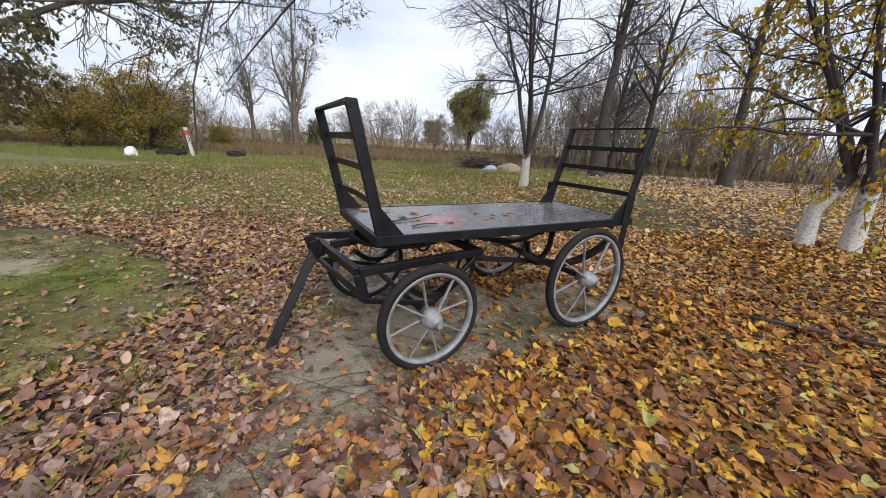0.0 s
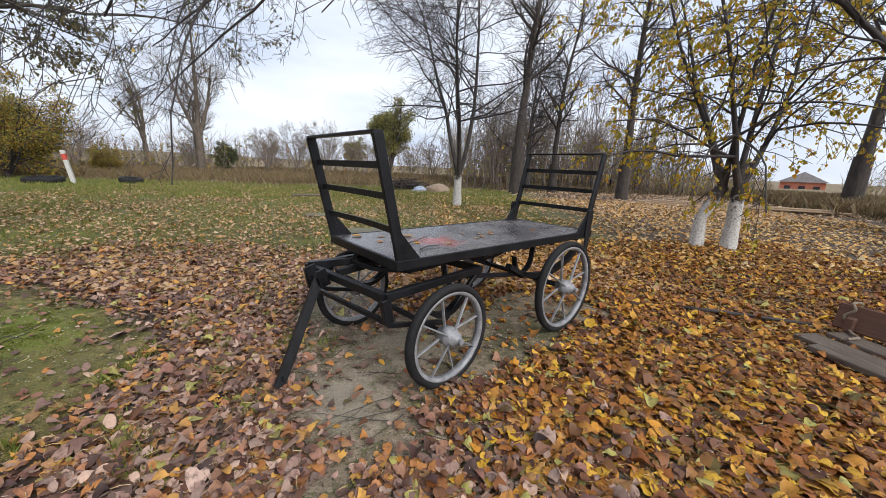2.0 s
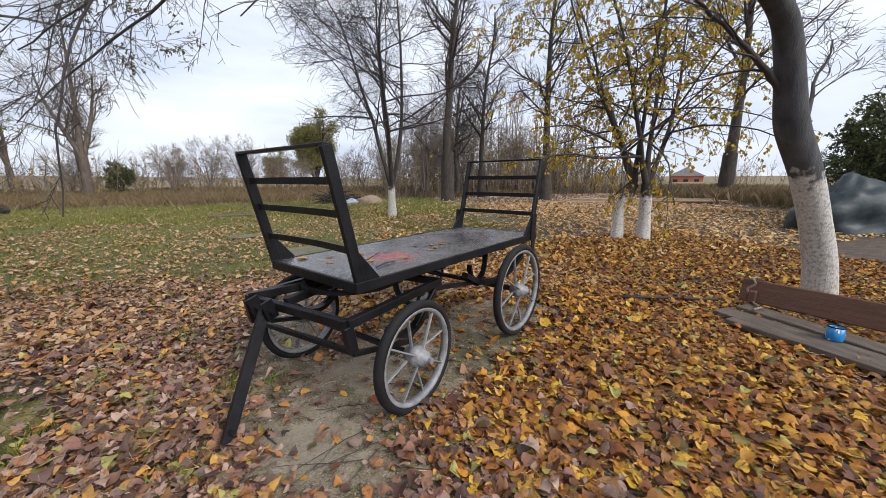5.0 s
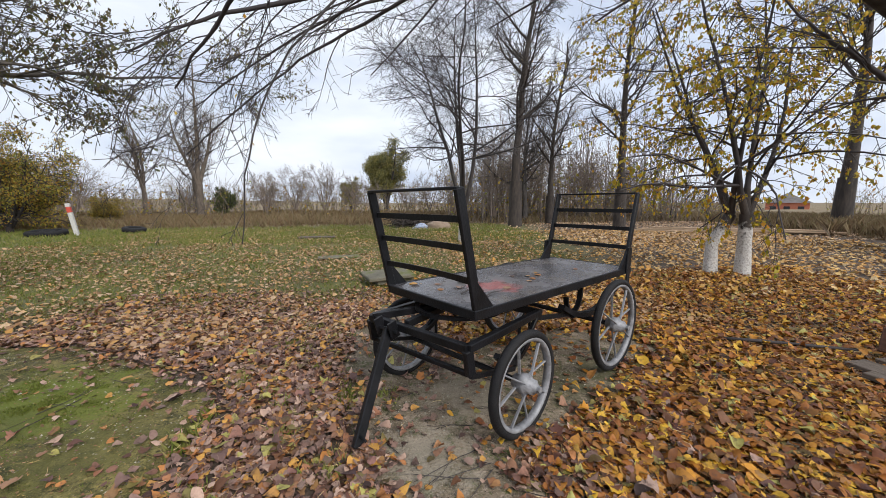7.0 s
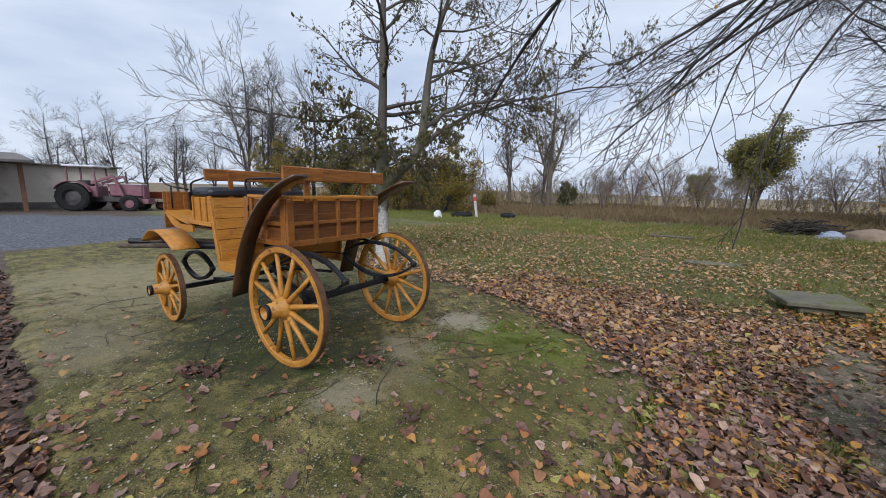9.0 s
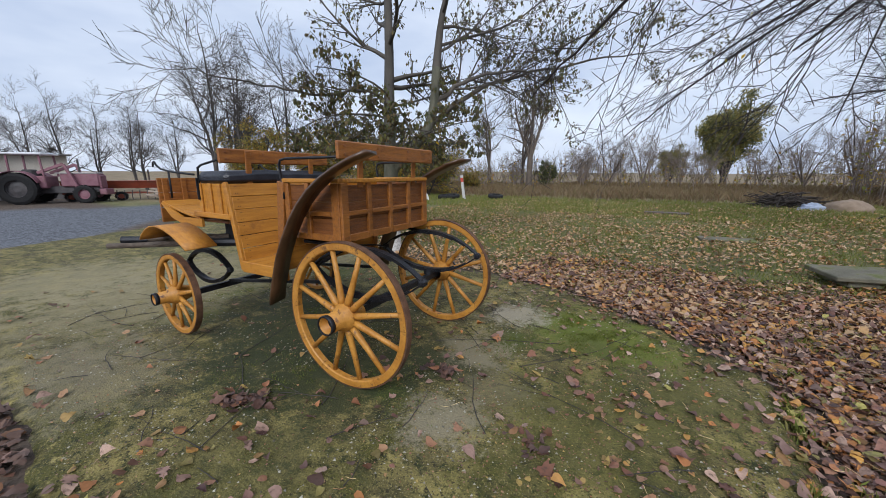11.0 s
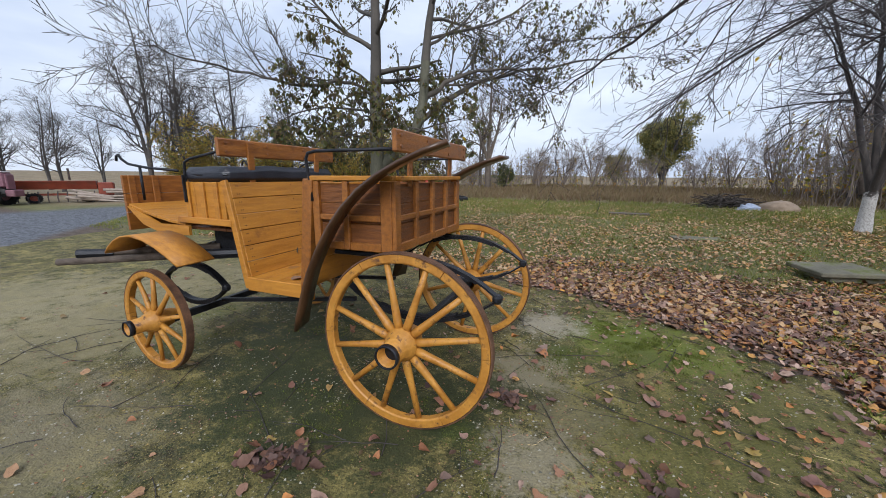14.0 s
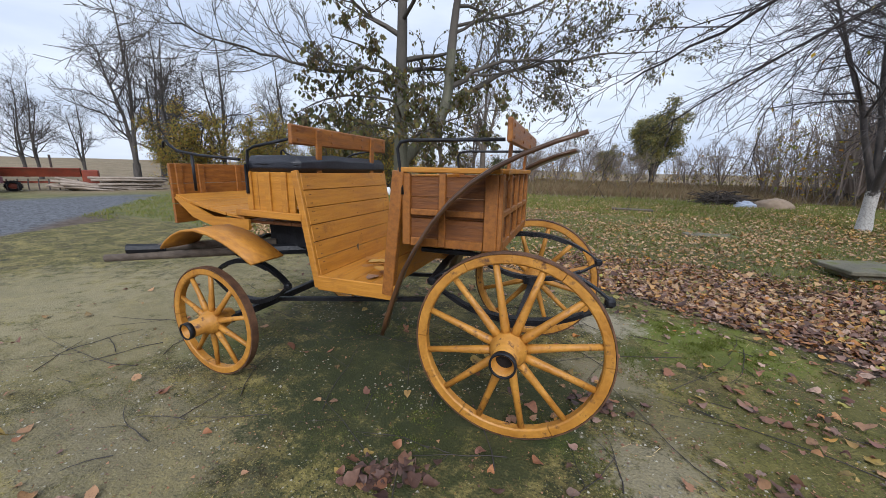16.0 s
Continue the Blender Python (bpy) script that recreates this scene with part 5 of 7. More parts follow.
def carriage_tree():
    """The two-stemmed tree behind the carriage, with hanging olive leaves."""
    w = Wood(41)
    w.tube(np.array([(0, 0, -0.1), (0, 0, 0), (-0.02, 0.0, 0.7), (-0.05, 0.03, 1.75)]), np.array([0.20, 0.165, 0.14, 0.135]), 12, "trunk")
    spec = dict(FINE, kids=(0, 11, 8, 5), length=(2.0, 2.0, 0.9, 0.36), rise=(0, 0.1, 0.0, -0.1), angle=(40, 62, 46, 42), wander=0.12)
    a = smooth_line(((-0.05, 0.03, 1.7), (-0.06, 0.04, 2.7), (-0.03, 0.06, 3.8), (0.0, 0.04, 5.0), (0.03, 0.05, 6.2), (0.02, 0.06, 7.3)), 2)
    w.tube(a[:3], np.linspace(0.125, 0.11, 3), 10, "trunk")
    w.branch(a[2:], 0.11, 0.03, 1, dict(spec, kids=(0, 15, 8, 5), **{"from": (0.3, 0.06, 0.15, 0.15)}))
    b = smooth_line(((-0.05, 0.03, 1.62), (0.14, 0.28, 1.95), (0.38, 0.58, 2.35), (0.5, 0.72, 2.85), (0.53, 0.78, 3.6), (0.6, 0.9, 4.6), (0.8, 1.15, 5.6), (0.95, 1.4, 6.4)), 3)
    w.tube(b[:13], np.linspace(0.115, 0.085, 13), 10, "trunk")
    w.branch(b[12:], 0.085, 0.02, 1, dict(spec, kids=(0, 13, 8, 5), **{"from": (0.3, 0.04, 0.15, 0.15)}))
    long_spec = dict(spec, kids=(0, 17, 7, 5), length=(2, 1.6, 0.65, 0.28), rise=(0, 0.45, 0.2, 0.0), wander=0.07, angle=(40, 50, 36, 40))
    for line in (((0.42, 0.62, 2.5), (1.0, 1.3, 3.15), (1.5, 1.87, 3.45), (2.25, 2.7, 3.75), (3.2, 3.85, 4.05), (4.0, 4.8, 4.2)),
                 ((0.5, 0.72, 2.9), (1.0, 1.0, 3.3), (1.7, 1.6, 3.5), (2.3, 2.0, 3.4))):
        pts = smooth_line(line, 4)
        pts[1:] += w.rng.normal(0, 0.018, (len(pts) - 1, 3))
        w.branch(pts, 0.06, 0.008, 1, long_spec)
    high = w.leaves(4, 0.062, 1.15, 0.68, -9, 6.0)
    limb = smooth_line(((-0.1, 0.05, 2.95), (-0.3, -0.45, 3.06), (-0.62, -1.1, 2.94), (-0.8, -1.8, 2.98), (-0.95, -2.6, 3.0), (-0.8, -3.2, 3.0)), 4)
    limb[1:] += w.rng.normal(0, 0.018, (len(limb) - 1, 3))
    w.branch(limb, 0.036, 0.006, 1, dict(long_spec, kids=(0, 22, 6, 3), length=(2, 1.25, 0.5, 0.25), least=0.0028, rise=(0, 0.9, 0.3, 0.1)))
    # low leafy boughs that droop round the trunk
    w.twigs = []
    droop = dict(spec, kids=(0, 7, 5, 3), length=(1, 0.75, 0.36, 0.2), rise=(0, -0.3, -0.4, -0.5), least=0.003)
    for k in range(11):
        t = 2 * math.pi * (k + 0.3) / 11
        q = w.path((-0.05, 0.03, 1.95 + 0.11 * (k * 4 % 11)), (math.cos(t), math.sin(t), 0.4), w.rng.uniform(1.3, 2.1), 8, 0.09, -0.9)
        w.branch(q, 0.026, 0.006, 1, droop)
    low = w.leaves(7, 0.070, 1.2, 0.95, 0.9)
    lv = (np.concatenate([high[0], low[0]]), np.concatenate([high[1], low[1] + len(high[0])]))
    plant(w, pose(-8.2, 4.72, -0.03), WHITE_D, OLIVE_TWIG, "two-stemmed tree with sparse hanging olive leaves behind the carriage", "", lv, OLIVE_LEAF)


carriage_tree()


# ---- the far trees: a few grown once, then set about ----
def grown(seed, tall, stems, spec, r, fork):
    w = Wood(seed)
    w.tube(np.array([(0, 0, -0.3), (0, 0, 0.3), (0.02, 0.03, fork)]), np.array([r * 1.4, r * 1.15, r]), 8, "trunk")
    for lx, ly, ln in stems:
        pts = w.path((0.02, 0.03, fork - 0.1), (lx, ly, 1.0), ln * tall, 9, 0.06, 0.3)
        w.branch(pts, r * 0.8, r * 0.15, 1, spec)
    return w


TALL = dict(FINE, levels=4, kids=(0, 16, 8, 5), length=(4, 3.6, 1.6, 0.8), rise=(0.5, 0.5, 0.35, 0.2), angle=(40, 42, 40, 40), least=0.009)
ROUND = dict(FINE, levels=4, kids=(0, 13, 8, 5), length=(4, 2.2, 1.1, 0.55), rise=(0.2, 0.2, 0.1, 0.0), angle=(40, 55, 45, 45), least=0.009)
SLIM = dict(FINE, levels=3, kids=(0, 22, 7), length=(1, 1.5, 0.6), rise=(0.2, 0.5, 0.3), angle=(30, 38, 40), least=0.007)
SOFT_LEAF = leaf_material("fading_poplar_foliage", ((0.30, 0.22, 0.07), (0.36, 0.26, 0.08), (0.25, 0.20, 0.09)))


def spread(thing_, places):
    """Stand the first at the first place and copies at the others: x, y, turn, size."""
    for i, (x, y, a, s) in enumerate(places):
        m = Matrix.LocRotScale((x, y, height(x, y) - 0.05), Euler((0, 0, radians(a))), (s, s, s))
        if i:
            c = copy_thing(thing_, Matrix.LocRotScale(m.translation, m.to_quaternion(), None) @ Matrix.Diagonal((s / places[0][3], s / places[0][3], s / places[0][3], 1)))
        else:
            thing_.matrix_world = m


w = grown(51, 12.0, ((0.03, 0.02, 1.0), (0.3, 0.12, 0.6), (-0.3, -0.1, 0.55)), dict(TALL, kids=(0, 12, 8, 5), length=(4, 3.4, 1.5, 0.7), angle=(40, 52, 46, 42), wander=0.13), 0.30, 3.4)
spread(plant(w, pose(0, 0, 0), TAN_BARK, TAN_BARK, "tall bare poplar at the edge of the field", "far poplars", w.leaves(1, 0.12, 0.6, 0.16), SOFT_LEAF),
       ((-20, 38, 0, 1.0), (-28, 43, 80, 0.8), (-24.5, 46, 260, 0.75)))
w = grown(52, 12, ((0.06, 0.03, 1.0), (-0.20, 0.1, 0.7)), dict(TALL, kids=(0, 15, 9, 5), **{"from": (0.3, 0.16, 0.15, 0.15)}, length=(4, 4.2, 1.8, 0.8), angle=(40, 60, 46, 42), wander=0.17), 0.24, 1.6)
spread(plant(w, pose(0, 0, 0), GREY_BARK, GREY_BARK, "bare grey tree beyond the gravel road", "far bare trees"),
       ((-41.5, 14.4, 0, 1.05), (-44, 17.5, 60, 0.95), (-52.5, 11.6, 120, 0.65), (-52, 14.5, 30, 0.6), (-47, 20, 200, 0.9), (-52, 1.3, 240, 0.6), (-51.5, 5.4, 300, 0.62), (-60, 12.5, 90, 0.7), (-36, 18.5, 10, 0.9), (-55, -3, 170, 0.6), (-50, 3.2, 20, 0.55), (-53, 8.2, 75, 0.62), (-33, 22, 310, 0.8), (9.2, 28, 20, 0.9), (-39, 16, 140, 0.85)))
w = grown(58, 15, ((0.03, 0.02, 1.0),), dict(TALL, kids=(0, 22, 10, 5), length=(4, 4.6, 1.9, 0.8), angle=(40, 46, 42, 42), wander=0.12, rise=(0.5, 0.45, 0.25, 0.1)), 0.40, 3.0)
spread(plant(w, pose(0, 0, 0), DARK_BARK, DARK_BARK, "big old bare tree beside the yard", "old yard trees", w.leaves(1, 0.12, 0.6, 0.08), YELLOW_LEAF),
       ((6.7, 23, 150, 1.0), (12.4, 20.4, 30, 0.8), (24, 17.4, 200, 1.0), (10.2, 25.5, 90, 0.7), (31, 12, 300, 0.9)))
w = grown(53, 5.5, ((0.3, 0.1, 0.9), (-0.35, 0.0, 0.95), (0.0, 0.35, 0.9), (0.1, -0.35, 0.8), (0.5, -0.2, 0.7)), dict(ROUND, kids=(0, 9, 6, 4)), 0.13, 0.5)
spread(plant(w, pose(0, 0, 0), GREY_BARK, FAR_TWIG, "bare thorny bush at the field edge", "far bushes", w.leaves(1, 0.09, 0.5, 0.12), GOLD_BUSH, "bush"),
       tuple((x, y, 37 * i, s) for i, (x, y, s) in enumerate(((-13, 45, 0.9), (-10, 47, 1.0), (-15.5, 43, 0.75), (-6.5, 49, 0.8), (3, 44, 0.8), (5.5, 41, 0.95), (8, 33, 1.1), (10, 31, 1.2), (12, 34, 1.0), (14.5, 29, 1.0), (-31, 38, 0.9), (-35, 40, 1.0), (-26, 47, 0.8), (0.5, 48, 0.7), (17, 33, 1.0), (20, 30, 0.9), (-38, 33, 0.9), (6.8, 29, 1.2), (-17.5, 48, 0.8), (-4.5, 52, 0.7)))))
w = grown(54, 9.5, ((0.02, 0.0, 1.0),), dict(SLIM, kids=(0, 18, 6)), 0.085, 1.0)
rng = np.random.default_rng(5)
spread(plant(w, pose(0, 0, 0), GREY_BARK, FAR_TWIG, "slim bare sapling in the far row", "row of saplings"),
       tuple((11.5 + 0.75 * i + rng.normal(0, 0.4), 36 - 0.42 * i + rng.normal(0, 1.4), 53 * i, 0.8 + 0.35 * rng.random()) for i in range(19))
       + tuple((rng.uniform(5.5, 17), rng.uniform(27, 37), 71 * i, 0.6 + 0.4 * rng.random()) for i in range(26)))
w = grown(55, 8.6, ((0.05, 0.05, 0.95), (-0.28, 0.0, 0.82), (0.3, 0.1, 0.78), (0, -0.3, 0.78), (0.1, 0.3, 0.78)), dict(ROUND, kids=(0, 12, 8, 4), length=(4, 2.0, 1.0, 0.5), rise=(0.2, 0.0, 0.0, -0.1)), 0.3, 1.1)
spread(plant(w, pose(0, 0, 0), DARK_BARK, TWIG_BARK, "round willow with yellow-green leaves in the field", "far willows", w.leaves(15, 0.19, 0.9, 0.85, -9, 99, 0.24), WILLOW_LEAF),
       ((-2.6, 57, 0, 1.12), (-9, 66, 100, 0.62)))
w = grown(56, 4.4, ((0.2, 0.05, 0.9), (-0.4, 0.1, 0.9), (0.3, 0.4, 0.8), (0, -0.45, 0.8), (0.8, -0.3, 0.5), (-0.8, -0.4, 0.5), (-0.2, 0.9, 0.5)), dict(ROUND, kids=(0, 9, 6, 4), length=(4, 1.7, 0.8, 0.4), rise=(0, -0.1, -0.2, -0.2)), 0.1, 0.3)
spread(plant(w, pose(0, 0, 0), DARK_BARK, TWIG_BARK, "leafy golden-olive bush beyond the grass", "leafy bushes", w.leaves(13, 0.085, 0.8, 1.0, -9, 99, 0.10), GOLD_BUSH, "bush"),
       ((-20.9, 21.3, 0, 1.15), (-25.4, 20.4, 140, 1.0), (-30.0, 18.2, 90, 1.25), (-35, 15.5, 200, 1.3), (-25.5, 26, 300, 1.1), (-30, 27, 40, 1.0), (-22.5, 30, 130, 0.5)))
w = grown(57, 3.4, ((0.2, 0.05, 0.9), (-0.4, 0.1, 0.9), (0.3, 0.4, 0.8), (0, -0.45, 0.8)), dict(ROUND, kids=(0, 12, 8, 5), length=(4, 1.5, 0.8, 0.35)), 0.08, 0.3)
spread(plant(w, pose(0, 0, 0), DARK_BARK, TWIG_BARK, "dense dark green bush", "green bushes", w.leaves(4, 0.12, 0.7), GREEN_BUSH, "bush"),
       ((16.4, 7.2, 0, 1.0), (18.0, 5.4, 120, 1.1), (-19.3, 41.5, 60, 0.8), (20.5, 9.0, 200, 0.8)))


# ---- fallen leaves, grass and brush ----
def leaf_bed(name, count, region, density, size, mat, label, seed, full=True, lift=0.022):
    """Curled leaves strewn over a region by a density from 0 to 1."""
    r = np.random.default_rng(seed)
    xs, ys = [], []
    while len(xs) < count:
        x, y = r.uniform(region[0], region[1]), r.uniform(region[2], region[3])
        if r.random() < density(x, y):
            xs.append(x), ys.append(y)
    n = count
    if full:
        # midrib of three points, seven points down each side, the tip, and a stalk
        sides = (((0.20, -0.10), (0.42, -0.02), (0.52, 0.16), (0.49, 0.36), (0.36, 0.58), (0.20, 0.78), (0.08, 0.92)),
                 ((0.22, -0.02), (0.30, 0.10), (0.37, 0.26), (0.37, 0.42), (0.31, 0.60), (0.21, 0.80), (0.10, 0.95)),
                 ((0.26, -0.12), (0.55, -0.02), (0.40, 0.14), (0.62, 0.40), (0.32, 0.46), (0.30, 0.78), (0.10, 0.84)))
        shapes = np.array([[(0, -0.04), (0, 0.3), (0, 0.65), (0, 1.06)] + list(o) + [(-p, q) for p, q in o] + [(0.02, -0.62), (-0.02, -0.64)] for o in sides])
        right = [(0, 4, 1), (4, 5, 1), (5, 6, 1), (6, 7, 1), (7, 2, 1), (7, 8, 2), (8, 9, 2), (9, 10, 2), (10, 3, 2)]
        tri = np.array(right + [tuple(k + 7 if k > 3 else k for k in f)[::-1] for f in right] + [(0, 18, 19)])
        base = shapes[r.choice(3, n, p=(0.62, 0.26, 0.12))]
    else:
        tri = np.array([[0, 1, 2], [0, 2, 3]])
        base = np.repeat(np.array([[[0, 0.0], [0.45, 0.35], [0, 1.0], [-0.45, 0.35]]]), n, axis=0)
    k = base.shape[1]
    s = size * r.uniform(0.55, 1.0, n) * np.where(r.random(n) < 0.2, 0.6, 1.0) * np.where(r.random(n) < 0.1, 1.4, 1.0)
    c1, c2, fold = r.normal(0.2, 0.45, n), r.normal(0.10, 0.36, n), r.uniform(-0.1, 0.35, n)
    x, y = base[:, :, 0] * r.uniform(0.75, 1.15, n)[:, None], base[:, :, 1] - 0.4
    twist, ripple, phase = r.normal(0, 0.35, n), r.uniform(0, 0.07, n), r.uniform(0, 6.28, n)
    x = x + 0.12 * twist[:, None] * y * y
    z = c1[:, None] * x * x * 1.6 + c2[:, None] * y * y + fold[:, None] * np.abs(x) + twist[:, None] * x * y
    z = z + ripple[:, None] * np.sin(9 * y + 6 * x + phase[:, None]) * np.minimum(1, 4 * np.abs(x))
    z = z + r.normal(0, 0.018 if full else 0.08, (n, k))
    tx, ty, yaw = r.normal(0, 0.22, n), r.normal(0, 0.22, n), r.uniform(0, 2 * np.pi, n)
    flip = np.where(r.random(n) < 0.25, -1.0, 1.0)
    z = z * flip[:, None] + tx[:, None] * x + ty[:, None] * y
    z = z - z.min(axis=1)[:, None] * 0.85
    wx, wy = x * np.cos(yaw)[:, None] - y * np.sin(yaw)[:, None], x * np.sin(yaw)[:, None] + y * np.cos(yaw)[:, None]
    gz = np.array([max(height(a, b) + 0.01, 0.0 if (in_slab(a, b) > 0 or in_cart_slab(a, b) > 0) else -1) for a, b in zip(xs, ys)])
    v = np.stack([wx * s[:, None] + np.array(xs)[:, None], wy * s[:, None] + np.array(ys)[:, None], z * s[:, None] + gz[:, None] + r.uniform(0, lift, n)[:, None]], axis=2)
    f = (tri[None] + k * np.arange(n)[:, None, None]).reshape(-1, 3)
    ob = bulk(name, v.reshape(-1, 3), f, mat, smooth=full)
    return tagged(ob, label, "fallen leaves", kind="stuff")


WEAR = ((0.085, 0.046, 0.032), 26.0, 0.53, 0.70)
ORANGE = leaf_material("orange_litter", ((0.40, 0.36, 0.10), (0.062, 0.022, 0.013), (0.333, 0.120, 0.020), (0.092, 0.038, 0.030), (0.244, 0.078, 0.014), (0.557, 0.248, 0.026), (0.103, 0.040, 0.022), (0.661, 0.390, 0.032), (0.551, 0.298, 0.041), (0.305, 0.104, 0.017), (0.136, 0.060, 0.034), (0.406, 0.180, 0.026), (0.061, 0.024, 0.013)), 0.12, WEAR)
BROWN = leaf_material("brown_litter", ((0.40, 0.36, 0.10), (0.056, 0.025, 0.018), (0.308, 0.160, 0.094), (0.098, 0.042, 0.033), (0.540, 0.362, 0.268), (0.044, 0.021, 0.018), (0.477, 0.198, 0.056), (0.226, 0.111, 0.091), (0.577, 0.302, 0.063), (0.068, 0.035, 0.033), (0.338, 0.208, 0.160), (0.035, 0.018, 0.015), (0.477, 0.325, 0.254)), 0.1, WEAR)
GRASS_LITTER = leaf_material("grass_litter", ((0.192, 0.099, 0.046), (0.408, 0.234, 0.115), (0.504, 0.328, 0.172), (0.264, 0.140, 0.069), (0.552, 0.398, 0.253), (0.456, 0.234, 0.057), (0.144, 0.082, 0.046)), 0.1)
FADED = leaf_material("faded_litter", ((0.314, 0.197, 0.110), (0.519, 0.363, 0.227), (0.391, 0.234, 0.123), (0.596, 0.438, 0.292), (0.236, 0.135, 0.072), (0.533, 0.333, 0.131)), 0.1)


def seg_dist(x, y, ax, ay, bx, by):
    t = max(0, min(1, ((x - ax) * (bx - ax) + (y - ay) * (by - ay)) / ((bx - ax) ** 2 + (by - ay) ** 2)))
    return math.hypot(x - ax - t * (bx - ax), y - ay - t * (by - ay))


def bare(x, y):
    """1 on the swept patch of concrete round the cart."""
    d = min(seg_dist(x, y, -0.75, 2.45, 0.9, 3.4) - 0.52, seg_dist(x, y, -0.72, 1.25, -0.6, 2.4) - 0.33, seg_dist(x, y, -1.05, 2.9, 0.0, 3.3) - 0.35, seg_dist(x, y, -1.08, 2.5, -1.15, 4.0) - 0.24, seg_dist(x, y, -1.38, 3.5, -1.15, 4.9) - 0.26)
    d = max(d, (x + 0.31) * 0.576 - (y - 2.18) * 0.817 - 0.10 - 0.25 * smooth01(2.1 - y, 0, 0.5))
    d += 0.26 * noise.noise((x * 2.2, y * 2.2, 11)) + 0.14 * noise.noise((x * 7, y * 7, 12))
    return 1 - smooth01(d, -0.08, 0.16)


def warm(x, y):
    """How far the litter is the orange of the yellow trees' leaves, against the grey-brown of the strip between the slabs."""
    return smooth01(x + 0.28 * (y - 2) + 0.35 * noise.noise((x, y, 21)), -0.75, 0.35)


def litter(x, y):
    d = 1.0 - 0.93 * bare(x, y)
    s = in_slab(x, y) + 0.22 * noise.noise((x * 2, y * 2, 31)) + 0.10 * noise.noise((x * 6, y * 6, 32))
    d *= max(0.006, (1 - smooth01(s, -0.40, 0.40)) ** 1.5, 0.05 * (1 - smooth01(s, 0.0, 1.6)))
    d *= 1 - 0.9 * min(1, 1.3 * greenness(x, y)) * (0.7 + 0.6 * noise.noise((x * 0.7, y * 0.7, 14)))
    d *= 1 - smooth01(in_road(x, y), -1, 0.5)
    return max(0.0, d)


APRON_LEAF = leaf_material("apron_litter", ((0.10, 0.045, 0.035), (0.30, 0.13, 0.06), (0.16, 0.085, 0.075), (0.42, 0.24, 0.12), (0.075, 0.04, 0.035), (0.36, 0.25, 0.07), (0.22, 0.10, 0.06), (0.26, 0.17, 0.13)), 0.1, WEAR)


def apron_leaves(x, y):
    """Leaves in drifts on the apron, thickest towards the strip."""
    s = in_slab(x, y)
    if s < 0.1:
        return 0
    heaps = sum(k * math.exp(-((x - a) ** 2 + (y - b) ** 2) / c ** 2) for a, b, c, k in ((-3.15, 1.5, 0.5, 0.3), (-2.8, 0.9, 0.5, 0.2), (-4.0, 2.2, 0.6, 0.2), (-4.58, 1.59, 0.16, 0.9), (-5.46, 0.45, 0.16, 0.9), (-7.4, 2.7, 0.8, 0.08)))
    return min(1, heaps * (0.7 + 0.9 * noise.noise((x * 3, y * 3, 33))) + 0.022 + 0.12 * (1 - smooth01(s, 0, 0.5)))


leaf_bed("orange_leaf_litter", 46000, (-1.6, 8.0, -0.6, 7.5), lambda x, y: litter(x, y) * warm(x, y) * (1.0 if math.hypot(x, y - 1) < 4 else 0.55), 0.072, ORANGE, "thick bed of orange and yellow fallen leaves", 1)
leaf_bed("brown_leaf_litter", 36000, (-5.5, 1.2, -1.5, 6.5), lambda x, y: litter(x, y) * (1 - 0.86 * warm(x, y)), 0.065, BROWN, "bed of grey-brown curled fallen leaves", 2)
leaf_bed("apron_leaf_litter", 420, (-10.0, -2.3, -0.4, 4.3), apron_leaves, 0.072, APRON_LEAF, "scattered curled leaves on the concrete apron", 3)
leaf_bed("leaf_crumbs", 5200, (-8.5, -2.3, -0.4, 4.0), lambda x, y: (0.25 + 0.9 * math.exp(-((x + 3.4) ** 2 + (y - 1.6) ** 2) / 1.2)) * (0.5 + 0.9 * noise.noise((x * 2.5, y * 2.5, 37))) if in_slab(x, y) > 0.03 else 0, 0.017, APRON_LEAF, "crumbs of broken leaves on the concrete apron", 8, False, 0.002)
WET_LEAF = leaf_material("wet_leaf", ((0.035, 0.022, 0.018), (0.09, 0.05, 0.04), (0.055, 0.032, 0.03), (0.16, 0.08, 0.05), (0.07, 0.045, 0.04)), 0.05)
for px, py, n_, seed in ((-5.46, 0.45, 40, 17), (-4.58, 1.59, 30, 18), (-3.7, 1.25, 14, 19), (-5.35, 0.55, 16, 27)):
    leaf_bed("wet_leaf_heap", n_, (px - 0.16, px + 0.16, py - 0.09, py + 0.09), lambda x, y: math.exp(-((x - px) ** 2 + (y - py) ** 2) / 0.012), 0.065, WET_LEAF, "small heap of dark wet leaves on the concrete", seed)
leaf_bed("roadside_leaf_litter", 4500, (-12.0, -3.0, -2.0, -0.25), lambda x, y: 0 if in_slab(x, y) > -0.02 else 1, 0.09, leaf_material("wet_litter", ((0.045, 0.025, 0.018), (0.14, 0.08, 0.055), (0.08, 0.042, 0.03), (0.20, 0.13, 0.10), (0.06, 0.035, 0.028), (0.22, 0.10, 0.04)), 0.05), "dark leaf bed along the concrete apron", 4)
leaf_bed("outer_leaf_litter", 15000, (-6.5, 9.5, -8.0, -0.3), lambda x, y: (0 if in_slab(x, y) > -0.05 else 1) * (1 - smooth01(-y + 1.5 * noise.noise((x * 0.5, y * 0.5, 71)), 2.0, 7.5)) * (1 if x > 1 or y < -1.2 else 0.35), 0.085, BROWN, "thinning leaves over the bare soil", 9, False)
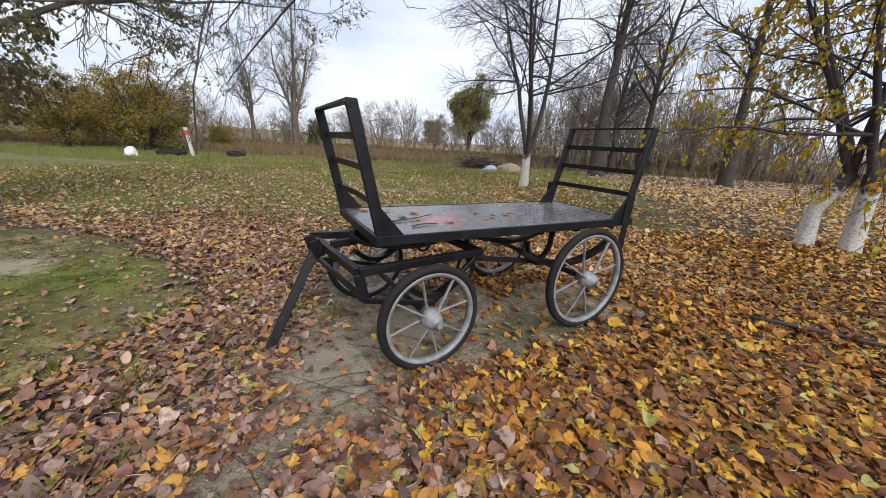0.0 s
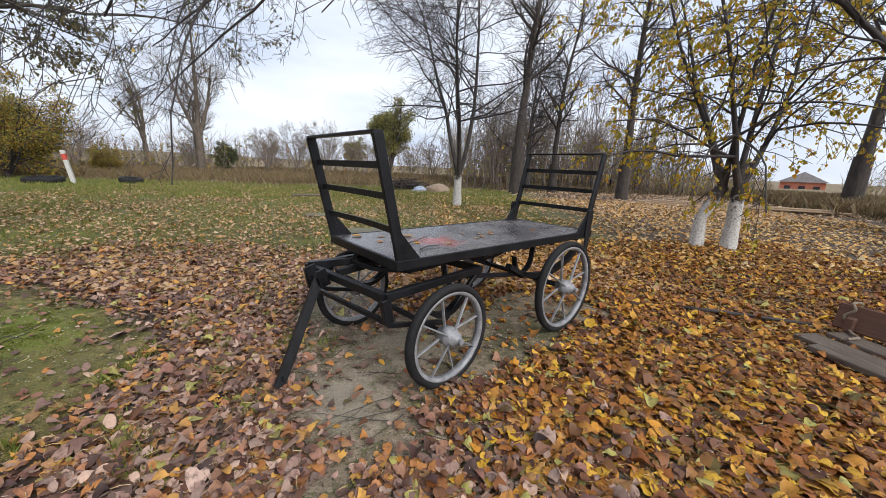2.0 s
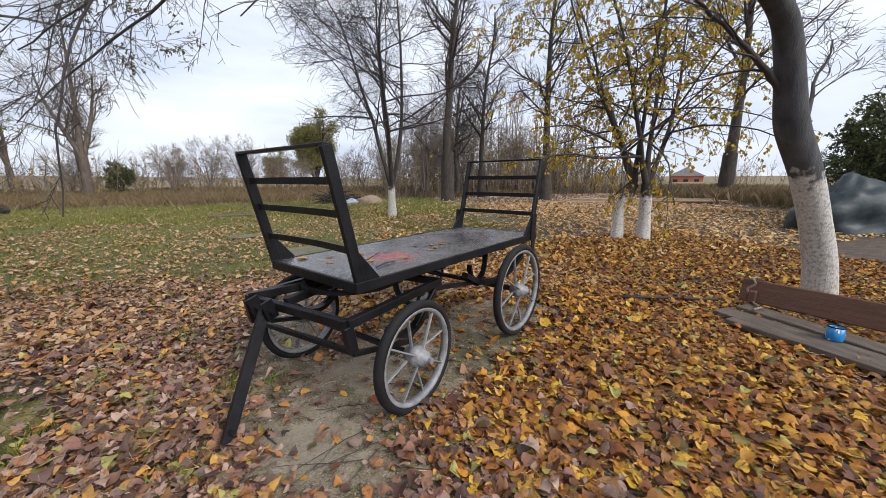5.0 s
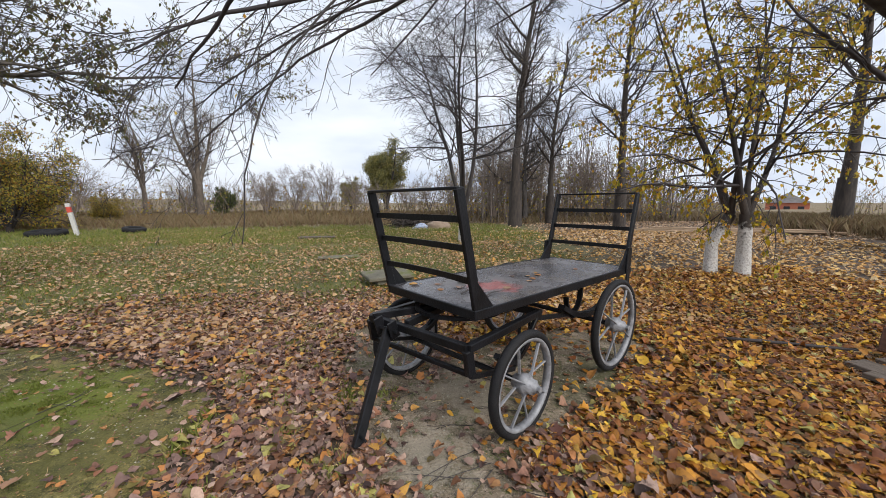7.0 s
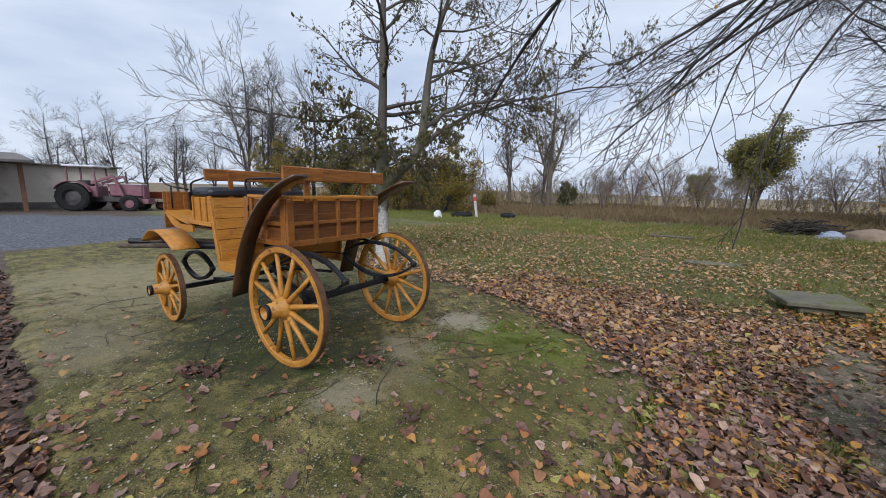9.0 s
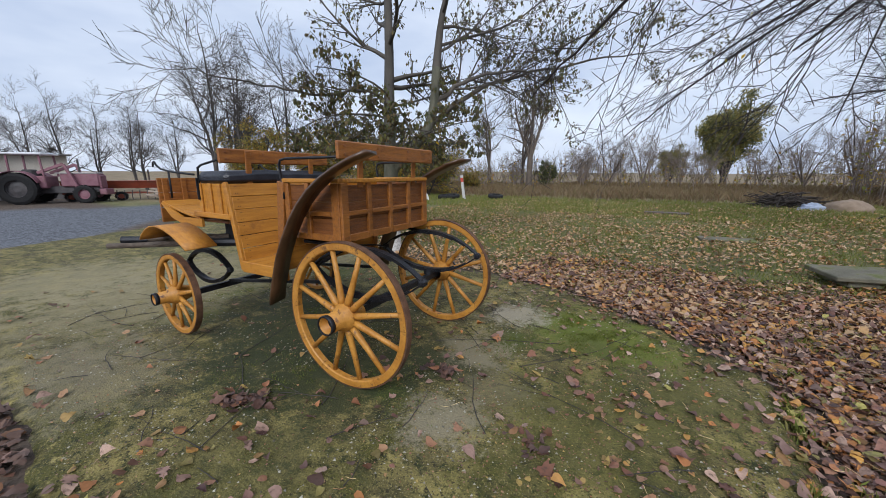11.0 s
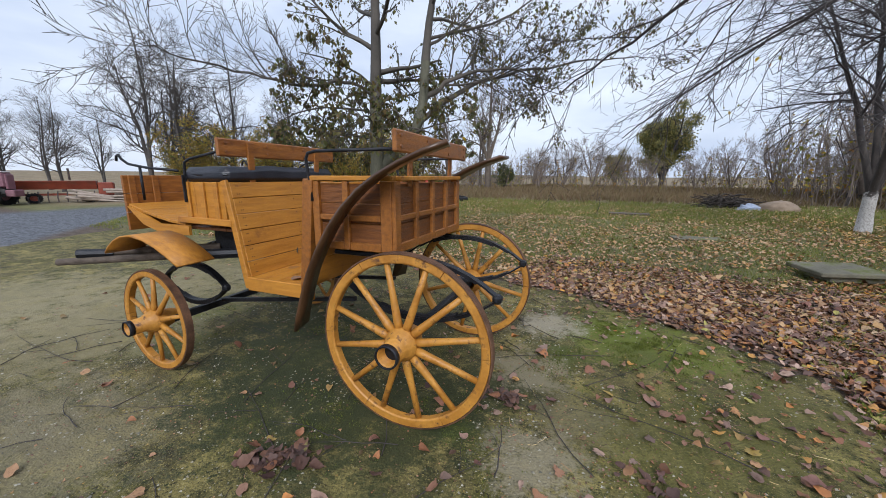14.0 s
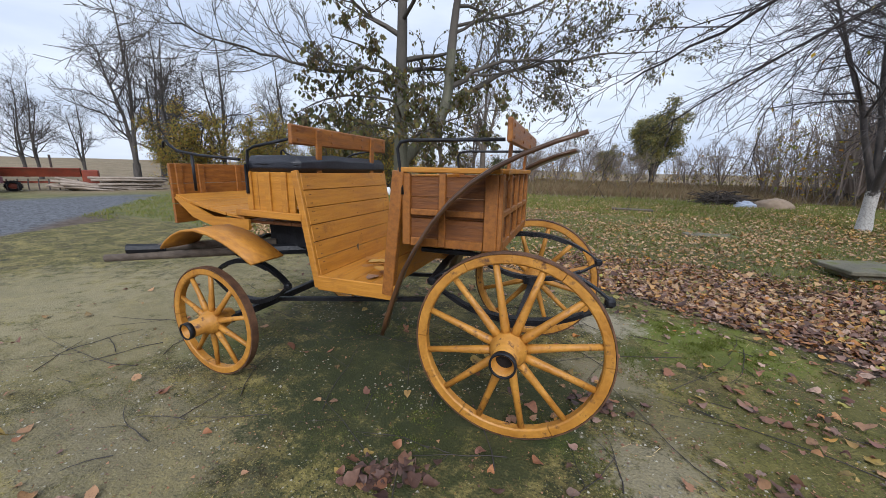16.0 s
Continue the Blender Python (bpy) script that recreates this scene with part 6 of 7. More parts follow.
leaf_bed("yard_leaf_litter", 17000, (0.5, 17, 5.0, 19), lambda x, y: litter(x, y) * (1 - dryness(x, y)), 0.12, leaf_material("yard_litter", ((0.34, 0.17, 0.055), (0.62, 0.33, 0.075), (0.46, 0.25, 0.08), (0.68, 0.46, 0.18), (0.22, 0.12, 0.055), (0.62, 0.48, 0.27)), 0.1), "carpet of fading leaves under the trees", 5, False, 0.03)
leaf_bed("grass_leaf_litter", 34000, (-14, 3, 4.0, 22), lambda x, y: (litter(x, y) * (1.3 - 0.045 * y)) if in_slab(x, y) < 0 else 0, 0.088, GRASS_LITTER, "brown fallen leaves scattered over the grass", 6, False, 0.04)
leaf_bed("far_leaf_litter", 7000, (2, 26, 12, 27), lambda x, y: (1 - 0.8 * greenness(x, y)) * (1 - 0.7 * dryness(x, y)), 0.16, FADED, "faded leaves over the far yard", 7, False, 0.03)


def leaf_stalks():
    """Pale stalks among the fresh leaves."""
    r = np.random.default_rng(23)
    xs = []
    while len(xs) < 4200:
        x, y = r.uniform(-4.5, 4.5), r.uniform(-0.3, 4.5)
        if r.random() < (litter(x, y) * (0.35 + 0.65 * warm(x, y)) + (0.03 if in_slab(x, y) > 0 else 0)):
            xs.append((x, y))
    p = np.array(xs)
    n = len(p)
    a, ln = r.uniform(0, 2 * np.pi, n), r.uniform(0.03, 0.075, n)
    z = np.array([max(height(x, y) + 0.02, 0.004 if (in_slab(x, y) > 0 or in_cart_slab(x, y) > 0) else 0) for x, y in xs]) + r.uniform(0.012, 0.028, n)
    d, s = np.stack([np.cos(a), np.sin(a)], 1), np.stack([-np.sin(a), np.cos(a)], 1) * 0.0011
    mid = p + d * ln[:, None] * 0.5 + s * r.normal(0, 5, n)[:, None]
    end = p + d * ln[:, None]
    lift = r.uniform(0, 0.02, n)
    rows = [np.column_stack([q + k * s, zz]) for q, zz in ((p, z), (mid, z + 0.002), (end, z + lift)) for k in (-1, 1)]
    rows += [np.column_stack([q, zz + 0.0022]) for q, zz in ((p, z), (mid, z + 0.002), (end, z + lift))]
    v = np.stack(rows, axis=1)
    f = (np.array([[0, 2, 7, 6], [6, 7, 3, 1], [2, 4, 8, 7], [7, 8, 5, 3]])[None] + 9 * np.arange(n)[:, None, None]).reshape(-1, 4)
    tagged(bulk("leaf_stalks", v.reshape(-1, 3), f, material("pale_stalk", ((0.42, 0.26, 0.08), (0.58, 0.44, 0.22), (0.30, 0.15, 0.06)), rough=0.6, bump=0, source="island")), "thin pale stalks of the fallen leaves", "leaf stalks", kind="stuff")


leaf_stalks()


def blades(name, count, region, density, tall, wide, mat, label, seed, per=4, spread_=0.05):
    """Tufts of pointed blades."""
    r = np.random.default_rng(seed)
    xs, ys = [], []
    while len(xs) < count:
        x, y = r.uniform(region[0], region[1]), r.uniform(region[2], region[3])
        if r.random() < density(x, y):
            xs.append(x), ys.append(y)
    n = count * per
    x, y = np.repeat(xs, per) + r.normal(0, spread_, n), np.repeat(ys, per) + r.normal(0, spread_, n)
    z = np.repeat([0.0 if in_slab(a, b) > 0 else height(a, b) for a, b in zip(xs, ys)], per) - 0.005
    a, h, w_ = r.uniform(0, 2 * np.pi, n), tall * r.uniform(0.4, 1.3, n), wide * r.uniform(0.6, 1.3, n)
    lean = h * r.uniform(0.1, 0.8, n)
    dx, dy = np.cos(a), np.sin(a)
    b = r.uniform(0, 2 * np.pi, n)
    bx, by = np.cos(b), np.sin(b)
    v = np.stack([np.stack([x - w_ * bx, y - w_ * by, z], 1), np.stack([x + w_ * bx, y + w_ * by, z], 1), np.stack([x + dx * lean * 0.4 + w_ * bx * 0.6, y + dy * lean * 0.4 + w_ * by * 0.6, z + h * 0.6], 1), np.stack([x + dx * lean, y + dy * lean, z + h], 1)], axis=1)
    f = (np.array([[0, 1, 2], [0, 2, 3]])[None] + 4 * np.arange(n)[:, None, None]).reshape(-1, 3)
    return tagged(bulk(name, v.reshape(-1, 3), f, mat), label, "grass", kind="stuff")


GRASS = leaf_material("grass_blades", ((0.10, 0.135, 0.022), (0.165, 0.20, 0.034), (0.25, 0.24, 0.06), (0.12, 0.15, 0.03), (0.32, 0.25, 0.10)), 0.25)
STRAW = leaf_material("dry_stalks", ((0.160, 0.115, 0.060), (0.240, 0.180, 0.096), (0.112, 0.074, 0.040), (0.192, 0.123, 0.064), (0.136, 0.123, 0.048)), 0.2)
blades("grass", 25000, (-14, 4, 4.2, 20), lambda x, y: (greenness(x, y) if max(in_slab(x, y), in_cart_slab(x, y)) < 0 else 0) * (1 - 0.03 * y), 0.075, 0.005, GRASS, "short green grass among leaves", 11)
blades("far_grass", 12000, (-28, 6, 14, 30), lambda x, y: greenness(x, y) * (1 - dryness(x, y)), 0.13, 0.012, GRASS, "rough green grass of the far yard", 12)
blades("verge_grass", 5000, (-26, -9, 3.5, 12), lambda x, y: 1.0 if in_slab(x, y) < -0.1 and in_road(x, y) < 0 else 0, 0.09, 0.008, GRASS, "grass verge beside the gravel road", 13)
blades("strip_weeds", 520, (-2.5, -1.1, 0.6, 4.8), lambda x, y: smooth01(noise.noise((x * 3, y * 3, 41)), 0.15, 0.4), 0.07, 0.006, GRASS, "small green weeds between the leaves", 14, 7, 0.03)
MOSS = leaf_material("moss_tufts", ((0.075, 0.10, 0.010), (0.11, 0.135, 0.014), (0.15, 0.16, 0.03), (0.05, 0.07, 0.010)), 0.2)


def mossy(x, y):
    """Where moss and small weeds have taken hold on the apron."""
    if in_slab(x, y) < 0.05:
        return 0
    k = sum(w_ * math.exp(-((x - a) ** 2 + (y - b) ** 2) / c ** 2) for a, b, c, w_ in ((-3.9, 3.1, 0.4, 1.0), (-3.45, 3.05, 0.35, 0.8), (-4.35, 2.4, 0.3, 0.5), (-4.75, 1.15, 0.25, 0.6), (-5.6, 0.75, 0.35, 0.35), (-6.2, 1.9, 0.4, 0.3), (-3.4, 2.2, 0.5, 0.25), (-7.9, 1.5, 0.4, 0.3)))
    return k * smooth01(noise.noise((x * 4.5, y * 4.5, 61)) + 0.6 * noise.noise((x * 14, y * 14, 62)), -0.05, 0.35)


blades("moss", 2600, (-8.5, -2.6, 0.2, 3.9), mossy, 0.016, 0.003, MOSS, "low tufts of moss on the concrete apron", 19, 7, 0.018)
blades("dry_field", 22000, (-45, 40, 22, 52), lambda x, y: dryness(x, y) * (0.5 + 0.5 * noise.noise((x * 0.3, y * 0.3, 15))), 0.48, 0.016, STRAW, "tall dry weeds of the field", 15, 4, 0.12)
blades("dry_edge", 5000, (13, 32, 4, 26), lambda x, y: dryness(x, y), 0.75, 0.014, STRAW, "tall dry weeds along the yard's side", 16, 4, 0.12)


def brush():
    """The far thicket: many thin stems with forks."""
    wd = Wood(61)
    r = wd.rng
    for _ in range(3000):
        x, y = r.uniform(-80, 65), r.uniform(33, 60)
        if abs(math.atan2(x, y) - 0.888) < 0.05 or y < 40 and (-16 < x < 5 or r.random() < 0.5):
            continue
        p = (x, y, height(x, y))
        h = r.uniform(1.2, 4.2)
        pts = wd.path(p, (r.normal(0, 0.25), r.normal(0, 0.2), 1), h, 4, 0.12, 0.2)
        wd.tube(pts, np.linspace(0.03, 0.008, 5), 3, "crown")
        for _k in range(6):
            q, d = wd.along(pts, r.uniform(0.25, 0.95))
            wd.tube(wd.path(q, d / np.linalg.norm(d) + r.normal(0, 0.5, 3), h * r.uniform(0.2, 0.45), 3, 0.12, 0.3), np.linspace(0.014, 0.006, 4), 3, "crown")
            wd.twigs.append(pts)
    for _ in range(420):
        x, y = r.uniform(3.5, 24), r.uniform(26, 38)
        h = r.uniform(2.5, 6.0)
        pts = wd.path((x, y, height(x, y)), (r.normal(0, 0.12), r.normal(0, 0.12), 1), h, 5, 0.06, 0.2)
        wd.tube(pts, np.linspace(0.03, 0.008, 6), 3, "crown")
        for _k in range(7):
            q, d = wd.along(pts, r.uniform(0.3, 0.95))
            wd.tube(wd.path(q, d / np.linalg.norm(d) + r.normal(0, 0.4, 3), h * r.uniform(0.12, 0.3), 3, 0.1, 0.3), np.linspace(0.012, 0.006, 4), 3, "crown")
            wd.twigs.append(pts)
    lv = wd.leaves(1, 0.23, 0.4, 0.95)
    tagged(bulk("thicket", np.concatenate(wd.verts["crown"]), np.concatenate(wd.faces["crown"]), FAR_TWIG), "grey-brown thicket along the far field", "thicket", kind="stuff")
    tagged(bulk("thicket_leaves", lv[0], lv[1], GOLD_BUSH), "last ochre leaves of the far thicket", "thicket", kind="stuff")


brush()


def grit():
    """Small stone chips bedded in the worn concrete."""
    r = np.random.default_rng(91)
    n = 24000
    x, y = r.uniform(-8.6, 1.8, n), r.uniform(-0.4, 4.1, n)
    keep = np.array([(in_slab(a, b) > 0.02 or in_cart_slab(a, b) > 0.05) and noise.noise((a * 1.7, b * 1.7, 51)) + 0.5 * noise.noise((a * 6, b * 6, 52)) > -0.05 for a, b in zip(x, y)])
    x, y = x[keep], y[keep]
    n = len(x)
    s = 0.0050 * r.uniform(0.35, 1.6, n) ** 1.6
    base = np.array([[1, 0, 0], [-0.5, 0.9, 0], [-0.6, -0.8, 0], [0.1, 0.1, 0.8]])
    v = base[None] * s[:, None, None] * r.uniform(0.6, 1.4, (n, 4, 1)) + np.stack([x, y, np.full(n, 0.001)], 1)[:, None, :]
    f = (np.array([[0, 1, 3], [1, 2, 3], [2, 0, 3]])[None] + 4 * np.arange(n)[:, None, None]).reshape(-1, 3)
    tagged(bulk("grit", v.reshape(-1, 3), f, material("grit_stone", ((0.05, 0.045, 0.03), (0.42, 0.39, 0.31), (0.19, 0.165, 0.115)), rough=0.9, bump=0, source="island")), "pale stone chips in the worn concrete", "grit", kind="stuff")


grit()


# ---- things about the yard ----
def block(name, m, size, mat, label, category, bevel=0.01, group=""):
    bm = B()
    box(bm, (0, 0, size[2] / 2), size, bevel)
    ob = part(name, bm, mat, None)
    ob.matrix_world = m
    return tagged(ob, label, category, group)


STONE = material("old_concrete_cover", ((0.09, 0.085, 0.055), (0.21, 0.185, 0.14)), scale=3, rough=0.9, bump=0.5, fine=40, patches=((0.11, 0.12, 0.03), 3.0, 0.5, 0.62))
block("cover_slab", pose(-1.22, 7.0, 0.0, 0, 0, 24), (0.72, 0.54, 0.10), STONE, "lower mossy concrete cover slab in the grass", "concrete slab", 0.012)
block("cover_slab", pose(-1.27, 6.98, 0.102, 1.2, -0.8, 19), (0.9, 0.72, 0.065), STONE, "upper mossy concrete cover slab lying on another", "concrete slab", 0.012)
block("plank", pose(-4.5, 16.1, -0.02, 0, 0, 4), (1.5, 0.5, 0.08), OLD_WOOD, "short weathered boards lying in the grass", "plank")
block("paving_flag", pose(-2.7, 10.3, -0.03, 0, 0, 12), (1.1, 0.5, 0.05), STONE, "flat stone flag sunk in the grass", "stone")

# boards, rope and paint tin beside the leaning tree
for i, (x, y, a, ln, w_) in enumerate(((3.16, 1.72, 92, 2.1, 0.24), (3.44, 1.67, 89, 2.2, 0.22), (3.0, 1.60, 95, 1.9, 0.12))):
    block("plank", pose(x, y, 0.005 + 0.004 * i, 0, 0, a), (ln, w_, 0.05), OLD_WOOD, "weathered grey-brown plank on the fallen leaves", "plank", 0.006, "planks by the tree")


def leaning_board():
    t = thing("bench_board", pose(3.60, 2.90, 0.06, 0, 0, -75), "red-brown old board propped on edge with a rope", "board")
    bm = B()
    box(bm, (0.95, 0, 0.125), (1.9, 0.045, 0.25), 0.012, Matrix.Rotation(radians(-14), 3, "X"))
    part("board", bm, RED_WOOD, t)
    bm = B()
    box(bm, (0.12, 0.02, 0.07), (0.07, 0.20, 0.14), 0.01)
    part("foot", bm, RED_WOOD, t)
    bm = B()
    pts = [(0.10 + 0.03 * math.sin(k * 0.5), -0.055, 0.27 - 0.014 * k) for k in range(18)]
    tube(bm, [(0.13, 0.04, 0.272), (0.11, 0.0, 0.282)] + pts + [(0.16, -0.10, 0.018), (0.25, -0.20, 0.018), (0.22, -0.32, 0.014)], 0.012, 7)
    part("rope", bm, material("rope", ((0.16, 0.12, 0.085), (0.30, 0.24, 0.18)), scale=60, rough=0.95, bump=0.8, fine=150), t, "frayed pale rope")


leaning_board()


def paint_tin():
    t = thing("paint_tin", pose(3.26, 1.93, 0.060, 0, 0, 20), "small blue and white paint tin on a plank", "paint tin")
    blue = material("tin_label", ((0.01, 0.16, 0.42), (0.02, 0.24, 0.55)), scale=18, rough=0.35, bump=0.05, patches=((0.75, 0.78, 0.8), 14, 0.56, 0.58))
    bm = B()
    lathe(bm, [(0.0, 0.0), (0.054, 0.0), (0.056, 0.004), (0.055, 0.115), (0.050, 0.115), (0.050, 0.07), (0.0, 0.07)], 28)
    bmesh.ops.rotate(bm, verts=bm.verts[:], matrix=Matrix.Rotation(radians(90), 3, "X"))
    part("can", bm, blue, t, "blue printed can", True)
    bm = B()
    lathe(bm, [(0.0575, 0.112), (0.058, 0.120), (0.049, 0.120), (0.049, 0.112)], 28, True)
    bmesh.ops.rotate(bm, verts=bm.verts[:], matrix=Matrix.Rotation(radians(90), 3, "X"))
    part("rim", bm, IRON, t, "dark rim", True)
    bm = B()
    for k in range(3):
        a = 0.4 + 0.5 * k
        box(bm, (0.0565 * math.sin(a), -0.0565 * math.cos(a), 0.05), (0.022, 0.002, 0.012 + 0.008 * k), 0, Matrix.Rotation(a, 3, "Z"))
    part("label_bars", bm, material("label_white", ((0.7, 0.7, 0.68), (0.8, 0.8, 0.78)), rough=0.4, bump=0), t)


paint_tin()


def heap(name, x, y, sx, sy, sz, mat, label, category, seed, rough=0.25, n=26):
    """A draped or poured mound."""
    verts, faces = [], []
    for j in range(n // 2 + 1):
        for i in range(n):
            a, e = 2 * math.pi * i / n, (math.pi / 2) * j / (n // 2)
            c = Vector((math.cos(a) * math.cos(e), math.sin(a) * math.cos(e), math.sin(e)))
            k = 1 + rough * noise.noise(c * 1.6 + Vector((seed, 0, 0))) + 0.5 * rough * noise.noise(c * 5 + Vector((0, seed, 0)))
            verts.append((x + c.x * sx * k, y + c.y * sy * k, -0.06 + c.z * sz * k))
    for j in range(n // 2):
        for i in range(n):
            faces.append((j * n + i, j * n + (i + 1) % n, (j + 1) * n + (i + 1) % n, (j + 1) * n + i))
    return tagged(bulk(name, verts, faces, mat, smooth=True), label, category)


TARP = material("green_tarp", ((0.008, 0.016, 0.02), (0.02, 0.034, 0.038)), scale=4, rough=0.55, bump=0.5, fine=14)
BLUE_TARP = material("blue_tarp", ((0.25, 0.29, 0.38), (0.36, 0.40, 0.48)), scale=4, rough=0.4, bump=0.4, fine=14)
SAND = material("sand", ((0.19, 0.135, 0.09), (0.28, 0.21, 0.15)), scale=4, rough=0.95, bump=0.5, fine=60)
heap("draped_tarpaulin", 12.6, 6.1, 1.5, 1.0, 1.25, TARP, "dark green tarpaulin draped over a heap", "tarpaulin", 1, 0.35)
for i in range(5):
    block("timber", pose(13.6 + 0.05 * i, 7.0 + 0.1 * (i % 2), -0.02 + 0.23 * i, 0, 0, -25 + 4 * i), (1.5, 0.3, 0.2), DARK_BARK, "dark stacked timber beside the tarpaulin", "timber", 0.02, "timber stack")
heap("sand_mound", 1.45, 21.9, 0.85, 0.8, 0.5, SAND, "heap of pale sand at the field edge", "sand heap", 3, 0.15)
heap("blue_tarpaulin", 0.45, 21.9, 0.55, 0.5, 0.28, BLUE_TARP, "crumpled pale blue tarpaulin beside the sand", "tarpaulin", 4, 0.4)
heap("white_sack", -17.6, 16.9, 0.30, 0.25, 0.48, material("sack", ((0.55, 0.55, 0.54), (0.7, 0.7, 0.7)), rough=0.7), "tied white sack on the grass", "sack", 5, 0.3)
for x, y in ((-17.3, 18.7), (-14.6, 20.6), (-16.9, 18.9)):
    tyre = B()
    lathe(tyre, [(0.28, -0.12), (0.42, -0.13), (0.5, -0.08), (0.5, 0.08), (0.42, 0.13), (0.28, 0.12)], 28, True)
    ob = part("old_tyre", tyre, RUBBER, None, "", True)
    ob.matrix_world = pose(x, y, 0.12, 84, 4, 30 * x)
    tagged(ob, "old black tyre lying in the grass", "tyre", "old tyres")


def brush_pile():
    w_ = Wood(71)
    for _ in range(160):
        p = np.array([-0.35 + w_.rng.normal(0, 0.45), 23.0 + w_.rng.normal(0, 0.4), w_.rng.uniform(-0.02, 0.45)])
        d = np.array([w_.rng.normal(0, 1), w_.rng.normal(0, 0.4), w_.rng.normal(0, 0.15)])
        pts = w_.path(p - d / np.linalg.norm(d) * 0.7, d, w_.rng.uniform(0.8, 2.0), 4, 0.1, -0.1)
        pts[:, 2] = np.clip(pts[:, 2], 0.0, 0.7)
        w_.tube(pts, np.linspace(0.03, 0.01, 5), 4, "crown")
    tagged(bulk("brush_pile", np.concatenate(w_.verts["crown"]), np.concatenate(w_.faces["crown"]), DARK_BARK), "pile of cut dark branches", "brushwood", kind="stuff")


brush_pile()

PALE_PLANK = material("fresh_sawn_plank", ((0.30, 0.20, 0.12), (0.44, 0.32, 0.21)), scale=3, rough=0.8, bump=0.3, fine=30, stretch=(1, 8, 8))
for i in range(7):
    p, q = (11.2 + 0.25 * i, 18.3 - 0.05 * i), (20.3 - 0.15 * i, 14.2 + 0.16 * (i % 4))
    a = math.degrees(math.atan2(q[1] - p[1], q[0] - p[0]))
    block("long_plank", pose((p[0] + q[0]) / 2, (p[1] + q[1]) / 2, 0.0 + 0.075 * (i // 3), 0, 0, a), (math.hypot(q[0] - p[0], q[1] - p[1]), 0.22, 0.07), PALE_PLANK, "long sawn plank laid out on the leaves", "plank", 0.008, "long planks")


def marker_post():
    t = thing("marker_post", pose(-16, 19, -0.03, 3, -7, 20), "white marker post with a red top band", "post")
    white, red = material("post_white", ((0.40, 0.38, 0.36), (0.58, 0.56, 0.53)), rough=0.8, scale=12), material("post_red", ((0.45, 0.05, 0.03), (0.58, 0.09, 0.06)), rough=0.6)
    for name, z, h, mat in (("shaft", 0.55, 1.1, white), ("band", 1.23, 0.26, red), ("cap", 1.44, 0.16, white)):
        bm = B()
        box(bm, (0, 0, z), (0.16, 0.16, h), 0.015)
        part(name, bm, mat, t)


marker_post()

# the yard buildings and machines beyond the gravel road
PLASTER = material("old_plaster", ((0.50, 0.44, 0.36), (0.62, 0.56, 0.48)), scale=0.8, rough=0.9, bump=0.2, fine=20, patches=((0.34, 0.29, 0.24), 0.9, 0.55, 0.75))
WHITEWALL = material("whitewashed_wall", ((0.58, 0.54, 0.54), (0.72, 0.68, 0.68)), scale=0.8, rough=0.9, bump=0.2, fine=20)
ROOFING = material("roof_sheet", ((0.10, 0.09, 0.085), (0.18, 0.16, 0.15)), scale=2, rough=0.8, bump=0.3, fine=12)
POST_WOOD = material("porch_post", ((0.16, 0.08, 0.05), (0.24, 0.12, 0.075)), scale=4, rough=0.8)


def barn():
    t = thing("barn", pose(-41.0, -2.2, -0.05, 0, 0, 4), "low plastered barn with an open wooden porch", "barn")
    for name, c, s, mat in (("wall", (0, 3.0, 1.45), (5.0, 6.4, 2.9), PLASTER), ("wall", (1.5, -4.2, 1.5), (5.0, 7.8, 3.0), WHITEWALL), ("plinth", (2.53, 3.0, 0.2), (0.06, 6.4, 0.4), ROOFING)):
        bm = B()
        box(bm, c, s, 0.02)
        part(name, bm, mat, t)
    bm = B()
    beam(bm, (-2.7, 3.0, 3.0), (2.9, 3.0, 2.95), 6.8, 0.10, 0.01)
    part("roof", bm, ROOFING, t)
    bm = B()
    beam(bm, (-2.0, -1.7, 3.75), (8.3, -1.7, 2.85), 6.6, 0.16, 0.02)
    part("porch_roof", bm, ROOFING, t)
    for y in (-4.8, 1.1):
        bm = B()
        beam(bm, (6.9, y, 0.0), (6.9, y, 2.85), 0.2, 0.2, 0.02, up=(1, 0, 0))
        part("porch_post", bm, POST_WOOD, t)
        bm = B()
        beam(bm, (6.9, y, 2.1), (5.9, y, 2.95), 0.12, 0.12, 0.01)
        part("brace", bm, POST_WOOD, t)


barn()


def big_wheel(parent, x, y, r, w_, rim):
    wh = new("wheel")
    wh.parent = parent
    wh.matrix_local = pose(x, y, r)
    bm = B()
    lathe(bm, [(r * 0.55, -w_ / 2), (r * 0.85, -w_ / 2 * 1.05), (r, -w_ / 2 * 0.8), (r, w_ / 2 * 0.8), (r * 0.85, w_ / 2 * 1.05), (r * 0.55, w_ / 2)], 30, True)
    for k in range(18):
        a = 2 * math.pi * k / 18
        box(bm, ((r + 0.008) * math.cos(a), 0, (r + 0.008) * math.sin(a)), (0.05, w_ * 0.9, 0.05), 0, Matrix.Rotation(-a, 3, "Y"))
    part("tyre", bm, RUBBER, wh)
    bm = B()
    lathe(bm, [(0, -w_ * 0.2), (r * 0.2, -w_ * 0.22), (r * 0.5, -w_ * 0.1), (r * 0.56, -w_ * 0.4), (r * 0.56, w_ * 0.4), (r * 0.5, w_ * 0.1), (r * 0.2, w_ * 0.22), (0, w_ * 0.2)], 24)
    part("rim", bm, rim, wh)


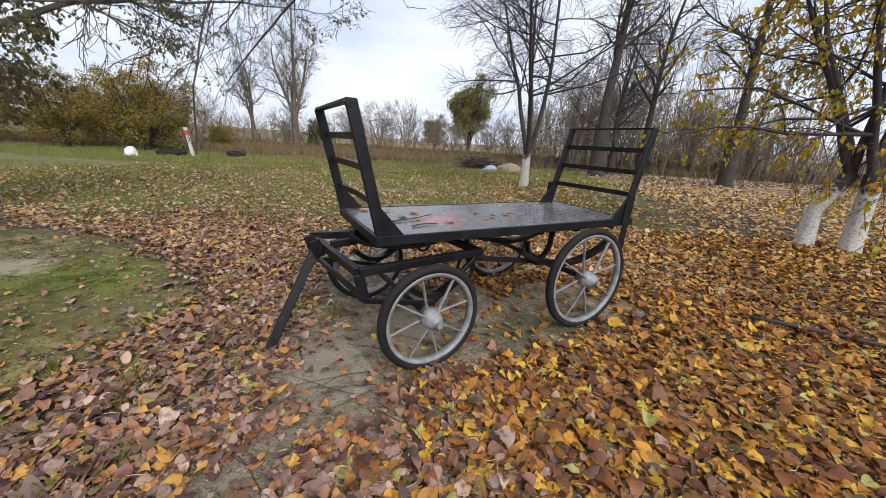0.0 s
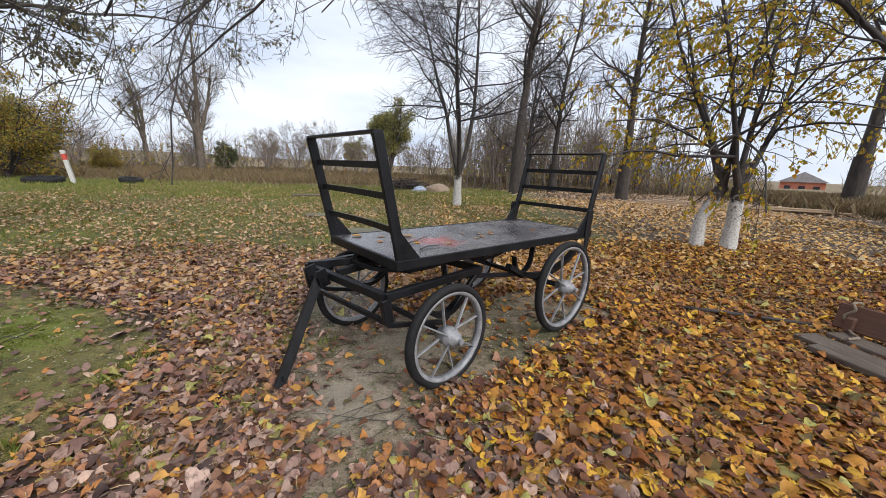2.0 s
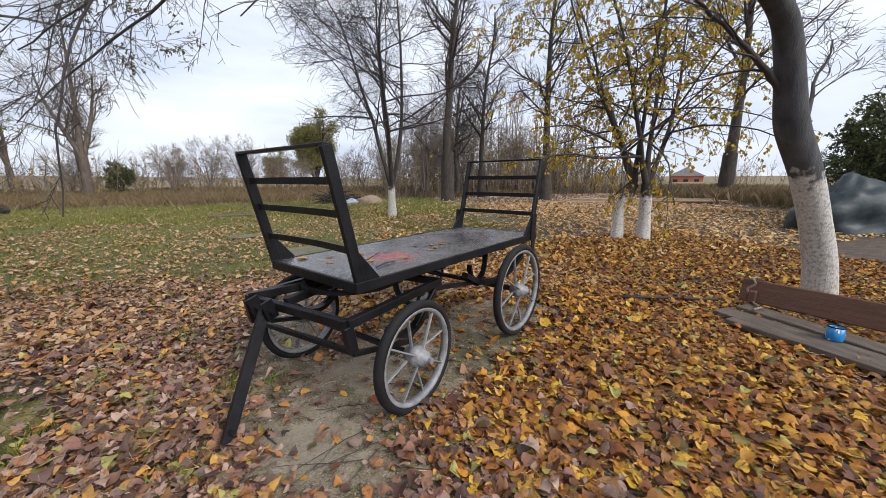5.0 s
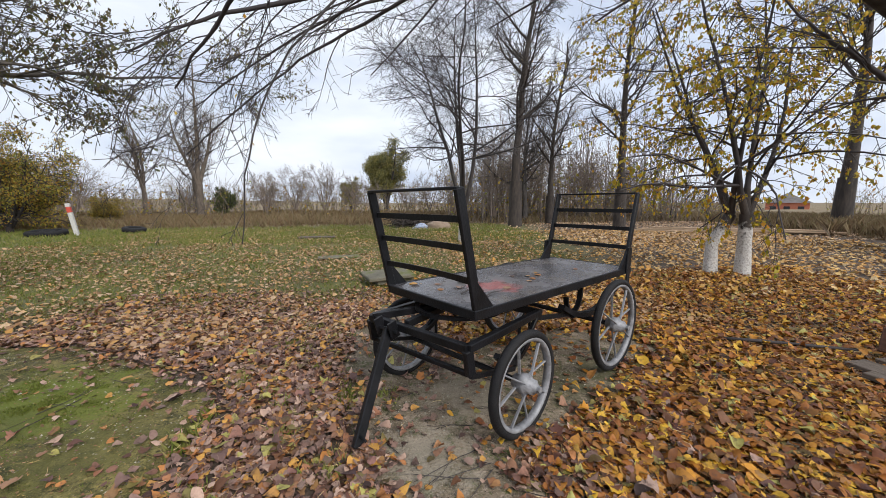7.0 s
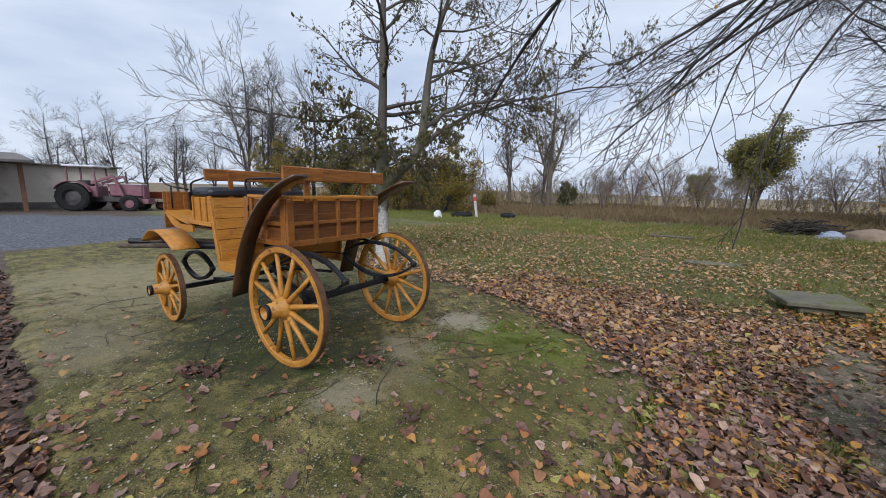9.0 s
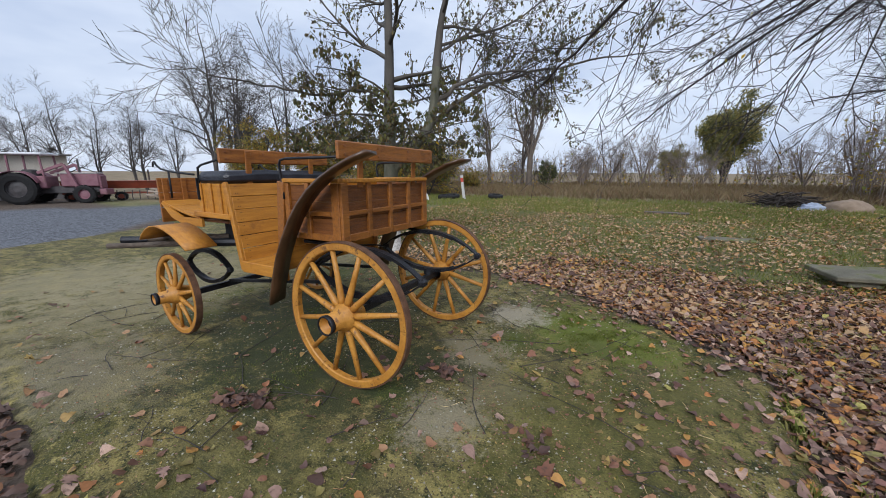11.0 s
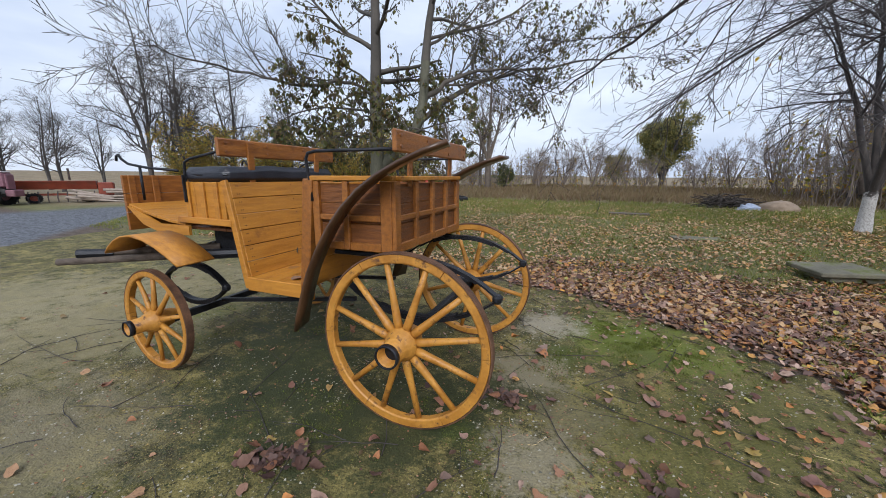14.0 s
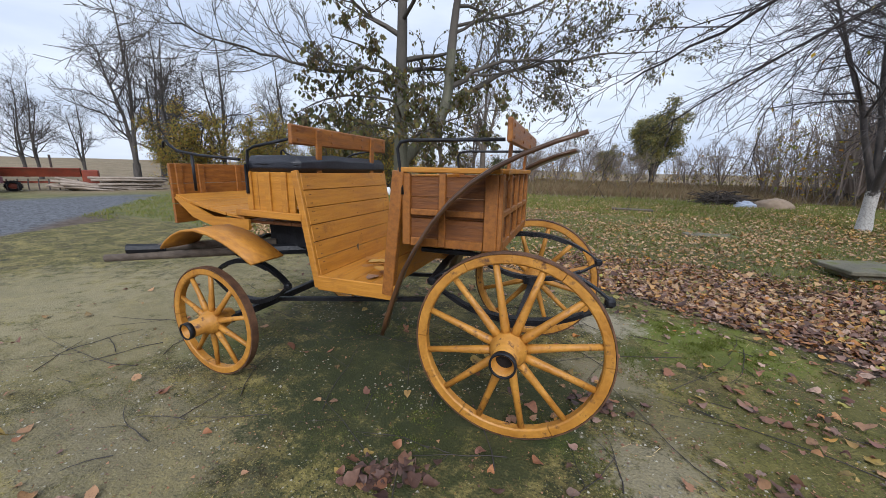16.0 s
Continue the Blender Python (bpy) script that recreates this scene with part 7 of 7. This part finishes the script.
def tractor():
    pink = material("faded_tractor_paint", ((0.17, 0.065, 0.085), (0.25, 0.12, 0.145)), scale=3, rough=0.6, bump=0.2, fine=30, patches=((0.16, 0.08, 0.07), 3, 0.56, 0.7))
    dark = material("tractor_iron", ((0.03, 0.028, 0.03), (0.08, 0.07, 0.07)), scale=4, rough=0.6)
    t = thing("tractor", pose(-34.3, 1.7, -0.03, 0, 0, 58), "old faded pink tractor with big dark wheels", "tractor")
    for name, c, s, mat, bv in (("hood", (2.6, 0, 1.30), (1.75, 0.8, 0.75), pink, 0.06), ("grille", (3.5, 0, 1.2), (0.10, 0.7, 0.75), pink, 0.03), ("bumper", (3.6, 0, 0.62), (0.35, 0.95, 0.35), pink, 0.04), ("chassis", (1.8, 0, 0.75), (3.2, 0.5, 0.4), dark, 0.04), ("hood_top", (2.5, 0, 1.70), (1.9, 0.84, 0.06), material("hood_white", ((0.5, 0.46, 0.46), (0.62, 0.58, 0.58)), rough=0.5), 0.02),
                                ("cab_base", (0.5, 0, 1.2), (1.4, 1.2, 0.7), pink, 0.05), ("cab_roof", (0.5, 0, 2.75), (1.7, 1.6, 0.12), material("cab_roof_paint", ((0.55, 0.55, 0.57), (0.68, 0.68, 0.7)), rough=0.5), 0.04), ("seat", (0.3, 0, 1.7), (0.5, 0.5, 0.4), dark, 0.06), ("axle", (2.9, 0, 0.5), (0.2, 1.3, 0.2), dark, 0.03)):
        bm = B()
        box(bm, c, s, bv)
        part(name, bm, mat, t)
    for x in (-0.2, 1.2):
        for y in (-0.65, 0.65):
            bm = B()
            beam(bm, (x, y, 1.5), (x * 0.95, y, 2.72), 0.08, 0.08, 0.01, up=(1, 0, 0))
            part("cab_pillar", bm, pink, t)
    for y in (-0.75, 0.75):
        bm = B()
        plate(bm, arc(0.1, 0.85, 0.98, 20, 150, 10), y - 0.25, y + 0.25, 0.03)
        part("mudguard", bm, pink, t)
    for y in (-0.55, 0.55):
        bm = B()
        beam(bm, (0.9, y, 1.7), (2.1, y * 1.1, 2.2), 0.12, 0.16, 0.02)
        beam(bm, (2.1, y * 1.1, 2.2), (2.6, y * 1.1, 0.7), 0.12, 0.14, 0.02)
        part("loader_arm", bm, pink, t)
    bm = B()
    tube(bm, [(2.4, 0.2, 1.7), (2.4, 0.2, 2.5)], 0.05)
    part("exhaust", bm, dark, t)
    for y in (-0.8, 0.8):
        big_wheel(t, 0.1, y, 0.85, 0.42, dark)
        big_wheel(t, 2.9, y, 0.5, 0.26, pink)


tractor()


def trailer():
    red = material("red_machine_paint", ((0.17, 0.03, 0.015), (0.27, 0.055, 0.025)), scale=2, rough=0.6, bump=0.3, fine=20, patches=((0.14, 0.05, 0.03), 2.5, 0.52, 0.7))
    dark = material("machine_iron", ((0.03, 0.025, 0.025), (0.09, 0.06, 0.05)), scale=4, rough=0.7)
    t = thing("seed_drill", pose(-33.6, 6.0, -0.03, 0, 0, 68) @ Matrix.Diagonal((1, 1, 0.84, 1)), "rusty red long farm machine on low wheels", "farm machine")
    bm = B()
    v = [bm.verts.new((x, y, z)) for x in (-3.0, 2.3) for y, z in ((-0.3, 0.9), (0.3, 0.9), (0.5, 1.42), (-0.5, 1.42))]
    for f in ((0, 1, 2, 3), (7, 6, 5, 4), (0, 4, 5, 1), (1, 5, 6, 2), (2, 6, 7, 3), (3, 7, 4, 0)):
        bm.faces.new([v[k] for k in f])
    bmesh.ops.recalc_face_normals(bm, faces=bm.faces[:])
    part("hopper", bm, red, t)
    bm = B()
    beam(bm, (-3.0, 0, 1.445), (2.3, 0, 1.445), 1.06, 0.05)
    part("lid", bm, red, t)
    bm = B()
    beam(bm, (-3.1, 0, 0.55), (3.2, 0, 0.55), 0.16, 0.14)
    part("frame_beam", bm, red, t)
    for i in range(14):
        bm = B()
        tube(bm, [(-2.8 + 0.38 * i, -0.2, 0.75), (-2.8 + 0.38 * i, -0.45, 0.35), (-2.78 + 0.38 * i, -0.5, 0.05)], 0.03, 6)
        part("coulter", bm, dark, t)
    for x in (-2.6, -0.3, 1.9):
        big_wheel(t, x, -0.35, 0.32, 0.16, red)
    bm = B()
    tube(bm, [(1.2, -0.2, 1.5), (1.2, -0.25, 2.3)], 0.05)
    part("lever", bm, dark, t)
    bm = B()
    box(bm, (-1.55, -0.62, 0.95), (0.36, 0.03, 0.8), 0.01)
    part("marker_board", bm, material("marker_orange", ((0.55, 0.12, 0.02), (0.65, 0.3, 0.02)), scale=3, rough=0.5), t, "orange striped marker board")
    bm = B()
    box(bm, (2.7, 0.0, 0.9), (0.7, 1.0, 0.9), 0.05)
    part("gear_box", bm, red, t)


trailer()


def pole_stack(x, y, a, n, length, label, seed, loose):
    r = random.Random(seed)
    pale = [material("pole_wood", ((0.22, 0.17, 0.13), (0.36, 0.30, 0.25)), scale=3, rough=0.85)]
    for i in range(n):
        row = i // 7
        bm = B()
        ln = length * r.uniform(0.7, 1.1)
        tube(bm, [(-ln / 2, 0, 0), (0, r.uniform(-0.03, 0.03), 0.02), (ln / 2, 0, 0)], [0.07, 0.06, 0.05], 7)
        ob = part("pole", bm, pale[0], None, "", True)
        ob.matrix_world = pose(x + r.uniform(-0.2, 0.2), y + 0.16 * (i % 7) - 0.5, 0.05 + 0.12 * row, 0, r.uniform(0, 14) * loose, a + r.uniform(-25, 25) * loose)
        tagged(ob, label, "pole", "stacked poles")


pole_stack(-31.8, 8.4, 60, 18, 3.0, "pale peeled pole thrown on a loose stack", 3, 1.0)
pole_stack(-31.2, 9.9, 70, 42, 2.6, "weathered pole in a low stack", 4, 0.12)


def far_house():
    t = thing("house", pose(86, 70.5, -1.5, 0, 0, 40), "distant red brick house with a dark hip roof", "house")
    bm = B()
    box(bm, (0, 0, 1.5), (9, 7, 3.0), 0.05)
    part("wall", bm, material("red_render", ((0.45, 0.14, 0.08), (0.55, 0.2, 0.12)), scale=1, rough=0.8), t)
    bm = B()
    v = [bm.verts.new(c) for c in ((-5, -4, 3), (5, -4, 3), (5, 4, 3), (-5, 4, 3), (-2, 0, 5.2), (2, 0, 5.2))]
    for f in ((0, 1, 5, 4), (2, 3, 4, 5), (1, 2, 5), (3, 0, 4), (3, 2, 1, 0)):
        bm.faces.new([v[k] for k in f])
    part("roof", bm, ROOFING, t)
    for k in range(3):
        bm = B()
        box(bm, (-4.52, -2.2 + 2.2 * k, 1.7), (0.08, 1.0, 1.1), 0.01)
        part("window", bm, LEATHER, t)


far_house()

# ---- litter on the vehicles, sticks and twigs ----
def few_leaves(name, spots, mat, label, seed, size=0.10):
    """Single leaves lying at given places: x, y, z."""
    r = np.random.default_rng(seed)
    base = np.array([[0, -0.05, 0], [0, 0.28, 0], [0, 0.62, 0], [0, 1.0, 0.08], [0.26, -0.04, 0.05], [0.46, 0.24, 0.12], [0.36, 0.62, 0.10], [-0.26, -0.04, 0.05], [-0.46, 0.24, 0.12], [-0.36, 0.62, 0.10], [0.02, -0.42, 0.04], [-0.02, -0.44, 0.04]])
    tri = np.array([[0, 4, 1], [4, 5, 1], [5, 2, 1], [5, 6, 2], [6, 3, 2], [0, 1, 7], [7, 1, 8], [8, 1, 2], [8, 2, 9], [9, 2, 3], [0, 10, 11]])
    for x, y, z in spots:
        a, s = r.uniform(0, 6.28), size * r.uniform(0.6, 1.2)
        v = base * [1, 1, r.uniform(0.3, 1.6)]
        v[:, 1] -= 0.4
        rot = np.stack([v[:, 0] * math.cos(a) - v[:, 1] * math.sin(a), v[:, 0] * math.sin(a) + v[:, 1] * math.cos(a), v[:, 2] - v[:, 2].min()], 1) * s
        ob = bulk(name, rot, tri, mat, smooth=True)
        ob.location = (x, y, z)
        tagged(ob, label, "leaf", "leaves on the vehicles")


SINGLE = material("single_leaf", ((0.16, 0.07, 0.03), (0.36, 0.15, 0.03), (0.45, 0.25, 0.04), (0.22, 0.13, 0.09)), scale=9, rough=0.5, bump=0.1, source="object")
cart_m = pose(-0.617, 2.179, 0, 0, 0, 34.0)
r = random.Random(8)
few_leaves("fallen_leaf", [tuple(cart_m @ Vector((x, y, 0.852))) for x, y in ((1.05, 0.32), (1.12, 0.42), (1.0, 0.5), (1.22, 0.38), (0.35, 0.5), (0.42, 0.38), (0.3, 0.7), (0.2, 0.55), (0.62, 0.25), (0.95, 0.28), (1.3, 0.45), (1.75, 0.3), (0.15, 0.82), (0.5, 0.62))], SINGLE, "curled brown leaf lying on the cart deck", 3, 0.075)
car_m = pose(-5.12, 1.745, 0, 0, 0, 188.5)
few_leaves("fallen_leaf", [tuple(car_m @ Vector((r.uniform(0.9, 1.2), r.uniform(0.0, 0.5), 0.762 + 0.008 * k))) for k in range(11)], SINGLE, "dry brown leaf on the carriage floor", 4)
few_leaves("fallen_leaf", [tuple(car_m @ Vector((r.uniform(2.0, 2.2), r.uniform(0.2, 0.5), 1.15))) for k in range(2)], SINGLE, "dry brown leaf on the toe board", 5, 0.07)


def stick(pts, r0, r1, label):
    bm = B()
    n = len(pts)
    tube(bm, pts, [r0 + (r1 - r0) * i / (n - 1) for i in range(n)], 6)
    ob = part("fallen_stick", bm, TWIG_BARK, None, "", True)
    tagged(ob, label, "stick", "fallen sticks")


stick([(2.45, 3.45, 0.03), (2.72, 3.33, 0.04), (3.05, 3.2, 0.035), (3.5, 3.0, 0.03)], 0.022, 0.014, "long dark stick lying on the leaves")
stick([tuple(cart_m @ Vector(p)) for p in ((0.22, 0.35, 0.858), (0.42, 0.40, 0.862), (0.62, 0.52, 0.86))], 0.006, 0.003, "thin twig lying on the cart deck")
stick([tuple(cart_m @ Vector(p)) for p in ((0.30, 0.18, 0.858), (0.40, 0.22, 0.86), (0.50, 0.21, 0.858))], 0.006, 0.003, "thin twig lying on the cart deck")


def twig_litter():
    """Thin twigs strewn over both slabs."""
    w_ = Wood(81)
    for k in range(125):
        if k < 90:
            x, y = w_.rng.uniform(-8.5, -2.9), w_.rng.uniform(-0.1, 3.6)
        else:
            x, y = w_.rng.uniform(-1.1, 1.2), w_.rng.uniform(1.2, 3.4)
        a, ln = w_.rng.normal(2.75, 0.7), (w_.rng.uniform(0.5, 1.4) if k < 26 else w_.rng.uniform(0.12, 0.55))
        pts = w_.path((x, y, 0.006), (math.cos(a), math.sin(a), 0), ln, 6, 0.12, 0)
        pts[:, 2] = 0.006 + np.abs(w_.rng.normal(0, 0.003, 7))
        w_.tube(pts, np.linspace(0.0034, 0.0015, 7), 4, "crown")
        if ln > 0.3:
            q = w_.path(pts[3], (math.cos(a + 0.6), math.sin(a + 0.6), 0), ln * 0.4, 3, 0.1, 0)
            q[:, 2] = 0.007
            w_.tube(q, np.linspace(0.002, 0.001, 4), 3, "crown")
    tagged(bulk("twig_litter", np.concatenate(w_.verts["crown"]), np.concatenate(w_.faces["crown"]), TWIG_BARK), "thin fallen twigs strewn over the concrete", "twigs", kind="stuff")


twig_litter()
